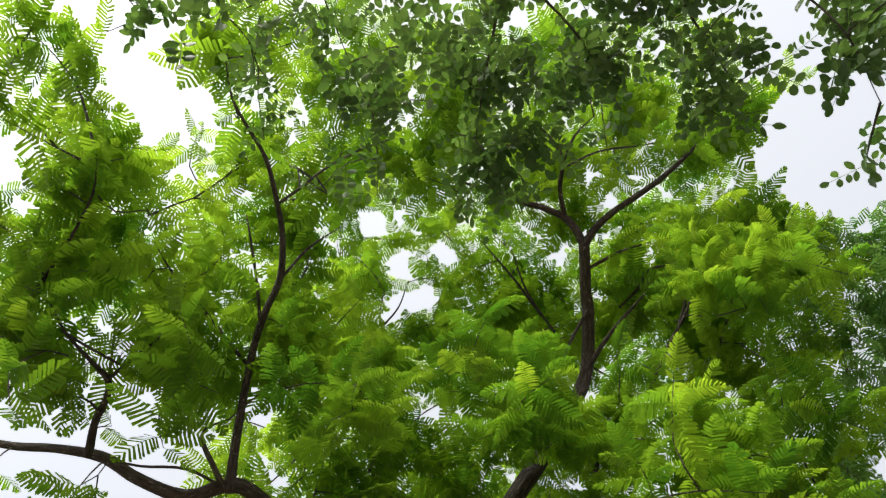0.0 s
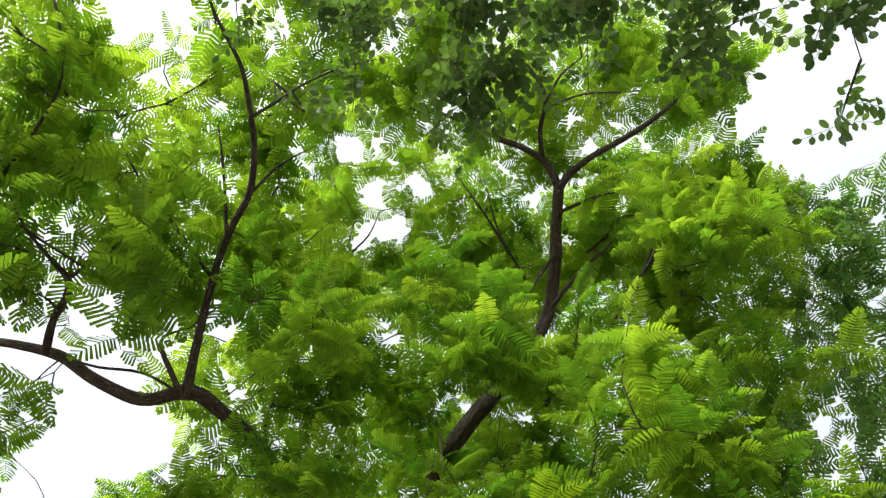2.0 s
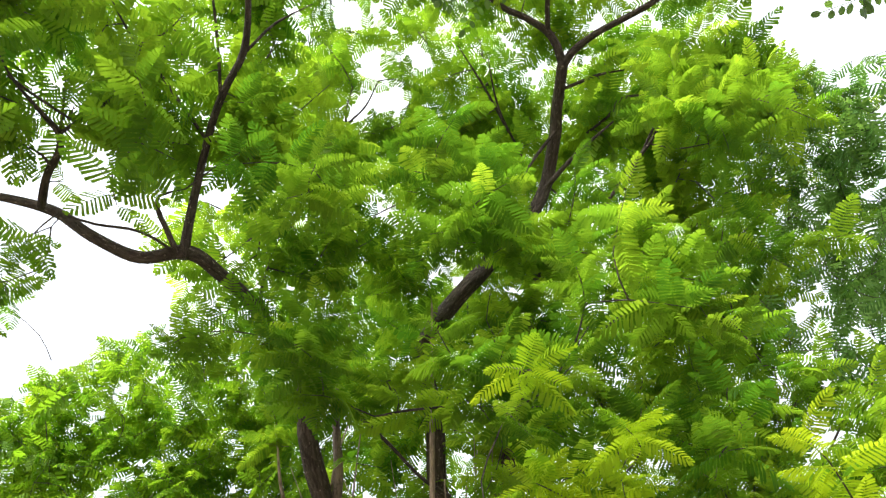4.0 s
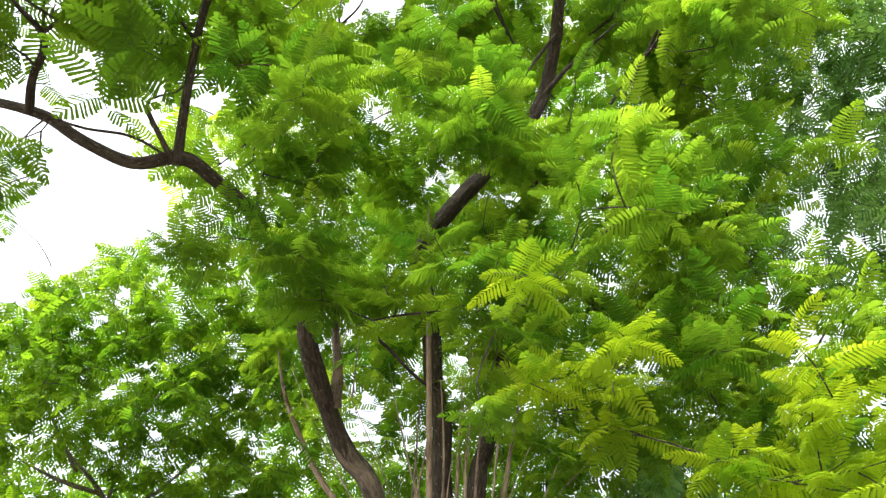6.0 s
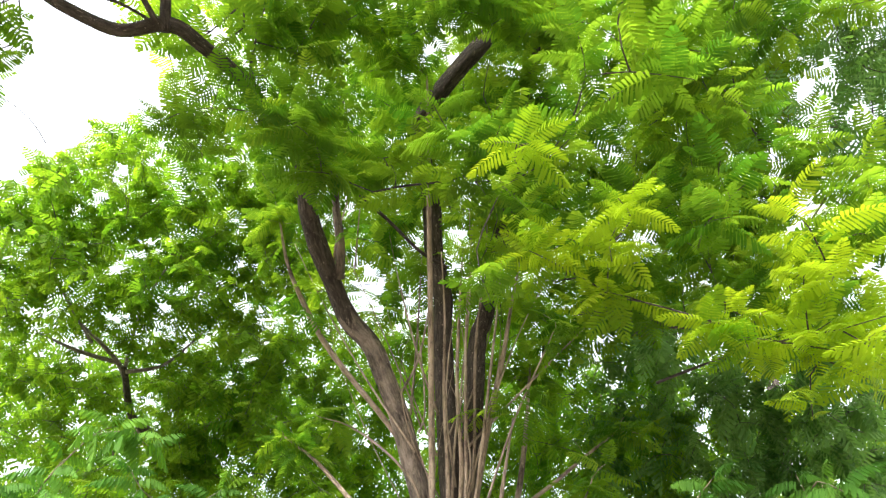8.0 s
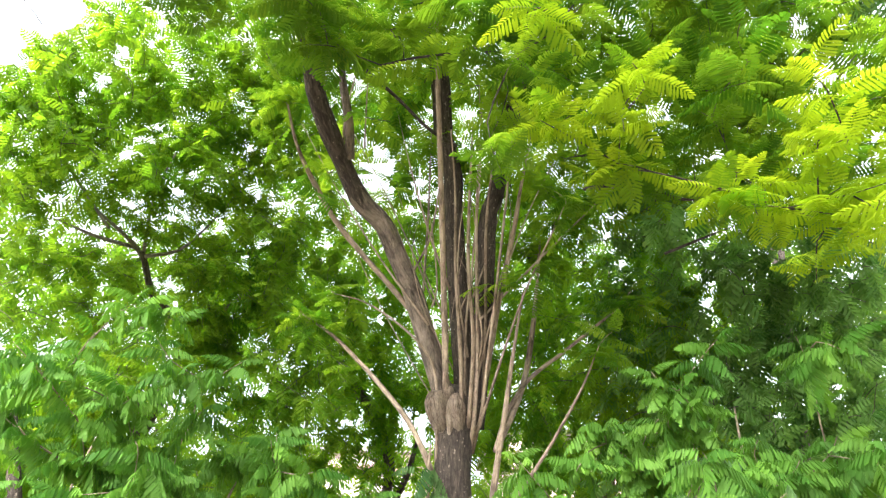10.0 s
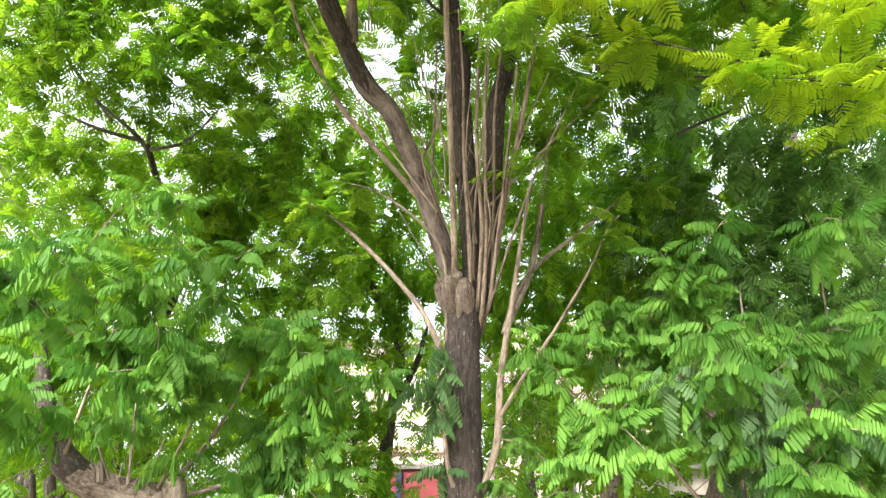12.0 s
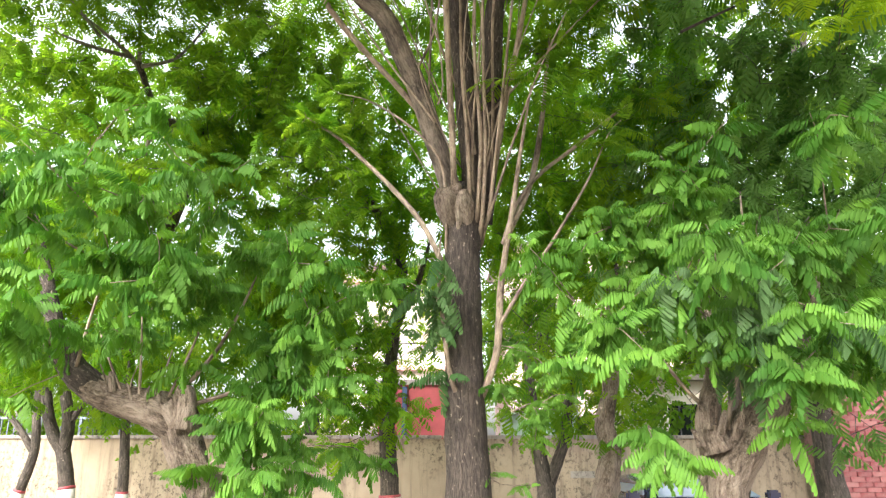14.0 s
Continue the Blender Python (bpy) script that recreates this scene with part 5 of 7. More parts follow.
RIGHT, RIGHT_WOOD = rooted("pollard_tree", 2.00, 5.00, "pollarded tree with a thick cut trunk and layered drooping green leaves", "tree", "pollarded trees")
RIGHT_WOOD.append(wood(RIGHT, "trunk", [(1.9, 5.0, -0.1, 0.22), (1.93, 5.0, 0.4, 0.18), (1.96, 5.0, 1.26, 0.165), (2.03, 5.0, 1.42, 0.165), (2.14, 5.0, 1.58, 0.16), (2.24, 5.0, 1.76, 0.15), (2.32, 5.0, 1.88, 0.11)], BARK_POLLARD))
RIGHT_WOOD.append(wood(RIGHT, "limb", [(2.11, 5.0, 1.55, 0.111), (2.23, 5.0, 1.69, 0.106), (2.36, 5.0, 1.82, 0.099), (2.46, 5.0, 1.96, 0.086), (2.55, 5.0, 2.11, 0.072), (2.68, 5.0, 2.35, 0.054), (2.84, 5.0, 2.74, 0.032), (2.98, 5.0, 3.15, 0.011)], BARK_POLLARD))
RIGHT_WOOD.append(wood(RIGHT, "limb", [(1.94, 4.95, 1.57, 0.120), (1.91, 4.95, 1.70, 0.100), (1.92, 4.95, 1.86, 0.085), (1.98, 4.95, 2.12, 0.060), (1.97, 4.95, 2.54, 0.040), (1.98, 4.95, 3.03, 0.022), (1.98, 4.95, 3.44, 0.008)], BARK_POLLARD))
RIGHT_WOOD.append(wood(RIGHT, "sprout", [(1.93, 4.95, 1.72, 0.020), (1.92, 4.95, 1.88, 0.018), (1.93, 4.95, 2.12, 0.012), (1.76, 4.95, 2.54, 0.006)], TAN))
RIGHT_WOOD.append(wood(RIGHT, "sprout", [(2.04, 4.95, 1.72, 0.018), (2.07, 4.95, 1.88, 0.016), (2.18, 4.95, 2.20, 0.012), (2.33, 4.95, 2.71, 0.006)], TAN))
RIGHT_WOOD.append(wood(RIGHT, "sprout", [(2.08, 4.95, 1.72, 0.016), (2.23, 4.95, 1.96, 0.012), (2.40, 4.95, 2.29, 0.005)], TAN))
RIGHT_WOOD.append(wood(RIGHT, "sprout", [(1.94, 4.95, 1.82, 0.018), (1.77, 4.95, 2.00, 0.015), (1.53, 4.95, 2.33, 0.010), (1.27, 4.95, 2.71, 0.004)], TAN))
RIGHT_WOOD.append(wood(RIGHT, "sprout", [(2.38, 4.95, 1.96, 0.020), (2.68, 4.95, 2.20, 0.016), (3.03, 4.95, 2.54, 0.008)], TAN))
RIGHT_WOOD.append(wood(RIGHT, "sprout", [(1.97, 4.95, 2.54, 0.020), (1.71, 4.95, 2.89, 0.014), (1.47, 4.95, 3.16, 0.006)], TAN))
RIGHT_WOOD.append(wood(RIGHT, "sprout", [(2.14, 4.95, 2.20, 0.020), (2.31, 4.95, 2.89, 0.016), (2.35, 4.95, 3.54, 0.006)], TAN))
RIGHT_WOOD.append(wood(RIGHT, "sprout", [(1.87, 4.95, 1.45, 0.016), (1.66, 4.95, 1.57, 0.013), (1.47, 4.95, 1.65, 0.005)], TAN))
RIGHT_WOOD.append(wood(RIGHT, "stump", [(1.84, 4.85, 1.72, 0.036), (1.84, 4.85, 1.84, 0.030), (1.82, 4.85, 1.91, 0.013)], BARK_POLLARD))
RIGHT_WOOD.append(wood(RIGHT, "stump", [(1.89, 4.85, 1.75, 0.036), (1.91, 4.85, 1.88, 0.030), (1.93, 4.85, 1.97, 0.013)], BARK_POLLARD))
RIGHT_WOOD.append(wood(RIGHT, "stump", [(1.94, 4.85, 1.68, 0.026), (1.97, 4.85, 1.79, 0.022), (1.99, 4.85, 1.85, 0.010)], BARK_POLLARD))
RIGHT_WOOD.append(wood(RIGHT, "stump", [(2.03, 4.85, 1.65, 0.022), (2.07, 4.85, 1.77, 0.018), (2.11, 4.85, 1.84, 0.008)], BARK_POLLARD))
RIGHT_WOOD.append(wood(RIGHT, "stump", [(2.10, 4.85, 1.72, 0.024), (2.11, 4.85, 1.84, 0.020), (2.11, 4.85, 1.92, 0.009)], BARK_POLLARD))
RIGHT_WOOD.append(wood(RIGHT, "stump", [(1.79, 4.85, 1.60, 0.024), (1.77, 4.85, 1.68, 0.020), (1.74, 4.85, 1.72, 0.009)], BARK_POLLARD))
RIGHT_WOOD.append(wood(RIGHT, "stump", [(2.17, 4.85, 1.77, 0.019), (2.19, 4.85, 1.87, 0.016), (2.22, 4.85, 1.93, 0.007)], BARK_POLLARD))
RIGHT_SPRAYS_A = [(1.5, 4.1, 3.4, 1), (1.8, 4.0, 3.3, 2), (2.1, 4.0, 3.5, 2), (2.3, 3.6, 3.2, 1), (2.7, 3.8, 3.4, 1), (1.3, 4.4, 3.2, 2), (1.6, 4.5, 3.3, 4), (1.8, 4.3, 3.1, 4), (2.0, 4.0, 3.0, 3), (2.3, 3.8, 3.0, 3), (2.4, 3.7, 2.9, 2), (0.8, 4.5, 2.8, 2), (1.2, 4.5, 3.0, 4), (1.6, 4.6, 2.9, 4), (1.6, 3.9, 2.7, 3), (2.2, 4.4, 2.8, 4), (2.4, 4.3, 2.7, 4), (2.6, 3.9, 2.7, 3), (0.8, 4.4, 2.6, 2), (1.2, 4.4, 2.6, 4), (1.6, 4.5, 2.5, 4), (1.7, 4.0, 2.5, 3), (2.1, 4.2, 2.4, 4), (2.2, 3.7, 2.4, 4)]
RIGHT_SPRAYS_B = [(2.8, 4.2, 2.4, 5), (0.9, 4.7, 2.2, 2), (1.2, 4.5, 2.2, 3), (1.4, 4.1, 2.1, 2), (1.9, 4.5, 2.2, 2), (2.0, 4.1, 2.1, 3), (2.2, 3.9, 2.1, 4), (2.4, 4.0, 2.1, 5), (1.2, 4.7, 1.9, 1), (1.4, 4.4, 1.8, 1), (2.1, 3.9, 1.8, 1), (2.5, 4.0, 1.8, 2), (1.1, 4.5, 1.5, 1), (1.4, 4.4, 1.5, 1)]
crown(RIGHT, RIGHT_WOOD, RIGHT_SPRAYS_A + RIGHT_SPRAYS_B, DROOPING, LEAF_LOW, TAN, 13, solo=200, near=(1.8, 2, 2.6), leaves=9, reach=0.27, size=0.72, lift=(-0.5, 0.5), share=0.75, twist=0.12)
# inner hanging fronds, their shade painted in by the leaf colour
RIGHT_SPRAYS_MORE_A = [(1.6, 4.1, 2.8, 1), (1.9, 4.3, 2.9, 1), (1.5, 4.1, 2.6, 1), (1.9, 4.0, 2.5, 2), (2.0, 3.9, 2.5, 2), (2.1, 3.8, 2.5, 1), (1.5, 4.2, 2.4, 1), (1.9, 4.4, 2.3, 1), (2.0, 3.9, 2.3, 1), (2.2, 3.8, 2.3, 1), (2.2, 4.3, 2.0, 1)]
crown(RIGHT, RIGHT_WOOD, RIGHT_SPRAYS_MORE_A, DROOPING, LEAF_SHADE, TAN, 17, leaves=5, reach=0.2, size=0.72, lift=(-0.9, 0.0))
TREE_H, TREE_H_WOOD = rooted("roadside_tree", 2.95, 7.10, "slender dark tree in front of the parked car", "tree", "trees along the wall")
TREE_H_WOOD.append(wood(TREE_H, "trunk", [(2.95, 7.10, -0.10, 0.109), (2.95, 7.10, 0.97, 0.095), (2.98, 7.10, 1.23, 0.090), (3.01, 7.10, 1.56, 0.080), (3.03, 7.10, 2.12, 0.060), (3.07, 7.10, 2.95, 0.030), (3.12, 7.10, 3.84, 0.010)], BARK_DARK))
TREE_A, TREE_A_WOOD = rooted("roadside_tree", -6.50, 10.80, "slender grey-brown tree with a white and red painted foot", "tree", "trees along the wall")
TREE_A_WOOD.append(wood(TREE_A, "trunk", [(-6.5, 10.8, -0.1, 0.092), (-6.5, 10.8, 0.72, 0.08), (-6.42, 10.8, 1.04, 0.076), (-6.31, 10.8, 1.57, 0.068), (-6.38, 10.8, 2.21, 0.06), (-6.4, 10.8, 2.92, 0.056), (-6.43, 10.8, 4.03, 0.032), (-6.57, 10.8, 5.21, 0.008)], BARK_DARK))
TREE_A_WOOD.append(wood(TREE_A, "limb", [(-6.32, 10.80, 1.53, 0.060), (-6.76, 10.80, 2.04, 0.040), (-7.38, 10.80, 2.47, 0.015)], BARK_DARK))
TREE_B, TREE_B_WOOD = rooted("roadside_tree", -5.59, 10.60, "slender grey-brown tree with a white and red painted foot", "tree", "trees along the wall")
TREE_B_WOOD.append(wood(TREE_B, "trunk", [(-5.59, 10.6, -0.1, 0.124), (-5.59, 10.6, 0.73, 0.108), (-5.65, 10.6, 1.13, 0.104), (-5.76, 10.6, 1.53, 0.096), (-5.94, 10.6, 1.78, 0.088), (-6.11, 10.6, 2.2, 0.08), (-6.22, 10.6, 2.89, 0.064), (-6.26, 10.6, 3.99, 0.04), (-6.39, 10.6, 5.34, 0.008)], BARK_DARK))
TREE_B_WOOD.append(wood(TREE_B, "limb", [(-5.76, 10.60, 1.53, 0.100), (-5.74, 10.60, 1.95, 0.090), (-5.87, 10.60, 2.46, 0.080), (-5.95, 10.60, 3.07, 0.060), (-5.83, 10.60, 4.17, 0.020)], BARK_DARK))
TREE_B_WOOD.append(wood(TREE_B, "limb", [(-5.76, 10.60, 1.86, 0.050), (-5.61, 10.60, 2.16, 0.045), (-5.39, 10.60, 2.46, 0.020)], BARK_DARK))
TREE_C, TREE_C_WOOD = rooted("roadside_tree", -4.88, 10.80, "slender grey-brown tree with a white and red painted foot", "tree", "trees along the wall")
TREE_C_WOOD.append(wood(TREE_C, "trunk", [(-4.88, 10.8, -0.1, 0.092), (-4.88, 10.8, 0.72, 0.08), (-4.88, 10.8, 1.12, 0.076), (-4.95, 10.8, 1.87, 0.072), (-4.98, 10.8, 2.39, 0.064), (-5.02, 10.8, 3.65, 0.04), (-5.1, 10.8, 5.01, 0.008)], BARK_DARK))
TREE_C_WOOD.append(wood(TREE_C, "limb", [(-4.94, 10.80, 0.72, 0.070), (-5.25, 10.80, 0.80, 0.050)], BARK_DARK))
TREE_D, TREE_D_WOOD = rooted("roadside_tree", -0.77, 10.40, "slender grey-brown tree with a white and red painted foot", "tree", "trees along the wall")
TREE_D_WOOD.append(wood(TREE_D, "trunk", [(-0.77, 10.40, -0.10, 0.161), (-0.77, 10.40, 0.75, 0.140), (-0.82, 10.40, 1.53, 0.130), (-0.85, 10.40, 2.11, 0.120), (-0.80, 10.40, 2.87, 0.100), (-0.73, 10.40, 3.58, 0.085), (-0.65, 10.40, 4.31, 0.080), (-0.87, 10.40, 4.98, 0.090), (-1.25, 10.40, 5.52, 0.090), (-1.65, 10.40, 5.97, 0.085), (-2.01, 10.40, 6.54, 0.070), (-2.47, 10.40, 7.08, 0.050), (-3.08, 10.40, 7.46, 0.020)], BARK_DARK))
TREE_D_WOOD.append(wood(TREE_D, "limb", [(-0.83, 10.40, 2.02, 0.070), (-1.05, 10.40, 2.44, 0.060), (-1.26, 10.40, 2.87, 0.050), (-1.46, 10.40, 3.58, 0.020)], BARK_DARK))
TREE_D_WOOD.append(wood(TREE_D, "limb", [(-0.74, 10.40, 3.40, 0.060), (-0.40, 10.40, 4.13, 0.050), (-0.22, 10.40, 4.79, 0.020)], BARK_DARK))
TREE_E, TREE_E_WOOD = rooted("roadside_tree", 1.47, 10.20, "grey-brown forked tree beside the wall", "tree", "trees along the wall")
TREE_E_WOOD.append(wood(TREE_E, "trunk", [(1.47, 10.20, -0.10, 0.161), (1.47, 10.20, 0.76, 0.140), (1.48, 10.20, 1.07, 0.130), (1.41, 10.20, 1.46, 0.100), (1.37, 10.20, 1.93, 0.090), (1.29, 10.20, 2.68, 0.060), (1.27, 10.20, 3.54, 0.020)], BARK_DARK))
TREE_E_WOOD.append(wood(TREE_E, "limb", [(1.49, 10.20, 1.03, 0.100), (1.65, 10.20, 1.38, 0.085), (1.79, 10.20, 1.77, 0.080), (1.89, 10.20, 2.43, 0.060), (2.06, 10.20, 3.54, 0.020)], BARK_DARK))
TREE_F, TREE_F_WOOD = rooted("roadside_tree", 2.03, 9.00, "thick knobby grey-brown tree in front of the wall", "tree", "trees along the wall")
TREE_F_WOOD.append(wood(TREE_F, "trunk", [(2.03, 9.0, -0.1, 0.197), (2.03, 9.0, 0.86, 0.172), (2.08, 9.0, 1.2, 0.156), (2.14, 9.0, 1.54, 0.129), (2.1, 9.0, 1.9, 0.117), (2.21, 9.0, 2.33, 0.101), (2.3, 9.0, 3.0, 0.094), (2.35, 9.0, 3.95, 0.078), (2.38, 9.0, 4.78, 0.062), (2.55, 9.0, 6.01, 0.031), (2.72, 9.0, 7.15, 0.008)], BARK_POLLARD))
TREE_F_WOOD.append(wood(TREE_F, "limb", [(2.22, 9.00, 2.70, 0.070), (2.51, 9.00, 3.31, 0.050), (2.95, 9.00, 3.95, 0.030), (3.33, 9.00, 4.61, 0.010)], BARK_DARK))
TREE_F_WOOD.append(wood(TREE_F, "vine", [(2.09, 8.84, 1.96, 0.016), (2.08, 8.84, 2.24, 0.015), (2.09, 8.84, 2.98, 0.014), (2.17, 8.84, 3.90, 0.010)], TAN))
TREE_G, TREE_G_WOOD = rooted("roadside_tree", 4.51, 8.20, "tall dark-barked tree with dense deep green foliage beside the brick building", "tree", "trees along the wall")
TREE_G_WOOD.append(wood(TREE_G, "trunk", [(4.51, 8.2, -0.1, 0.184), (4.51, 8.2, 0.93, 0.16), (4.49, 8.2, 1.23, 0.148), (4.49, 8.2, 1.68, 0.128), (4.48, 8.2, 2.06, 0.12), (4.51, 8.2, 2.6, 0.112), (4.6, 8.2, 3.59, 0.096), (4.66, 8.2, 4.5, 0.08), (4.77, 8.2, 5.46, 0.064), (4.99, 8.2, 6.66, 0.048), (5.2, 8.2, 7.76, 0.04), (5.52, 8.2, 9.56, 0.016)], BARK_DARK))
TREE_G_WOOD.append(wood(TREE_G, "limb", [(4.65, 8.20, 4.19, 0.050), (5.20, 8.20, 4.23, 0.040), (5.72, 8.20, 4.34, 0.030), (6.28, 8.20, 4.50, 0.012)], BARK_DARK))
TREE_G_WOOD.append(wood(TREE_G, "limb", [(4.55, 8.20, 3.30, 0.050), (4.32, 8.20, 4.11, 0.040), (4.05, 8.20, 4.89, 0.030), (3.94, 8.20, 5.79, 0.012)], BARK_DARK))
TREE_G_WOOD.append(wood(TREE_G, "limb", [(4.74, 8.20, 5.13, 0.050), (5.31, 8.20, 5.71, 0.040), (5.87, 8.20, 6.30, 0.020), (6.28, 8.20, 6.84, 0.010)], BARK_DARK))
TREE_G_WOOD.append(wood(TREE_G, "limb", [(4.93, 8.20, 6.13, 0.050), (4.92, 8.20, 7.20, 0.040), (4.92, 8.20, 8.34, 0.020)], BARK_DARK))
TALL, TALL_WOOD = rooted("background_tree", -6.90, 13.40, "tall tree with pale limbs and thin feathery foliage against the sky", "tree", "")
TALL_WOOD.append(wood(TALL, "trunk", [(-6.90, 13.40, -0.10, 0.220), (-6.70, 13.30, 1.50, 0.190), (-6.00, 12.20, 3.00, 0.150), (-3.52, 8.80, 5.61, 0.090), (-3.62, 8.33, 5.78, 0.070), (-3.80, 7.96, 5.89, 0.050), (-3.87, 7.46, 6.30, 0.035)], BARK_DARK))
TALL_WOOD.append(wood(TALL, "limb", [(-3.74, 8.26, 5.83, 0.035), (-3.98, 8.27, 5.57, 0.030), (-4.02, 8.33, 5.39, 0.010)], BARK_PALE))
TALL_WOOD.append(wood(TALL, "limb", [(-3.85, 7.67, 6.16, 0.030), (-3.93, 7.41, 6.32, 0.030), (-4.10, 7.12, 6.43, 0.025), (-4.31, 6.79, 6.54, 0.010)], BARK_PALE))
TALL_WOOD.append(wood(TALL, "limb", [(-3.93, 7.41, 6.32, 0.028), (-4.30, 7.10, 6.28, 0.024), (-4.63, 6.75, 6.29, 0.010)], BARK_PALE))
TALL_WOOD.append(wood(TALL, "limb", [(-3.83, 7.50, 6.24, 0.030), (-3.35, 7.43, 6.34, 0.022), (-2.82, 7.14, 6.74, 0.010)], BARK_PALE))
TALL_WOOD.append(wood(TALL, "limb", [(-3.85, 7.46, 6.30, 0.025), (-3.62, 6.87, 6.79, 0.018), (-3.18, 6.32, 7.26, 0.008)], BARK_PALE))
TALL_WOOD.append(wood(TALL, "limb", [(-4.18, 7.09, 6.40, 0.022), (-4.46, 6.22, 6.79, 0.016), (-4.60, 5.49, 7.16, 0.007)], BARK_PALE))
TALL_WOOD.append(wood(TALL, "limb", [(-3.49, 8.67, 5.68, 0.030), (-2.58, 8.10, 6.09, 0.024), (-1.98, 7.60, 6.44, 0.010)], BARK_PALE))
TALL_WOOD.append(wood(TALL, "limb", [(-2.82, 7.14, 6.74, 0.015), (-2.29, 6.70, 7.24, 0.010), (-2.05, 6.25, 7.70, 0.005)], BARK_PALE))
# also clears the camera's view of the pale limbs
TALL_GAPS = SKY_GAPS + [(x, y, z, 0.05 + r) for w in TALL_WOOD[1:5] for x, y, z, r in w[::3]]
TALL_SPRAYS_A = [(-4.6, 4.8, 7.4, 6), (-3.9, 4.9, 7.2, 16), (-4.2, 5.9, 8.4, 30), (-3.2, 5.3, 7.9, 18), (-2.6, 5.7, 8.1, 18), (-1.7, 5.7, 8.4, 18), (-4.9, 5.6, 7.1, 32), (-4.5, 5.7, 7.4, 26), (-4.3, 6.2, 7.8, 29), (-3.4, 6.7, 7.9, 22), (-2.5, 5.8, 7.5, 22), (-2.0, 6.5, 7.7, 25), (-4.6, 5.4, 6.1, 21), (-4.7, 6.3, 7.1, 34), (-4.2, 6.7, 6.9, 34), (-3.2, 6.2, 6.9, 23), (-2.8, 7.0, 7.1, 32), (-1.8, 6.7, 7.2, 30), (-5.1, 6.5, 6.0, 20), (-4.2, 6.2, 5.7, 22), (-3.9, 7.0, 6.5, 33), (-3.1, 7.0, 6.1, 24), (-2.5, 6.9, 6.2, 34), (-1.8, 6.9, 6.3, 33)]
TALL_SPRAYS_B = [(-4.4, 6.0, 4.8, 15), (-4.7, 7.6, 5.8, 22), (-3.6, 6.5, 5.3, 21), (-3.5, 7.4, 6.0, 33), (-2.8, 8.4, 6.4, 46), (-1.6, 7.5, 6.0, 36), (-5.4, 7.2, 4.9, 21), (-4.4, 7.5, 4.7, 19), (-3.5, 6.8, 4.5, 21), (-3.5, 8.2, 5.4, 43), (-3.0, 8.8, 5.7, 47), (-1.5, 7.7, 4.8, 38), (-3.8, 5.0, 7.9, 13), (-3.6, 6.1, 9.0, 26), (-3.7, 5.8, 7.5, 21), (-3.1, 5.9, 7.5, 33), (-2.2, 5.9, 7.7, 26), (-1.9, 6.4, 8.3, 30), (-4.5, 5.5, 6.4, 19), (-4.6, 6.7, 7.4, 25), (-3.3, 5.8, 6.6, 18), (-3.6, 7.0, 7.8, 34), (-2.4, 5.9, 7.1, 24), (-1.6, 6.0, 7.0, 29)]
TALL_SPRAYS_C = [(-2.4, 5.1, 9.1, 17), (-1.8, 5.5, 9.8, 19), (-1.1, 5.5, 9.6, 18), (-0.4, 4.6, 8.4, 13), (-2.1, 5.0, 7.9, 17), (-1.7, 6.0, 8.8, 22), (-1.2, 6.0, 9.1, 23), (-0.2, 6.1, 9.2, 23), (-2.4, 6.1, 7.9, 20), (-1.9, 6.8, 8.8, 25), (-1.0, 6.8, 8.9, 25), (-0.2, 6.4, 8.5, 21), (-0.8, 6.5, 8.4, 12), (-0.0, 7.2, 8.6, 13), (0.7, 5.9, 7.9, 10), (1.8, 6.4, 8.1, 11), (2.4, 6.5, 8.5, 12), (-0.8, 6.8, 7.7, 11), (0.4, 7.4, 8.2, 13), (1.2, 7.5, 7.8, 13), (1.9, 7.8, 8.1, 14), (2.5, 7.0, 7.7, 12), (-0.9, 8.4, 7.3, 14), (0.3, 7.2, 7.0, 11)]
TALL_SPRAYS_D = [(0.9, 7.1, 6.9, 10), (1.4, 7.0, 6.9, 10), (2.3, 6.8, 6.5, 10)]
crown(TALL, TALL_WOOD, TALL_SPRAYS_A + TALL_SPRAYS_B + TALL_SPRAYS_C + TALL_SPRAYS_D, DISTANT, LEAF_TALL, BARK_DARK, 21, leaves=4, reach=0.62, size=0.76, share=1.0, twig=0.8, lift=(-0.7, 0.6), gaps=TALL_GAPS)
TREE_D_SPRAYS_A = [(-2.2, 9.2, 4.1, 13), (-1.3, 9.4, 4.2, 7), (-2.0, 8.9, 3.4, 11), (-1.5, 9.8, 3.4, 4), (-2.1, 9.7, 2.7, 9), (-1.3, 9.3, 2.7, 10), (-0.6, 9.5, 2.6, 6), (-1.2, 9.3, 2.0, 6), (-0.9, 10.0, 2.1, 7), (-2.7, 7.4, 6.3, 10), (-2.2, 8.5, 7.1, 12), (-1.1, 7.9, 6.6, 10), (-0.2, 9.2, 7.5, 14), (0.4, 8.1, 6.9, 10), (1.3, 7.6, 6.9, 10), (-2.6, 8.6, 6.4, 13), (-2.0, 9.5, 6.5, 15), (-1.0, 8.6, 6.1, 12), (-0.0, 9.2, 6.9, 14), (0.9, 9.2, 6.6, 14), (1.8, 8.7, 6.6, 11), (-3.1, 9.4, 5.8, 16), (-1.7, 8.4, 5.3, 13), (-1.3, 9.6, 5.7, 16)]
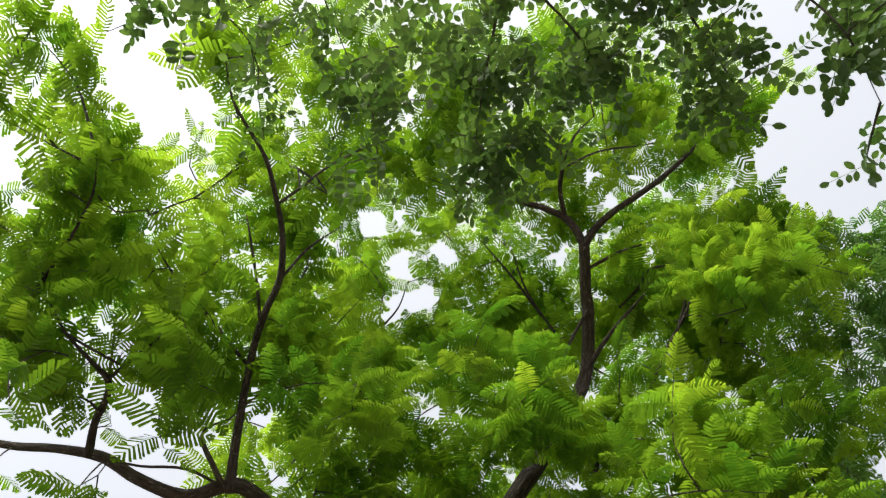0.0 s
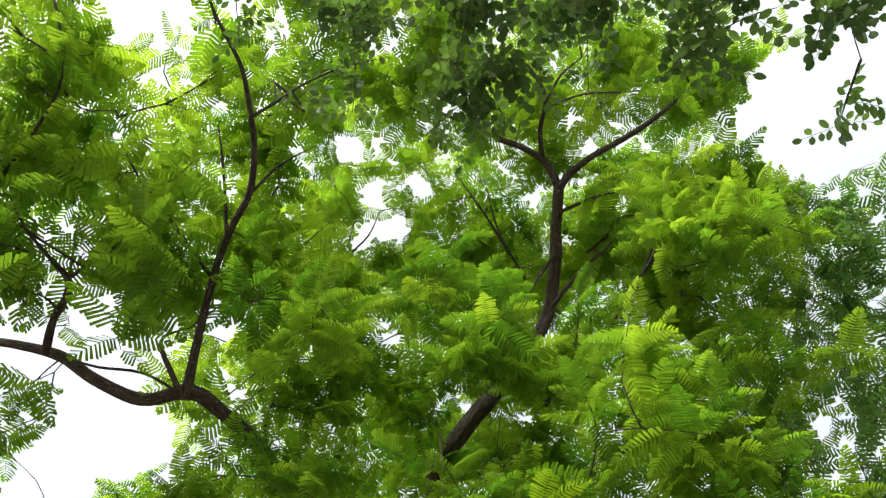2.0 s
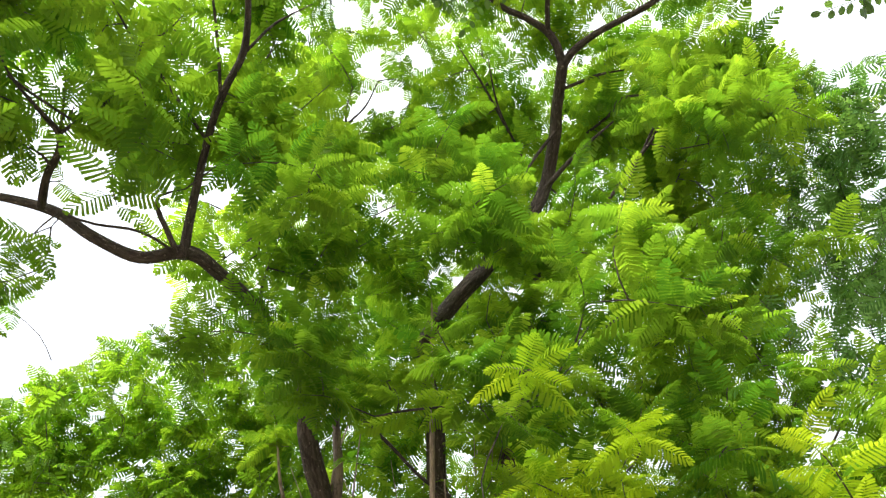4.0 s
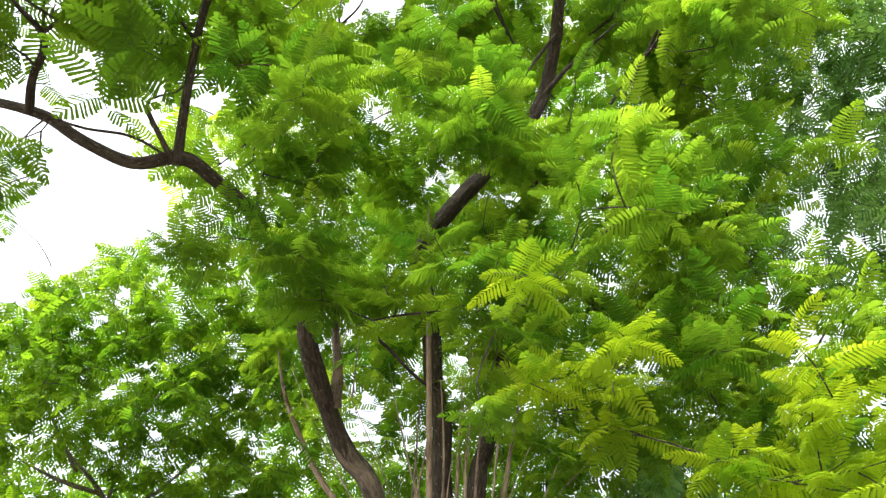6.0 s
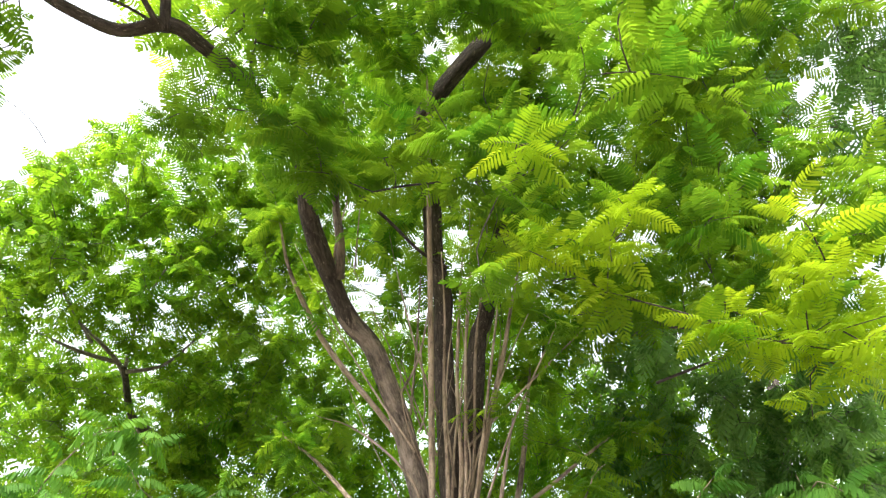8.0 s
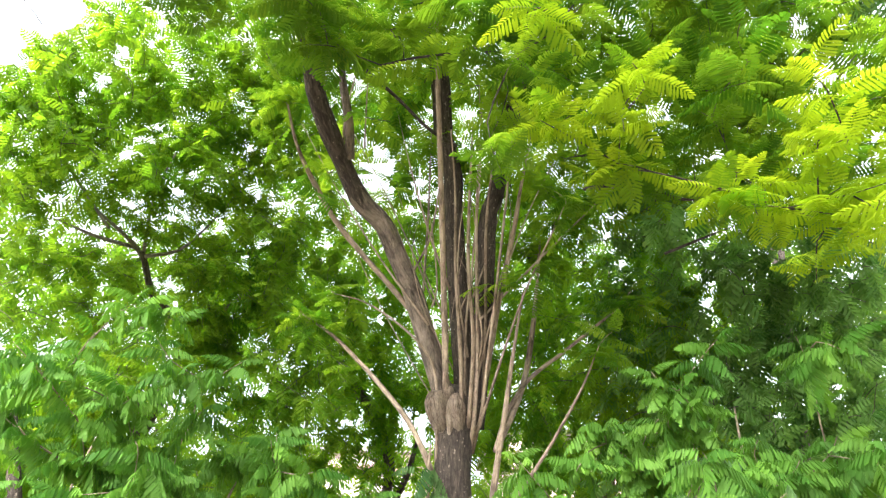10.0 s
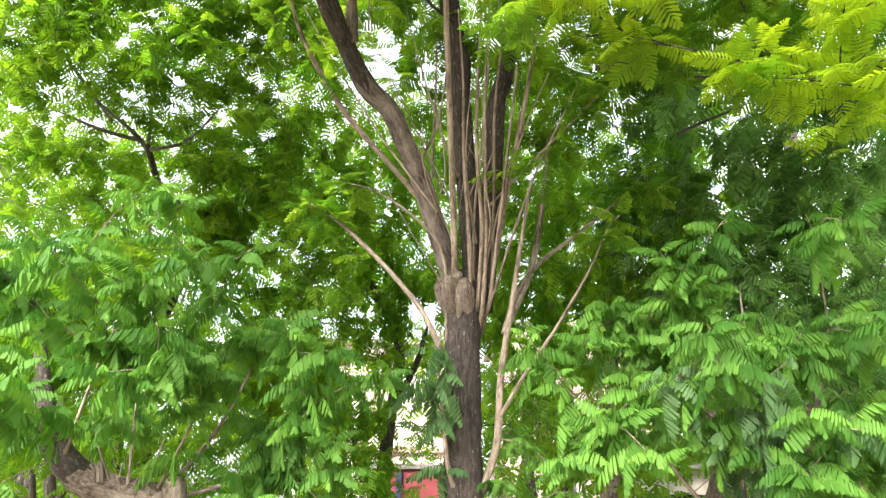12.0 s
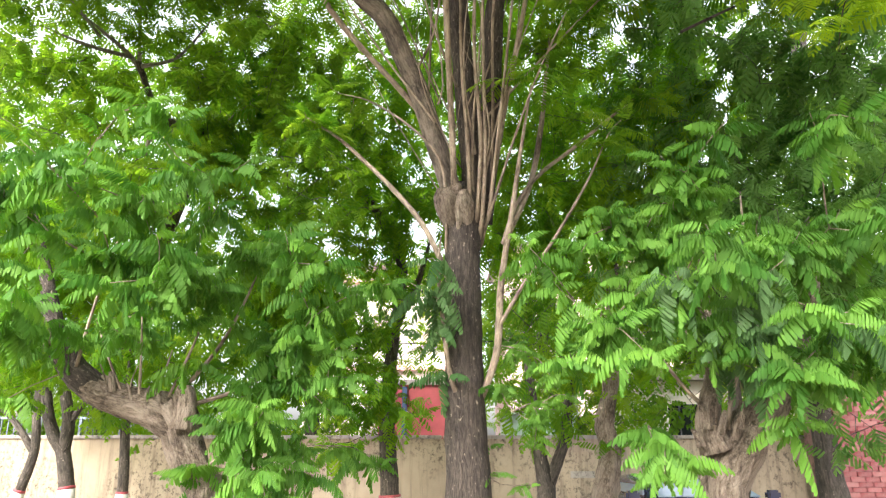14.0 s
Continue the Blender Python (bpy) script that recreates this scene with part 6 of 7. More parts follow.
TREE_D_SPRAYS_B = [(-0.1, 9.5, 5.8, 14), (0.5, 8.7, 5.3, 11), (1.6, 9.6, 5.6, 13), (-2.7, 8.6, 4.5, 13), (-2.2, 9.0, 4.4, 14), (-1.2, 10.4, 5.3, 17), (-0.2, 9.9, 5.1, 10), (0.6, 8.9, 4.8, 4), (1.5, 9.6, 4.5, 8), (-2.7, 8.7, 3.7, 11), (-1.8, 9.5, 3.8, 13), (-1.2, 10.1, 3.8, 10), (-0.3, 10.8, 4.4, 2), (1.6, 9.7, 3.8, 2)]
crown(TREE_D, TREE_D_WOOD, TREE_D_SPRAYS_A + TREE_D_SPRAYS_B, SPARSE, LEAF_BACK, BARK_DARK, 23, lift=(-0.9, 0.5), leaves=3, share=2.3, twig=0.8, reach=0.65, size=1.0)
TREE_E_SPRAYS_A = [(0.9, 7.8, 5.6, 10), (2.0, 9.2, 6.4, 15), (2.6, 7.8, 5.9, 11), (2.8, 7.3, 5.7, 12), (1.0, 7.8, 5.3, 10), (2.0, 8.7, 5.7, 13), (2.6, 9.4, 5.8, 15), (3.3, 8.5, 5.1, 13), (1.2, 9.1, 4.8, 12), (2.0, 9.6, 5.1, 11), (2.7, 8.3, 4.5, 11), (3.1, 7.8, 4.5, 10), (1.0, 10.1, 4.1, 15), (1.9, 9.1, 4.1, 10), (2.7, 8.6, 3.9, 9), (3.6, 9.6, 4.1, 12), (1.1, 8.6, 3.0, 8), (1.8, 9.3, 3.2, 12), (2.7, 9.5, 3.2, 11), (3.0, 8.2, 3.0, 6), (1.2, 8.7, 2.3, 10), (1.8, 9.6, 2.3, 13), (2.3, 8.9, 2.1, 9), (3.7, 9.7, 2.2, 3)]
crown(TREE_E, TREE_E_WOOD, TREE_E_SPRAYS_A, SPARSE, LEAF_BACK, BARK_DARK, 24, lift=(-0.9, 0.5), leaves=3, share=1.6, twig=0.8, reach=0.6, size=0.95)
TREE_F_SPRAYS_A = [(1.5, 6.7, 6.2, 13), (2.5, 6.9, 6.2, 14), (3.3, 7.4, 7.0, 18), (1.7, 8.2, 6.1, 17), (2.4, 7.0, 5.8, 11), (3.1, 6.9, 5.3, 11), (1.7, 7.3, 4.9, 10), (2.3, 7.4, 4.9, 9), (2.8, 6.9, 4.8, 8), (1.8, 8.4, 4.7, 10), (2.6, 8.4, 4.6, 11), (3.4, 8.2, 4.4, 11), (1.7, 8.9, 3.6, 11), (2.8, 8.4, 3.7, 8), (2.8, 7.2, 3.5, 8)]
crown(TREE_F, TREE_F_WOOD, TREE_F_SPRAYS_A, SPARSE, LEAF_BACK, BARK_DARK, 25, lift=(-0.9, 0.5), leaves=3, share=1.6, twig=0.8, reach=0.6, size=0.85)
TREE_G_SPRAYS_A = [(2.1, 5.7, 6.0, 10), (2.5, 5.2, 5.6, 9), (3.4, 5.5, 5.6, 10), (3.6, 5.3, 5.6, 10), (4.0, 5.3, 5.5, 10), (2.5, 7.0, 5.9, 15), (3.0, 6.4, 5.5, 13), (3.5, 6.3, 5.3, 13), (3.7, 5.7, 5.3, 12), (5.0, 6.4, 5.5, 16), (2.7, 7.1, 5.1, 14), (3.2, 6.5, 4.8, 13), (3.4, 6.3, 4.9, 12), (4.3, 6.8, 5.0, 15), (4.3, 5.9, 4.7, 13), (2.4, 7.1, 4.8, 12), (3.2, 7.3, 4.5, 12), (3.5, 6.6, 4.3, 11), (4.4, 6.8, 4.5, 15), (4.3, 5.8, 4.1, 12), (2.3, 6.5, 3.6, 8), (3.0, 6.5, 3.6, 8), (3.1, 6.1, 3.6, 8), (4.0, 6.3, 3.7, 12)]
TREE_G_SPRAYS_B = [(4.6, 6.7, 3.8, 14), (2.7, 7.9, 3.3, 7), (3.1, 7.1, 3.3, 8), (3.9, 7.6, 3.2, 9), (4.2, 7.1, 3.4, 14), (4.0, 6.0, 3.0, 11), (4.1, 2.0, 9.3, 2), (3.8, 1.5, 8.0, 3), (4.5, 1.7, 8.7, 4), (3.8, 2.2, 8.4, 4), (4.5, 2.4, 8.6, 5), (4.2, 1.9, 7.4, 4), (3.8, 3.0, 8.9, 4), (4.3, 2.8, 8.8, 6), (4.9, 2.9, 8.9, 7), (5.0, 2.7, 8.6, 7), (3.9, 3.6, 8.9, 4), (3.9, 3.0, 7.6, 4), (4.9, 3.5, 8.5, 7), (5.1, 3.2, 8.1, 7)]
TREE_G_SPRAYS_C = [(3.7, 3.7, 8.0, 3), (4.2, 3.8, 7.9, 5), (4.8, 3.6, 8.0, 6), (4.7, 3.2, 7.4, 6), (3.3, 3.8, 7.2, 3), (3.8, 3.5, 7.0, 4), (4.1, 3.5, 6.9, 5), (4.9, 3.8, 7.0, 6), (4.0, 1.5, 9.2, 2), (4.2, 1.4, 8.9, 2), (3.8, 2.1, 8.7, 3), (4.3, 2.1, 8.8, 4), (3.8, 2.6, 8.9, 5), (4.2, 2.3, 8.4, 5), (3.3, 6.4, 3.4, 5), (3.9, 6.3, 3.5, 5), (3.9, 5.8, 3.4, 5), (3.0, 5.9, 2.9, 4), (3.4, 5.7, 2.7, 4), (4.2, 6.1, 2.9, 6)]
TREE_G_SPRAYS_D = [(4.1, 2.4, 8.7, 3), (4.2, 2.8, 8.1, 3), (4.0, 2.1, 9.5, 2), (4.4, 2.0, 9.0, 2), (4.0, 3.1, 7.8, 3), (3.9, 3.2, 8.3, 3), (4.4, 2.3, 8.4, 3), (3.9, 2.8, 9.0, 2), (4.2, 3.2, 7.3, 3), (3.9, 3.6, 7.6, 2), (3.5, 6.8, 2.5, 3), (3.5, 5.8, 2.5, 3), (4.0, 6.0, 2.5, 4), (3.7, 6.6, 2.1, 2), (4.0, 6.4, 2.0, 3)]
crown(TREE_G, TREE_G_WOOD, TREE_G_SPRAYS_A + TREE_G_SPRAYS_B + TREE_G_SPRAYS_C + TREE_G_SPRAYS_D, SPARSE, LEAF_DEEP, BARK_DARK, 26, lift=(-0.9, 0.5), gaps=SKY_GAPS, leaves=3, share=2.0, twig=0.8, reach=0.6, size=0.9)
TREE_B_SPRAYS_A = [(-6.1, 8.4, 4.6, 23), (-5.5, 9.2, 4.8, 30), (-4.9, 8.8, 4.7, 26), (-4.1, 9.0, 4.9, 17), (-6.1, 8.8, 4.0, 28), (-5.1, 8.5, 4.1, 25), (-4.7, 8.6, 4.1, 20), (-4.1, 9.6, 4.3, 18), (-5.7, 8.3, 3.1, 20), (-5.2, 8.6, 3.1, 17), (-4.7, 9.1, 3.2, 17), (-4.8, 10.4, 3.8, 16), (-6.4, 9.2, 2.7, 15), (-5.8, 9.6, 2.8, 10), (-4.8, 10.0, 2.4, 10), (-4.4, 10.3, 2.6, 10)]
crown(TREE_B, TREE_B_WOOD, TREE_B_SPRAYS_A, SPARSE, LEAF_BACK, BARK_DARK, 27, lift=(-0.9, 0.5), leaves=3, share=2.0, twig=0.8, reach=0.65, size=0.85)
WOODS, WOODS_WOOD = grow("far_trees", [
    ("trunk", BARK_DARK, [(-10.5, 16.4, -0.10, 0.220), (-10.4, 16.5, 2.00, 0.170), (-10.7, 16.3, 4.50, 0.100), (-10.3, 16.4, 7.50, 0.020)]),
    ("trunk", BARK_DARK, [(-6.8, 16.4, -0.10, 0.220), (-6.7, 16.5, 2.00, 0.170), (-7.0, 16.3, 4.50, 0.100), (-6.6, 16.4, 7.50, 0.020)]),
    ("trunk", BARK_DARK, [(-3.2, 16.4, -0.10, 0.220), (-3.1, 16.5, 2.00, 0.170), (-3.4, 16.3, 4.50, 0.100), (-3.0, 16.4, 7.50, 0.020)]),
    ("trunk", BARK_DARK, [(2.6, 16.4, -0.10, 0.220), (2.7, 16.5, 2.00, 0.170), (2.4, 16.3, 4.50, 0.100), (2.8, 16.4, 7.50, 0.020)]),
    ("trunk", BARK_DARK, [(6.2, 16.4, -0.10, 0.220), (6.3, 16.5, 2.00, 0.170), (6.0, 16.3, 4.50, 0.100), (6.4, 16.4, 7.50, 0.020)]),
    ("trunk", BARK_DARK, [(10.0, 16.4, -0.10, 0.220), (10.1, 16.5, 2.00, 0.170), (9.8, 16.3, 4.50, 0.100), (10.2, 16.4, 7.50, 0.020)]),
], "dense row of green trees behind the boundary wall", "tree row")
WOODS_SPRAYS_A = [(-8.7, 11.0, 8.7, 11), (-7.6, 11.3, 8.4, 10), (-6.8, 12.3, 9.4, 12), (-5.0, 11.7, 8.9, 10), (-4.3, 13.2, 9.4, 11), (-3.2, 11.5, 9.2, 11), (-2.0, 13.5, 10.1, 15), (-0.6, 13.0, 9.6, 13), (0.2, 14.5, 10.7, 17), (1.9, 12.3, 9.5, 12), (2.7, 11.2, 8.8, 10), (4.4, 11.7, 8.7, 12), (5.1, 11.0, 8.7, 11), (5.7, 10.4, 7.9, 10), (7.0, 10.4, 8.3, 11), (7.9, 10.1, 8.1, 12), (-7.6, 10.6, 7.3, 11), (-7.7, 11.7, 7.7, 13), (-6.4, 11.4, 7.5, 12), (-6.3, 14.1, 8.8, 16), (-5.0, 13.3, 8.6, 14), (-3.1, 13.9, 9.1, 18), (-1.8, 11.9, 7.7, 12), (-0.8, 13.5, 8.7, 16)]
WOODS_SPRAYS_B = [(0.5, 15.0, 8.9, 19), (2.3, 13.8, 8.9, 17), (3.0, 12.0, 8.1, 13), (3.9, 11.7, 7.6, 11), (5.0, 11.4, 7.8, 11), (7.5, 13.7, 8.5, 16), (7.9, 12.3, 7.7, 14), (7.4, 10.6, 6.9, 11), (-9.4, 13.3, 6.7, 16), (-7.6, 12.6, 6.9, 14), (-7.8, 14.7, 7.5, 18), (-6.0, 13.2, 7.1, 13), (-4.6, 13.7, 7.4, 14), (-2.7, 12.3, 6.8, 13), (-2.3, 16.1, 8.1, 21), (-0.5, 15.3, 7.8, 18), (0.5, 16.5, 7.9, 18), (1.7, 13.1, 6.7, 14), (3.4, 16.1, 8.0, 21), (4.3, 13.0, 6.8, 12), (5.5, 12.2, 6.9, 12), (7.6, 14.3, 7.1, 17), (7.5, 11.8, 6.6, 12), (8.6, 12.1, 6.5, 14)]
WOODS_SPRAYS_C = [(-8.0, 11.7, 5.4, 12), (-8.5, 13.4, 6.1, 15), (-6.0, 11.6, 5.4, 10), (-6.4, 15.4, 5.9, 17), (-4.2, 13.5, 5.5, 12), (-4.2, 16.4, 6.7, 21), (-2.3, 15.5, 6.0, 15), (-0.5, 14.1, 6.2, 12), (0.3, 13.2, 5.7, 11), (2.1, 13.6, 6.0, 14), (2.7, 13.5, 5.5, 14), (4.3, 14.3, 5.8, 16), (4.8, 12.0, 5.1, 12), (7.4, 14.2, 5.8, 15), (7.8, 13.3, 5.7, 14), (8.6, 12.9, 5.3, 14), (-9.9, 14.1, 4.6, 17), (-6.9, 12.2, 4.1, 11), (-6.8, 13.8, 4.6, 14), (-5.5, 14.1, 4.4, 13), (-4.0, 13.7, 4.3, 12), (-2.7, 13.0, 4.7, 10), (-2.0, 15.9, 5.1, 3), (-1.1, 15.0, 5.2, 3)]
WOODS_SPRAYS_D = [(0.4, 15.1, 4.8, 13), (1.8, 13.6, 4.2, 13), (3.6, 15.3, 4.8, 17), (4.9, 16.3, 4.8, 20), (6.7, 15.8, 4.9, 21), (7.2, 14.0, 4.6, 14), (8.9, 14.4, 5.1, 17), (8.5, 12.8, 4.2, 14), (-9.5, 13.8, 3.6, 16), (-7.8, 14.3, 3.1, 15), (-7.8, 15.8, 3.3, 18), (-5.0, 13.1, 3.0, 11), (-4.9, 16.4, 3.4, 17), (-2.8, 13.4, 3.3, 11), (-2.2, 14.6, 3.0, 2), (0.4, 17.2, 3.6, 3), (1.5, 13.9, 3.7, 11), (2.9, 13.2, 3.3, 12), (4.0, 13.4, 3.1, 13), (6.2, 15.8, 3.9, 20), (7.0, 14.5, 3.3, 12), (8.3, 14.2, 3.6, 15), (8.8, 13.3, 3.4, 15), (-8.7, 13.2, 2.3, 11)]
WOODS_SPRAYS_E = [(-7.8, 13.7, 1.8, 11), (-5.8, 12.1, 2.2, 8), (-5.2, 13.2, 1.9, 9), (-4.5, 14.6, 2.1, 10), (-3.4, 15.7, 2.3, 12), (-2.1, 16.9, 2.3, 7), (-0.8, 14.7, 2.0, 2), (0.3, 13.9, 2.2, 2), (2.0, 13.7, 1.8, 6), (3.4, 14.6, 2.5, 13), (3.8, 13.2, 2.4, 11), (6.6, 16.2, 2.6, 17), (5.6, 12.3, 2.0, 10), (8.2, 14.3, 2.5, 12), (7.9, 12.8, 2.0, 10), (-10.1, 14.4, 5.5, 13), (-9.0, 14.7, 5.0, 12), (-8.8, 15.9, 6.0, 16), (-8.4, 17.5, 5.6, 18), (-5.8, 16.3, 5.6, 15), (-5.1, 16.2, 5.8, 14), (-4.2, 18.5, 6.2, 15), (-2.1, 17.9, 6.0, 2), (-0.8, 18.7, 6.2, 2)]
WOODS_SPRAYS_F = [(0.7, 17.4, 5.8, 11), (2.9, 19.3, 6.8, 14), (4.0, 18.1, 6.3, 15), (5.4, 16.4, 5.3, 12), (7.1, 17.6, 5.8, 15), (7.3, 16.0, 5.8, 15), (8.8, 15.4, 5.8, 15), (9.6, 14.3, 5.4, 14), (10.5, 14.0, 5.1, 15), (-9.9, 14.3, 3.7, 14), (-9.3, 15.3, 4.3, 15), (-8.9, 16.0, 4.1, 16), (-7.9, 17.4, 4.9, 17), (-6.0, 17.2, 4.4, 16), (-4.9, 18.3, 4.6, 17), (-3.7, 17.2, 4.6, 15), (-2.1, 19.5, 4.8, 3), (-0.5, 17.7, 4.9, 2), (0.6, 17.7, 4.1, 11), (2.3, 18.8, 4.8, 12), (3.4, 17.6, 4.5, 13), (5.5, 16.9, 4.6, 13), (6.9, 18.2, 4.8, 18), (8.3, 17.5, 4.4, 18)]
WOODS_SPRAYS_G = [(8.5, 15.4, 4.1, 15), (9.4, 15.5, 3.9, 15), (10.4, 14.1, 4.1, 15), (-10.4, 15.2, 3.0, 16), (-9.0, 15.3, 2.7, 15), (-7.9, 16.0, 2.6, 15), (-7.4, 16.6, 2.9, 15), (-6.0, 17.5, 3.2, 16), (-5.0, 17.5, 3.2, 15), (-3.6, 17.3, 2.7, 15), (-2.4, 18.6, 3.3, 2), (1.1, 19.6, 3.6, 8), (2.4, 17.8, 3.0, 11), (3.5, 18.2, 2.9, 14), (5.5, 18.4, 2.8, 15), (6.0, 16.7, 2.7, 15), (8.2, 18.5, 2.9, 19), (8.2, 15.7, 3.2, 15), (10.0, 16.0, 3.2, 17), (11.0, 15.7, 2.6, 17), (-11.4, 16.7, 1.4, 19), (-9.7, 16.2, 1.9, 16), (-8.4, 16.4, 1.8, 16), (-7.6, 17.8, 1.3, 17)]
WOODS_SPRAYS_H = [(-6.6, 19.1, 1.4, 19), (-4.8, 17.7, 1.5, 16), (-3.3, 18.9, 1.5, 17), (-2.2, 20.3, 1.7, 6), (-0.4, 19.7, 1.9, 3), (1.3, 20.4, 1.8, 8), (2.4, 19.3, 1.7, 18), (3.4, 18.4, 1.7, 16), (5.6, 18.3, 1.8, 17), (6.2, 17.0, 2.1, 15), (7.9, 17.0, 2.0, 16), (9.5, 18.1, 2.1, 19), (9.9, 16.2, 1.4, 17), (10.7, 15.2, 1.8, 16)]
crown(WOODS, WOODS_WOOD, WOODS_SPRAYS_A + WOODS_SPRAYS_B + WOODS_SPRAYS_C + WOODS_SPRAYS_D + WOODS_SPRAYS_E + WOODS_SPRAYS_F + WOODS_SPRAYS_G + WOODS_SPRAYS_H, FAR_LEAF, LEAF_TALL, BARK_DARK, 41, leaves=3, reach=1.0, size=1.15, share=2.3, twig=0.7, lift=(-0.9, 0.4), gaps=SKY_GAPS)
OVER, OVER_WOOD = rooted("overhanging_tree", 1.30, -2.60, "tree with small oval dark green leaflets hanging over from above", "tree", "")
OVER_WOOD.append(wood(OVER, "trunk", [(1.30, -2.60, -0.10, 0.200), (1.25, -2.60, 1.50, 0.160), (1.10, -2.40, 3.20, 0.120), (0.90, -2.00, 4.60, 0.048)], BARK))
OVER_WOOD.append(wood(OVER, "limb", [(0.90, -2.00, 4.60, 0.042), (0.61, -1.78, 6.06, 0.030), (0.48, -1.36, 6.09, 0.021), (0.27, -0.85, 6.10, 0.013), (0.11, -0.31, 6.13, 0.007), (0.01, 0.11, 6.10, 0.003)], BARK))
OVER_WOOD.append(wood(OVER, "limb", [(0.48, -1.36, 6.09, 0.018), (-0.15, -1.16, 6.17, 0.012), (-0.83, -0.89, 6.13, 0.007), (-1.34, -0.72, 6.01, 0.003)], BARK))
OVER_WOOD.append(wood(OVER, "limb", [(0.48, -1.36, 6.09, 0.015), (0.96, -0.88, 5.99, 0.011), (1.22, -0.45, 5.84, 0.007), (1.41, -0.11, 5.76, 0.003)], BARK))
OVER_WOOD.append(wood(OVER, "limb", [(0.96, -0.88, 5.99, 0.009), (1.39, -0.68, 5.55, 0.007), (1.69, -0.38, 5.31, 0.005), (1.85, -0.02, 5.20, 0.002)], BARK))
OVER_WOOD.append(wood(OVER, "limb", [(0.27, -0.85, 6.10, 0.009), (0.63, -0.45, 6.08, 0.007), (0.87, 0.01, 6.02, 0.003)], BARK))
OVER_WOOD.append(wood(OVER, "limb", [(-0.83, -0.89, 6.13, 0.006), (-0.73, -0.57, 6.07, 0.004), (-0.64, -0.24, 6.09, 0.002)], BARK))
OVER_WOOD.append(wood(OVER, "limb", [(-1.32, -0.82, 6.01, 0.004), (-1.61, -0.79, 5.91, 0.003), (-1.92, -0.68, 5.77, 0.002)], BARK))
OVER_SPRAYS_A = [(-1.7, -1.0, 6.0, 1), (-1.4, -0.9, 6.0, 1), (-1.0, -0.9, 5.9, 1), (-0.6, -0.9, 6.1, 1), (-0.3, -0.8, 6.4, 2), (0.1, -0.8, 6.2, 2), (0.5, -0.9, 6.2, 2), (0.8, -0.7, 5.9, 2), (1.0, -0.7, 5.9, 2), (1.4, -0.7, 6.1, 2), (1.7, -0.7, 5.7, 2), (1.9, -0.6, 5.4, 2), (-1.6, -0.6, 5.6, 1), (-1.5, -0.7, 6.2, 1), (-1.1, -0.5, 6.4, 1), (-0.6, -0.5, 6.0, 1), (-0.4, -0.6, 6.5, 3), (0.1, -0.5, 6.5, 3), (0.3, -0.5, 6.2, 3), (0.8, -0.5, 6.1, 3), (1.2, -0.4, 6.2, 3), (1.4, -0.4, 5.9, 2), (1.7, -0.4, 5.7, 1), (1.9, -0.3, 5.5, 1)]
OVER_SPRAYS_B = [(-1.2, -0.2, 6.3, 1), (-0.8, -0.3, 6.4, 1), (-0.3, -0.3, 5.9, 2), (-0.0, -0.3, 6.2, 3), (0.4, -0.1, 6.3, 3), (0.8, -0.1, 6.2, 3), (1.1, -0.0, 5.7, 2), (1.5, -0.1, 6.0, 1), (2.1, -0.1, 5.8, 1), (-0.9, 0.2, 6.4, 1), (-0.4, 0.1, 6.3, 1), (0.1, 0.2, 6.4, 2), (0.4, 0.2, 5.9, 2), (0.8, 0.3, 6.3, 1), (2.2, 0.4, 5.9, 1), (-0.4, 0.6, 6.1, 1), (0.0, 0.6, 6.1, 1)]
crown(OVER, OVER_WOOD, OVER_SPRAYS_A + OVER_SPRAYS_B, ROUNDED, LEAF_OVER, BARK_DARK, 31, leaves=5, reach=0.24, size=1.0, lift=(-0.9, 0.3), share=1.5, solo=60, near=(0.6, 0.2, 3.5))

# ---- painted feet of the trees along the wall ----
def paint_foot(tree, line, top):
    """A whitewashed foot with a red ring above it, following the trunk."""
    def ring(z, grow_by):
        return tuple(np.interp(z, line[:, 2], line[:, k]) for k in (0, 1)) + (z, np.interp(z, line[:, 2], line[:, 3]) * grow_by)
    v, t, _ = tube([ring(z, 1.17) for z in (0.0, 0.3, 0.6, top - 0.001)], 16, 0.12)
    part("painted_foot", mesh_of("painted_foot", v, t, True), WHITE_BAND, tree, "whitewashed foot")
    v, t, _ = tube([ring(z, 1.19) for z in (top, top + 0.035)], 16, 0.035)
    part("painted_ring", mesh_of("painted_ring", v, t, True), RED_PAINT, tree, "red ring")


for tree, lines, top in ((TREE_A, TREE_A_WOOD, 0.95), (TREE_B, TREE_B_WOOD, 1.0), (TREE_C, TREE_C_WOOD, 0.92), (TREE_D, TREE_D_WOOD, 0.9)):
    paint_foot(tree, lines[0], top)

patch = boxed("repair_patch", (2.17, 2.58, 11.994, 12.01, 1.10, 1.21), COPING, bpy.data.objects["wall_boundary"], "grey cement repair", 0.002)

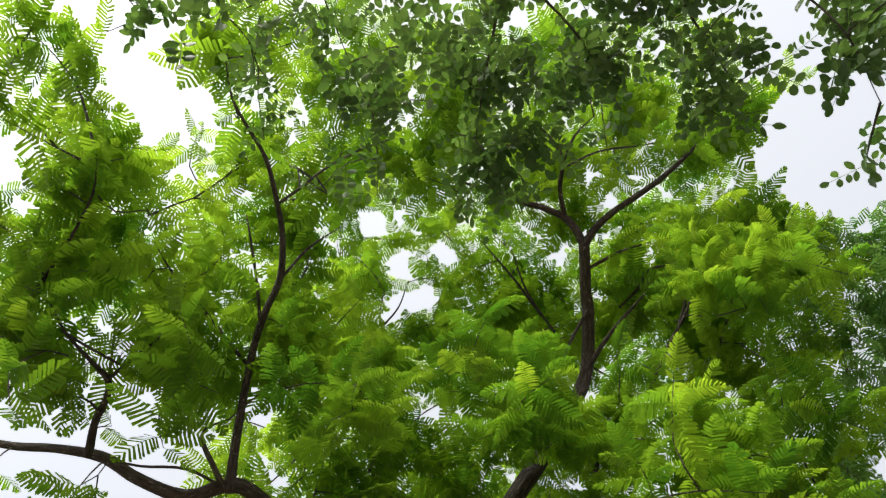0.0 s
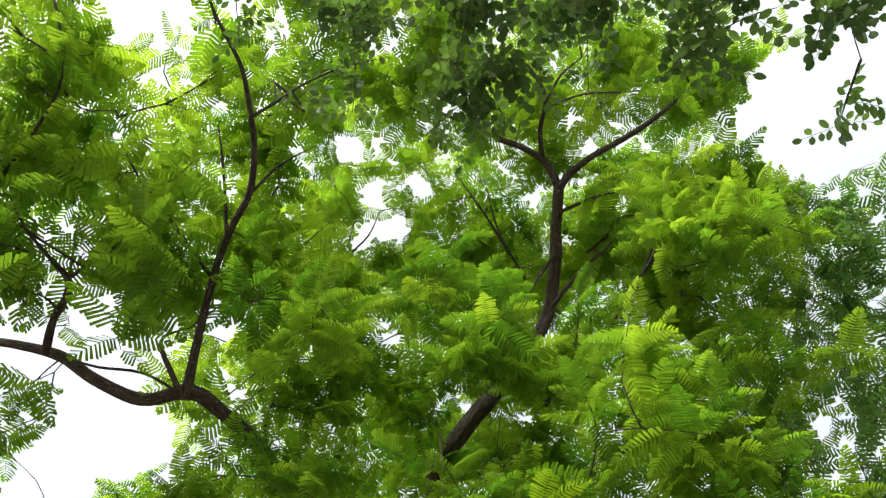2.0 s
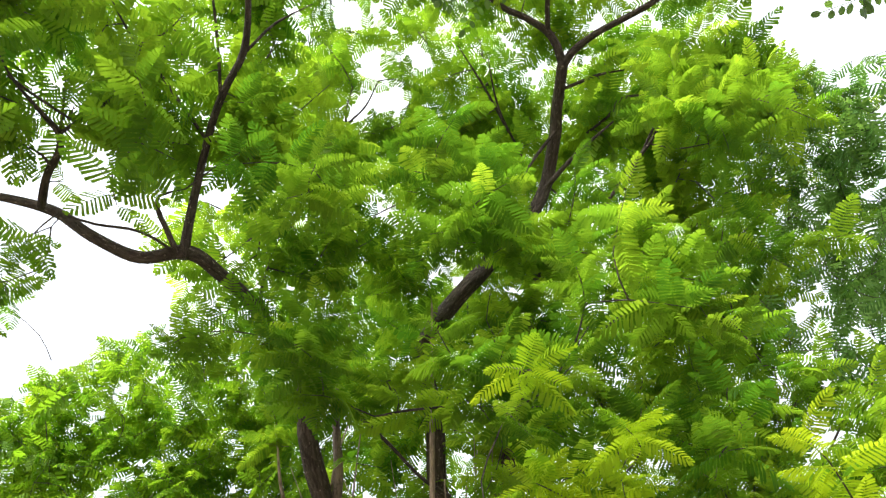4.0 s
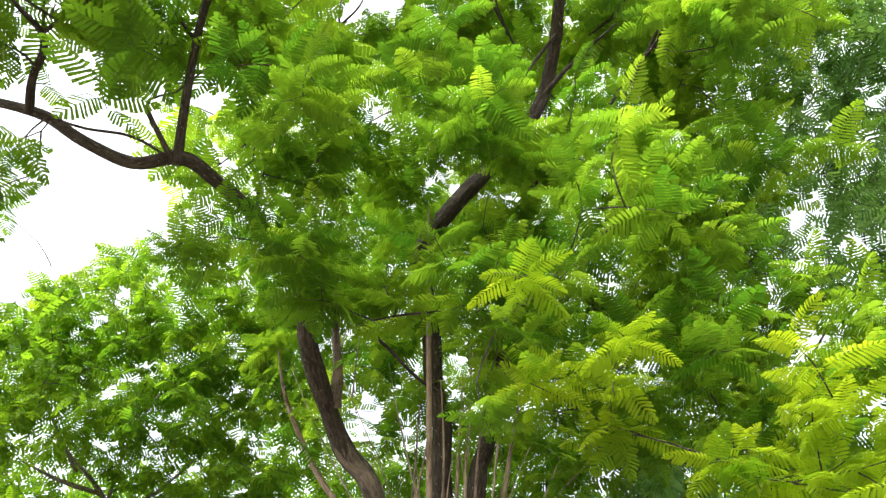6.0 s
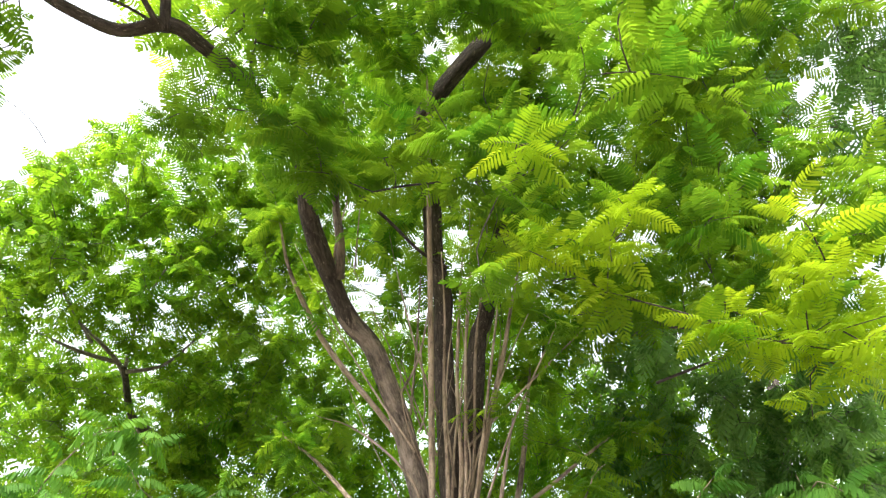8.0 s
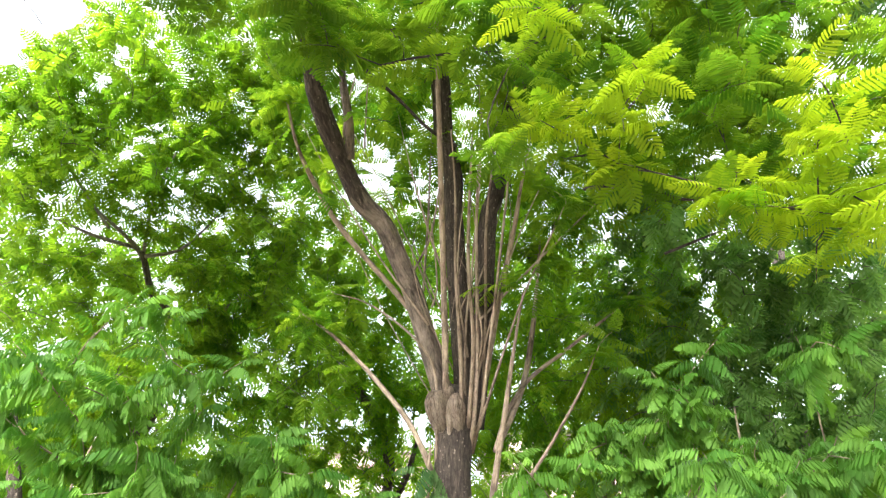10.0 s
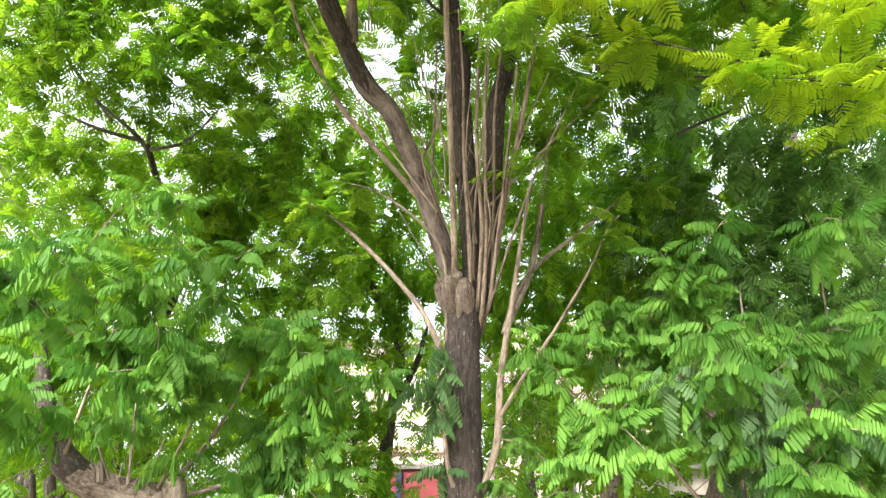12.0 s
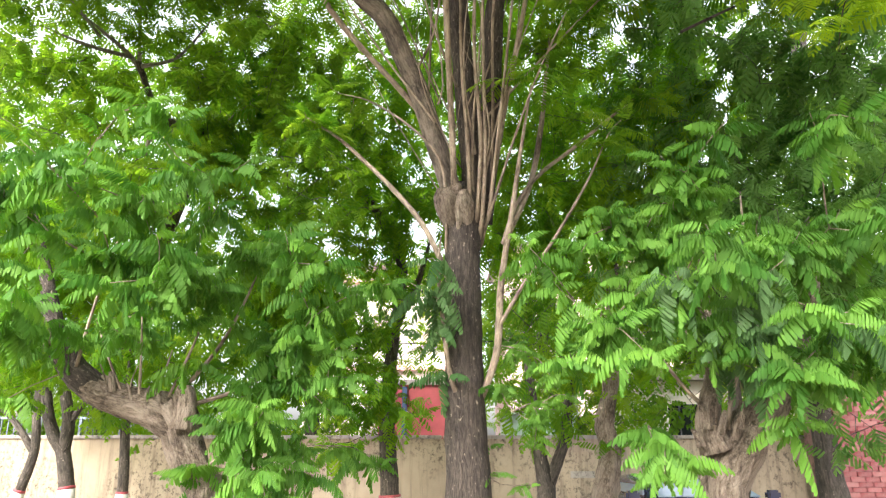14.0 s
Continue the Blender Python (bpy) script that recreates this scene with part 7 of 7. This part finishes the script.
# ---- stub where the forked tree was cut ----
for points, skin in (
    ([(0.10, 5.96, 3.56, 0.06), (0.05, 5.86, 3.70, 0.09), (0.02, 5.78, 3.82, 0.095), (0.01, 5.74, 3.89, 0.05)], BARK_POLLARD),
    ([(0.22, 5.92, 3.52, 0.03), (0.22, 5.84, 3.64, 0.06), (0.20, 5.80, 3.78, 0.075), (0.18, 5.80, 3.88, 0.045)], BARK_POLLARD),
    ([(0.12, 5.86, 3.84, 0.05), (0.11, 5.79, 3.90, 0.055), (0.16, 5.80, 3.93, 0.03)], BARK_POLLARD),
    ([(0.14, 5.88, 3.50, 0.012), (0.15, 5.82, 3.60, 0.026), (0.14, 5.80, 3.72, 0.034), (0.13, 5.80, 3.84, 0.02)], BARK_POLLARD),
):
    wood(MAIN, "stub", points, skin)

# ---- behind the wall ----
STEEL = painted("blue_grey_steel", (0.17, 0.21, 0.25), (0.13, 0.12, 0.11), 0.5, 0.4)
GLASS_DARK, gtree, gb = material("window_glass", 0.08)
gb.inputs["Base Color"].default_value = (0.015, 0.02, 0.022, 1)
TEAL = painted("pale_green_sheet", (0.42, 0.55, 0.48), (0.34, 0.42, 0.38), 0.45, 0.2)


def steel_fence(x0, x1, y, z0, z1):
    fence = empty("steel_fence", ((x0 + x1) / 2, y, 0), "blue-grey steel fence of thin bars behind the wall", "fence")
    for z in (z0 + 0.06, z1 - 0.04):
        boxed("rail", (x0, x1, y - 0.015, y + 0.015, z - 0.02, z + 0.02), STEEL, fence, "", 0.004)
    x = x0
    while x <= x1:
        boxed("post", (x - 0.025, x + 0.025, y - 0.025, y + 0.025, 0, z1), STEEL, fence, "", 0.004)
        x += 1.5
    me = box(bmesh.new(), -0.008, 0.008, -0.008, 0.008, 0, z1 - z0 - 0.04)
    first = part("bar", me, STEEL, fence)
    first.matrix_basis = pose(x0 + 0.12, y + 0.0, z0)
    for k in range(1, int((x1 - x0) / 0.12) - 1):
        ob = new("bar", first.data)
        ob.parent, ob.matrix_parent_inverse = fence, first.matrix_parent_inverse
        ob.matrix_basis = pose(x0 + 0.12 * (k + 1), y, z0)


steel_fence(-9.6, -5.6, 12.6, 1.3, 2.15)


def window(house, x0, x1, y, z0, z1, bars=4):
    """A window in a wall that faces the camera's side: frame, pane, sill and grille."""
    hole = boxed("window", (x0, x1, y - 0.03, y + 0.02, z0, z1), GLASS_DARK, house, "dark window pane", 0.0)
    for a in ((x0 - 0.06, x0, z0 - 0.06, z1 + 0.06), (x1, x1 + 0.06, z0 - 0.06, z1 + 0.06), (x0, x1, z1, z1 + 0.06), (x0, x1, z0 - 0.06, z0)):
        boxed("frame", (a[0], a[1], y - 0.06, y + 0.02, a[2], a[3]), WHITEWASH, hole, "", 0.006)
    for k in range(1, bars):
        x = x0 + (x1 - x0) * k / bars
        boxed("grille_bar", (x - 0.012, x + 0.012, y - 0.055, y - 0.031, z0, z1), STEEL, hole, "", 0.002)
    boxed("sill", (x0 - 0.12, x1 + 0.12, y - 0.16, y, z0 - 0.13, z0 - 0.062), COPING, hole, "", 0.008)


def outbuilding():
    house = empty("outbuilding", (7.0, 15.0, 0), "pale plastered outbuilding with a grilled window behind the wall", "building")
    boxed("wall", (4.4, 10.5, 15.0, 18.0, -0.1, 3.0), WHITEWASH, house)
    boxed("roof", (4.2, 10.7, 14.7, 18.2, 3.0, 3.12), COPING, house)
    window(house, 4.9, 6.1, 15.0, 1.5, 2.5, 5)


outbuilding()
shed = empty("metal_shed", (1.9, 14.2, 0), "low pale green sheet-metal shed behind the wall", "shed")
for k in range(9):
    boxed("panel", (1.25 + 0.16 * k, 1.405 + 0.16 * k, 14.0 - 0.012 * (k % 2), 14.06, 0, 2.22), TEAL, shed, "", 0.006)
boxed("roof", (1.2, 2.75, 13.85, 15.2, 2.222, 2.27), TEAL, shed)
boxed("back", (1.25, 2.7, 14.07, 15.1, 0, 2.2), TEAL, shed)

cable = tagged(part("power_cable", mesh_of("power_cable", *tube([(-9.0, 14.6, 4.2, 0.012), (-4.0, 14.6, 3.85, 0.012), (0.5, 14.6, 3.8, 0.012), (9.0, 14.6, 4.3, 0.012)], 5, 0.5)[:2], True), GLASS_DARK), "sagging dark power cable behind the trees", "cable")
CABLE_WOOD = painted("weathered_pole", (0.22, 0.2, 0.18), (0.14, 0.13, 0.12), 0.8)
for x in (-9.0, 9.0):
    v, t, _ = tube([(x, 14.6, -0.1, 0.09), (x, 14.6, 2.2, 0.08), (x, 14.6, 4.6, 0.07)], 12, 0.4)
    tagged(part("utility_pole", mesh_of("utility_pole", v, t, True), CABLE_WOOD), "grey utility pole carrying a cable", "pole", "utility poles")

# ---- parked car ----
CAR_PAINT, ctree, cb = material("dark_blue_car_paint", 0.25)
cb.inputs["Base Color"].default_value = (0.02, 0.026, 0.07, 1)
cb.inputs["Coat Weight"].default_value = 0.8
# pale blue base colour imitates the sky's reflection in the glass
CAR_GLASS, ctree, cb = material("glass_sky_glare", 0.03)
cb.inputs["Base Color"].default_value = (0.26, 0.33, 0.43, 1)
cb.inputs["Specular IOR Level"].default_value = 1.0
RUBBER = painted("tyre_rubber", (0.02, 0.02, 0.02), (0.04, 0.038, 0.035), 0.9)
ALLOY = painted("wheel_alloy", (0.5, 0.5, 0.5), (0.35, 0.34, 0.33), 0.35, 0.9)
LAMP = painted("lamp_glass", (0.7, 0.7, 0.7), (0.6, 0.6, 0.6), 0.1)


def loft(sections):
    """Skin over closed cross sections of equal count, with closed ends."""
    bm = bmesh.new()
    rings = [[bm.verts.new(p) for p in s] for s in sections]
    n = len(rings[0])
    for a, b in zip(rings, rings[1:]):
        for j in range(n):
            bm.faces.new((a[j], a[(j + 1) % n], b[(j + 1) % n], b[j]))
    bm.faces.new(rings[0][::-1])
    bm.faces.new(rings[-1])
    bmesh.ops.recalc_face_normals(bm, faces=bm.faces[:])
    for f in bm.faces:
        f.smooth = True
    return bm


def car(cx, cy, turn):
    """A small saloon with its nose to -y, built at the origin and set in place by its empty."""
    base = empty("parked_car", (0, 0, 0), "dark blue parked car with sky glare coloured into its glass", "car")

    def section(y, half, low, high, soft):
        return [(half * sx * (1 - 0.06 * (sz > 0)), y, z) for sx, z, sz in ((-0.9, low, 0), (0.9, low, 0), (1, low + soft, 0), (1, high - soft, 1), (0.92, high, 1), (-0.92, high, 1), (-1, high - soft, 1), (-1, low + soft, 0))]

    part("body", loft([section(-2.0, 0.7, 0.3, 0.62, 0.06), section(-1.9, 0.8, 0.22, 0.74, 0.1), section(-1.1, 0.86, 0.2, 0.9, 0.1), section(-0.6, 0.86, 0.2, 0.95, 0.1), section(1.3, 0.86, 0.2, 0.98, 0.1), section(1.85, 0.82, 0.24, 0.95, 0.1), section(2.0, 0.74, 0.35, 0.85, 0.08)]), CAR_PAINT, base)
    part("cabin", loft([section(-0.75, 0.76, 0.9, 0.95, 0.02), section(-0.1, 0.68, 0.9, 1.19, 0.07), section(0.6, 0.66, 0.9, 1.23, 0.09), section(1.2, 0.66, 0.9, 1.18, 0.07), section(1.75, 0.72, 0.9, 0.97, 0.02)]), CAR_PAINT, base)
    for name, a, b, w0, w1 in (("windscreen", (-0.70, 0.99), (-0.12, 1.17), 0.66, 0.56), ("rear_window", (1.70, 1.0), (1.24, 1.16), 0.62, 0.55)):
        bm = bmesh.new()
        off = -0.02 if a[0] < 0 else 0.02
        face = [bm.verts.new((sx * w, y + off, z + 0.02)) for sx, w, (y, z) in ((-1, w0, a), (1, w0, a), (1, w1, b), (-1, w1, b))]
        made = bmesh.ops.extrude_face_region(bm, geom=[bm.faces.new(face)])
        for v in (g for g in made["geom"] if isinstance(g, bmesh.types.BMVert)):
            v.co += Vector((0, -off * 0.5, -0.012))
        part(name, bm, CAR_GLASS, base, "glass")
    for sx in (-1, 1):
        boxed("side_window", (sx * 0.70 - 0.012, sx * 0.70 + 0.012, -0.3, 1.25, 1.0, 1.12), CAR_GLASS, base, "", 0.005)
        boxed("headlight", (sx * 0.62 - 0.13, sx * 0.62 + 0.13, -1.99, -1.85, 0.6, 0.72), LAMP, base, "clear headlight", 0.03)
        boxed("mirror", (sx * 0.93 - 0.09, sx * 0.93 + 0.09, -0.58, -0.46, 0.95, 1.07), CAR_PAINT, base, "", 0.03)
        for y in (-1.25, 1.3):
            bm = bmesh.new()
            bmesh.ops.create_cone(bm, cap_ends=True, segments=28, radius1=0.3, radius2=0.3, depth=0.2, matrix=pose(sx * 0.78, y, 0.3, 0, 90, 0))
            wheel = part("wheel", bm, RUBBER, base, "black tyre")
            bm = bmesh.new()
            bmesh.ops.create_cone(bm, cap_ends=True, segments=20, radius1=0.19, radius2=0.17, depth=0.215, matrix=pose(sx * 0.78, y, 0.3, 0, 90, 0))
            part("rim", bm, ALLOY, wheel, "alloy rim")
    base.matrix_basis = pose(cx, cy, 0, 0, 0, turn)


car(3.3, 9.65, 4)

# ---- bricks ----
def bricks(house):
    """Courses of brick on the face; the ones nearest to the trees are single pieces, the rest is joined."""
    me = bpy.data.meshes.new("brick")
    bm = box(bmesh.new(), -0.112, 0.112, -0.05, 0.03, -0.035, 0.035, 0.004)
    bm.to_mesh(me)
    bm.free()
    me.materials.append(CLAY)
    rng = random.Random(4)
    rest = bmesh.new()
    for course in range(50):
        z, x = 0.05 + 0.0765 * course, 6.22 + (0.115 if course % 2 else 0)
        while x < 11.2:
            y = 11.035 - rng.uniform(0, 0.008)
            if x < 7.6 and 0.2 < z < 3.9:
                ob = new("brick", me)
                ob.parent = house
                ob.matrix_parent_inverse = Matrix.Translation(house.location).inverted()
                ob.matrix_basis = pose(x, y, z, 0, 0, rng.uniform(-0.6, 0.6))
            elif x < 8.6:
                box(rest, x - 0.11, x + 0.11, y - 0.05, y + 0.03, z - 0.035, z + 0.035)
            x += 0.23
    part("bricks", rest, CLAY, house, kind="stuff")


bricks(BRICKS)
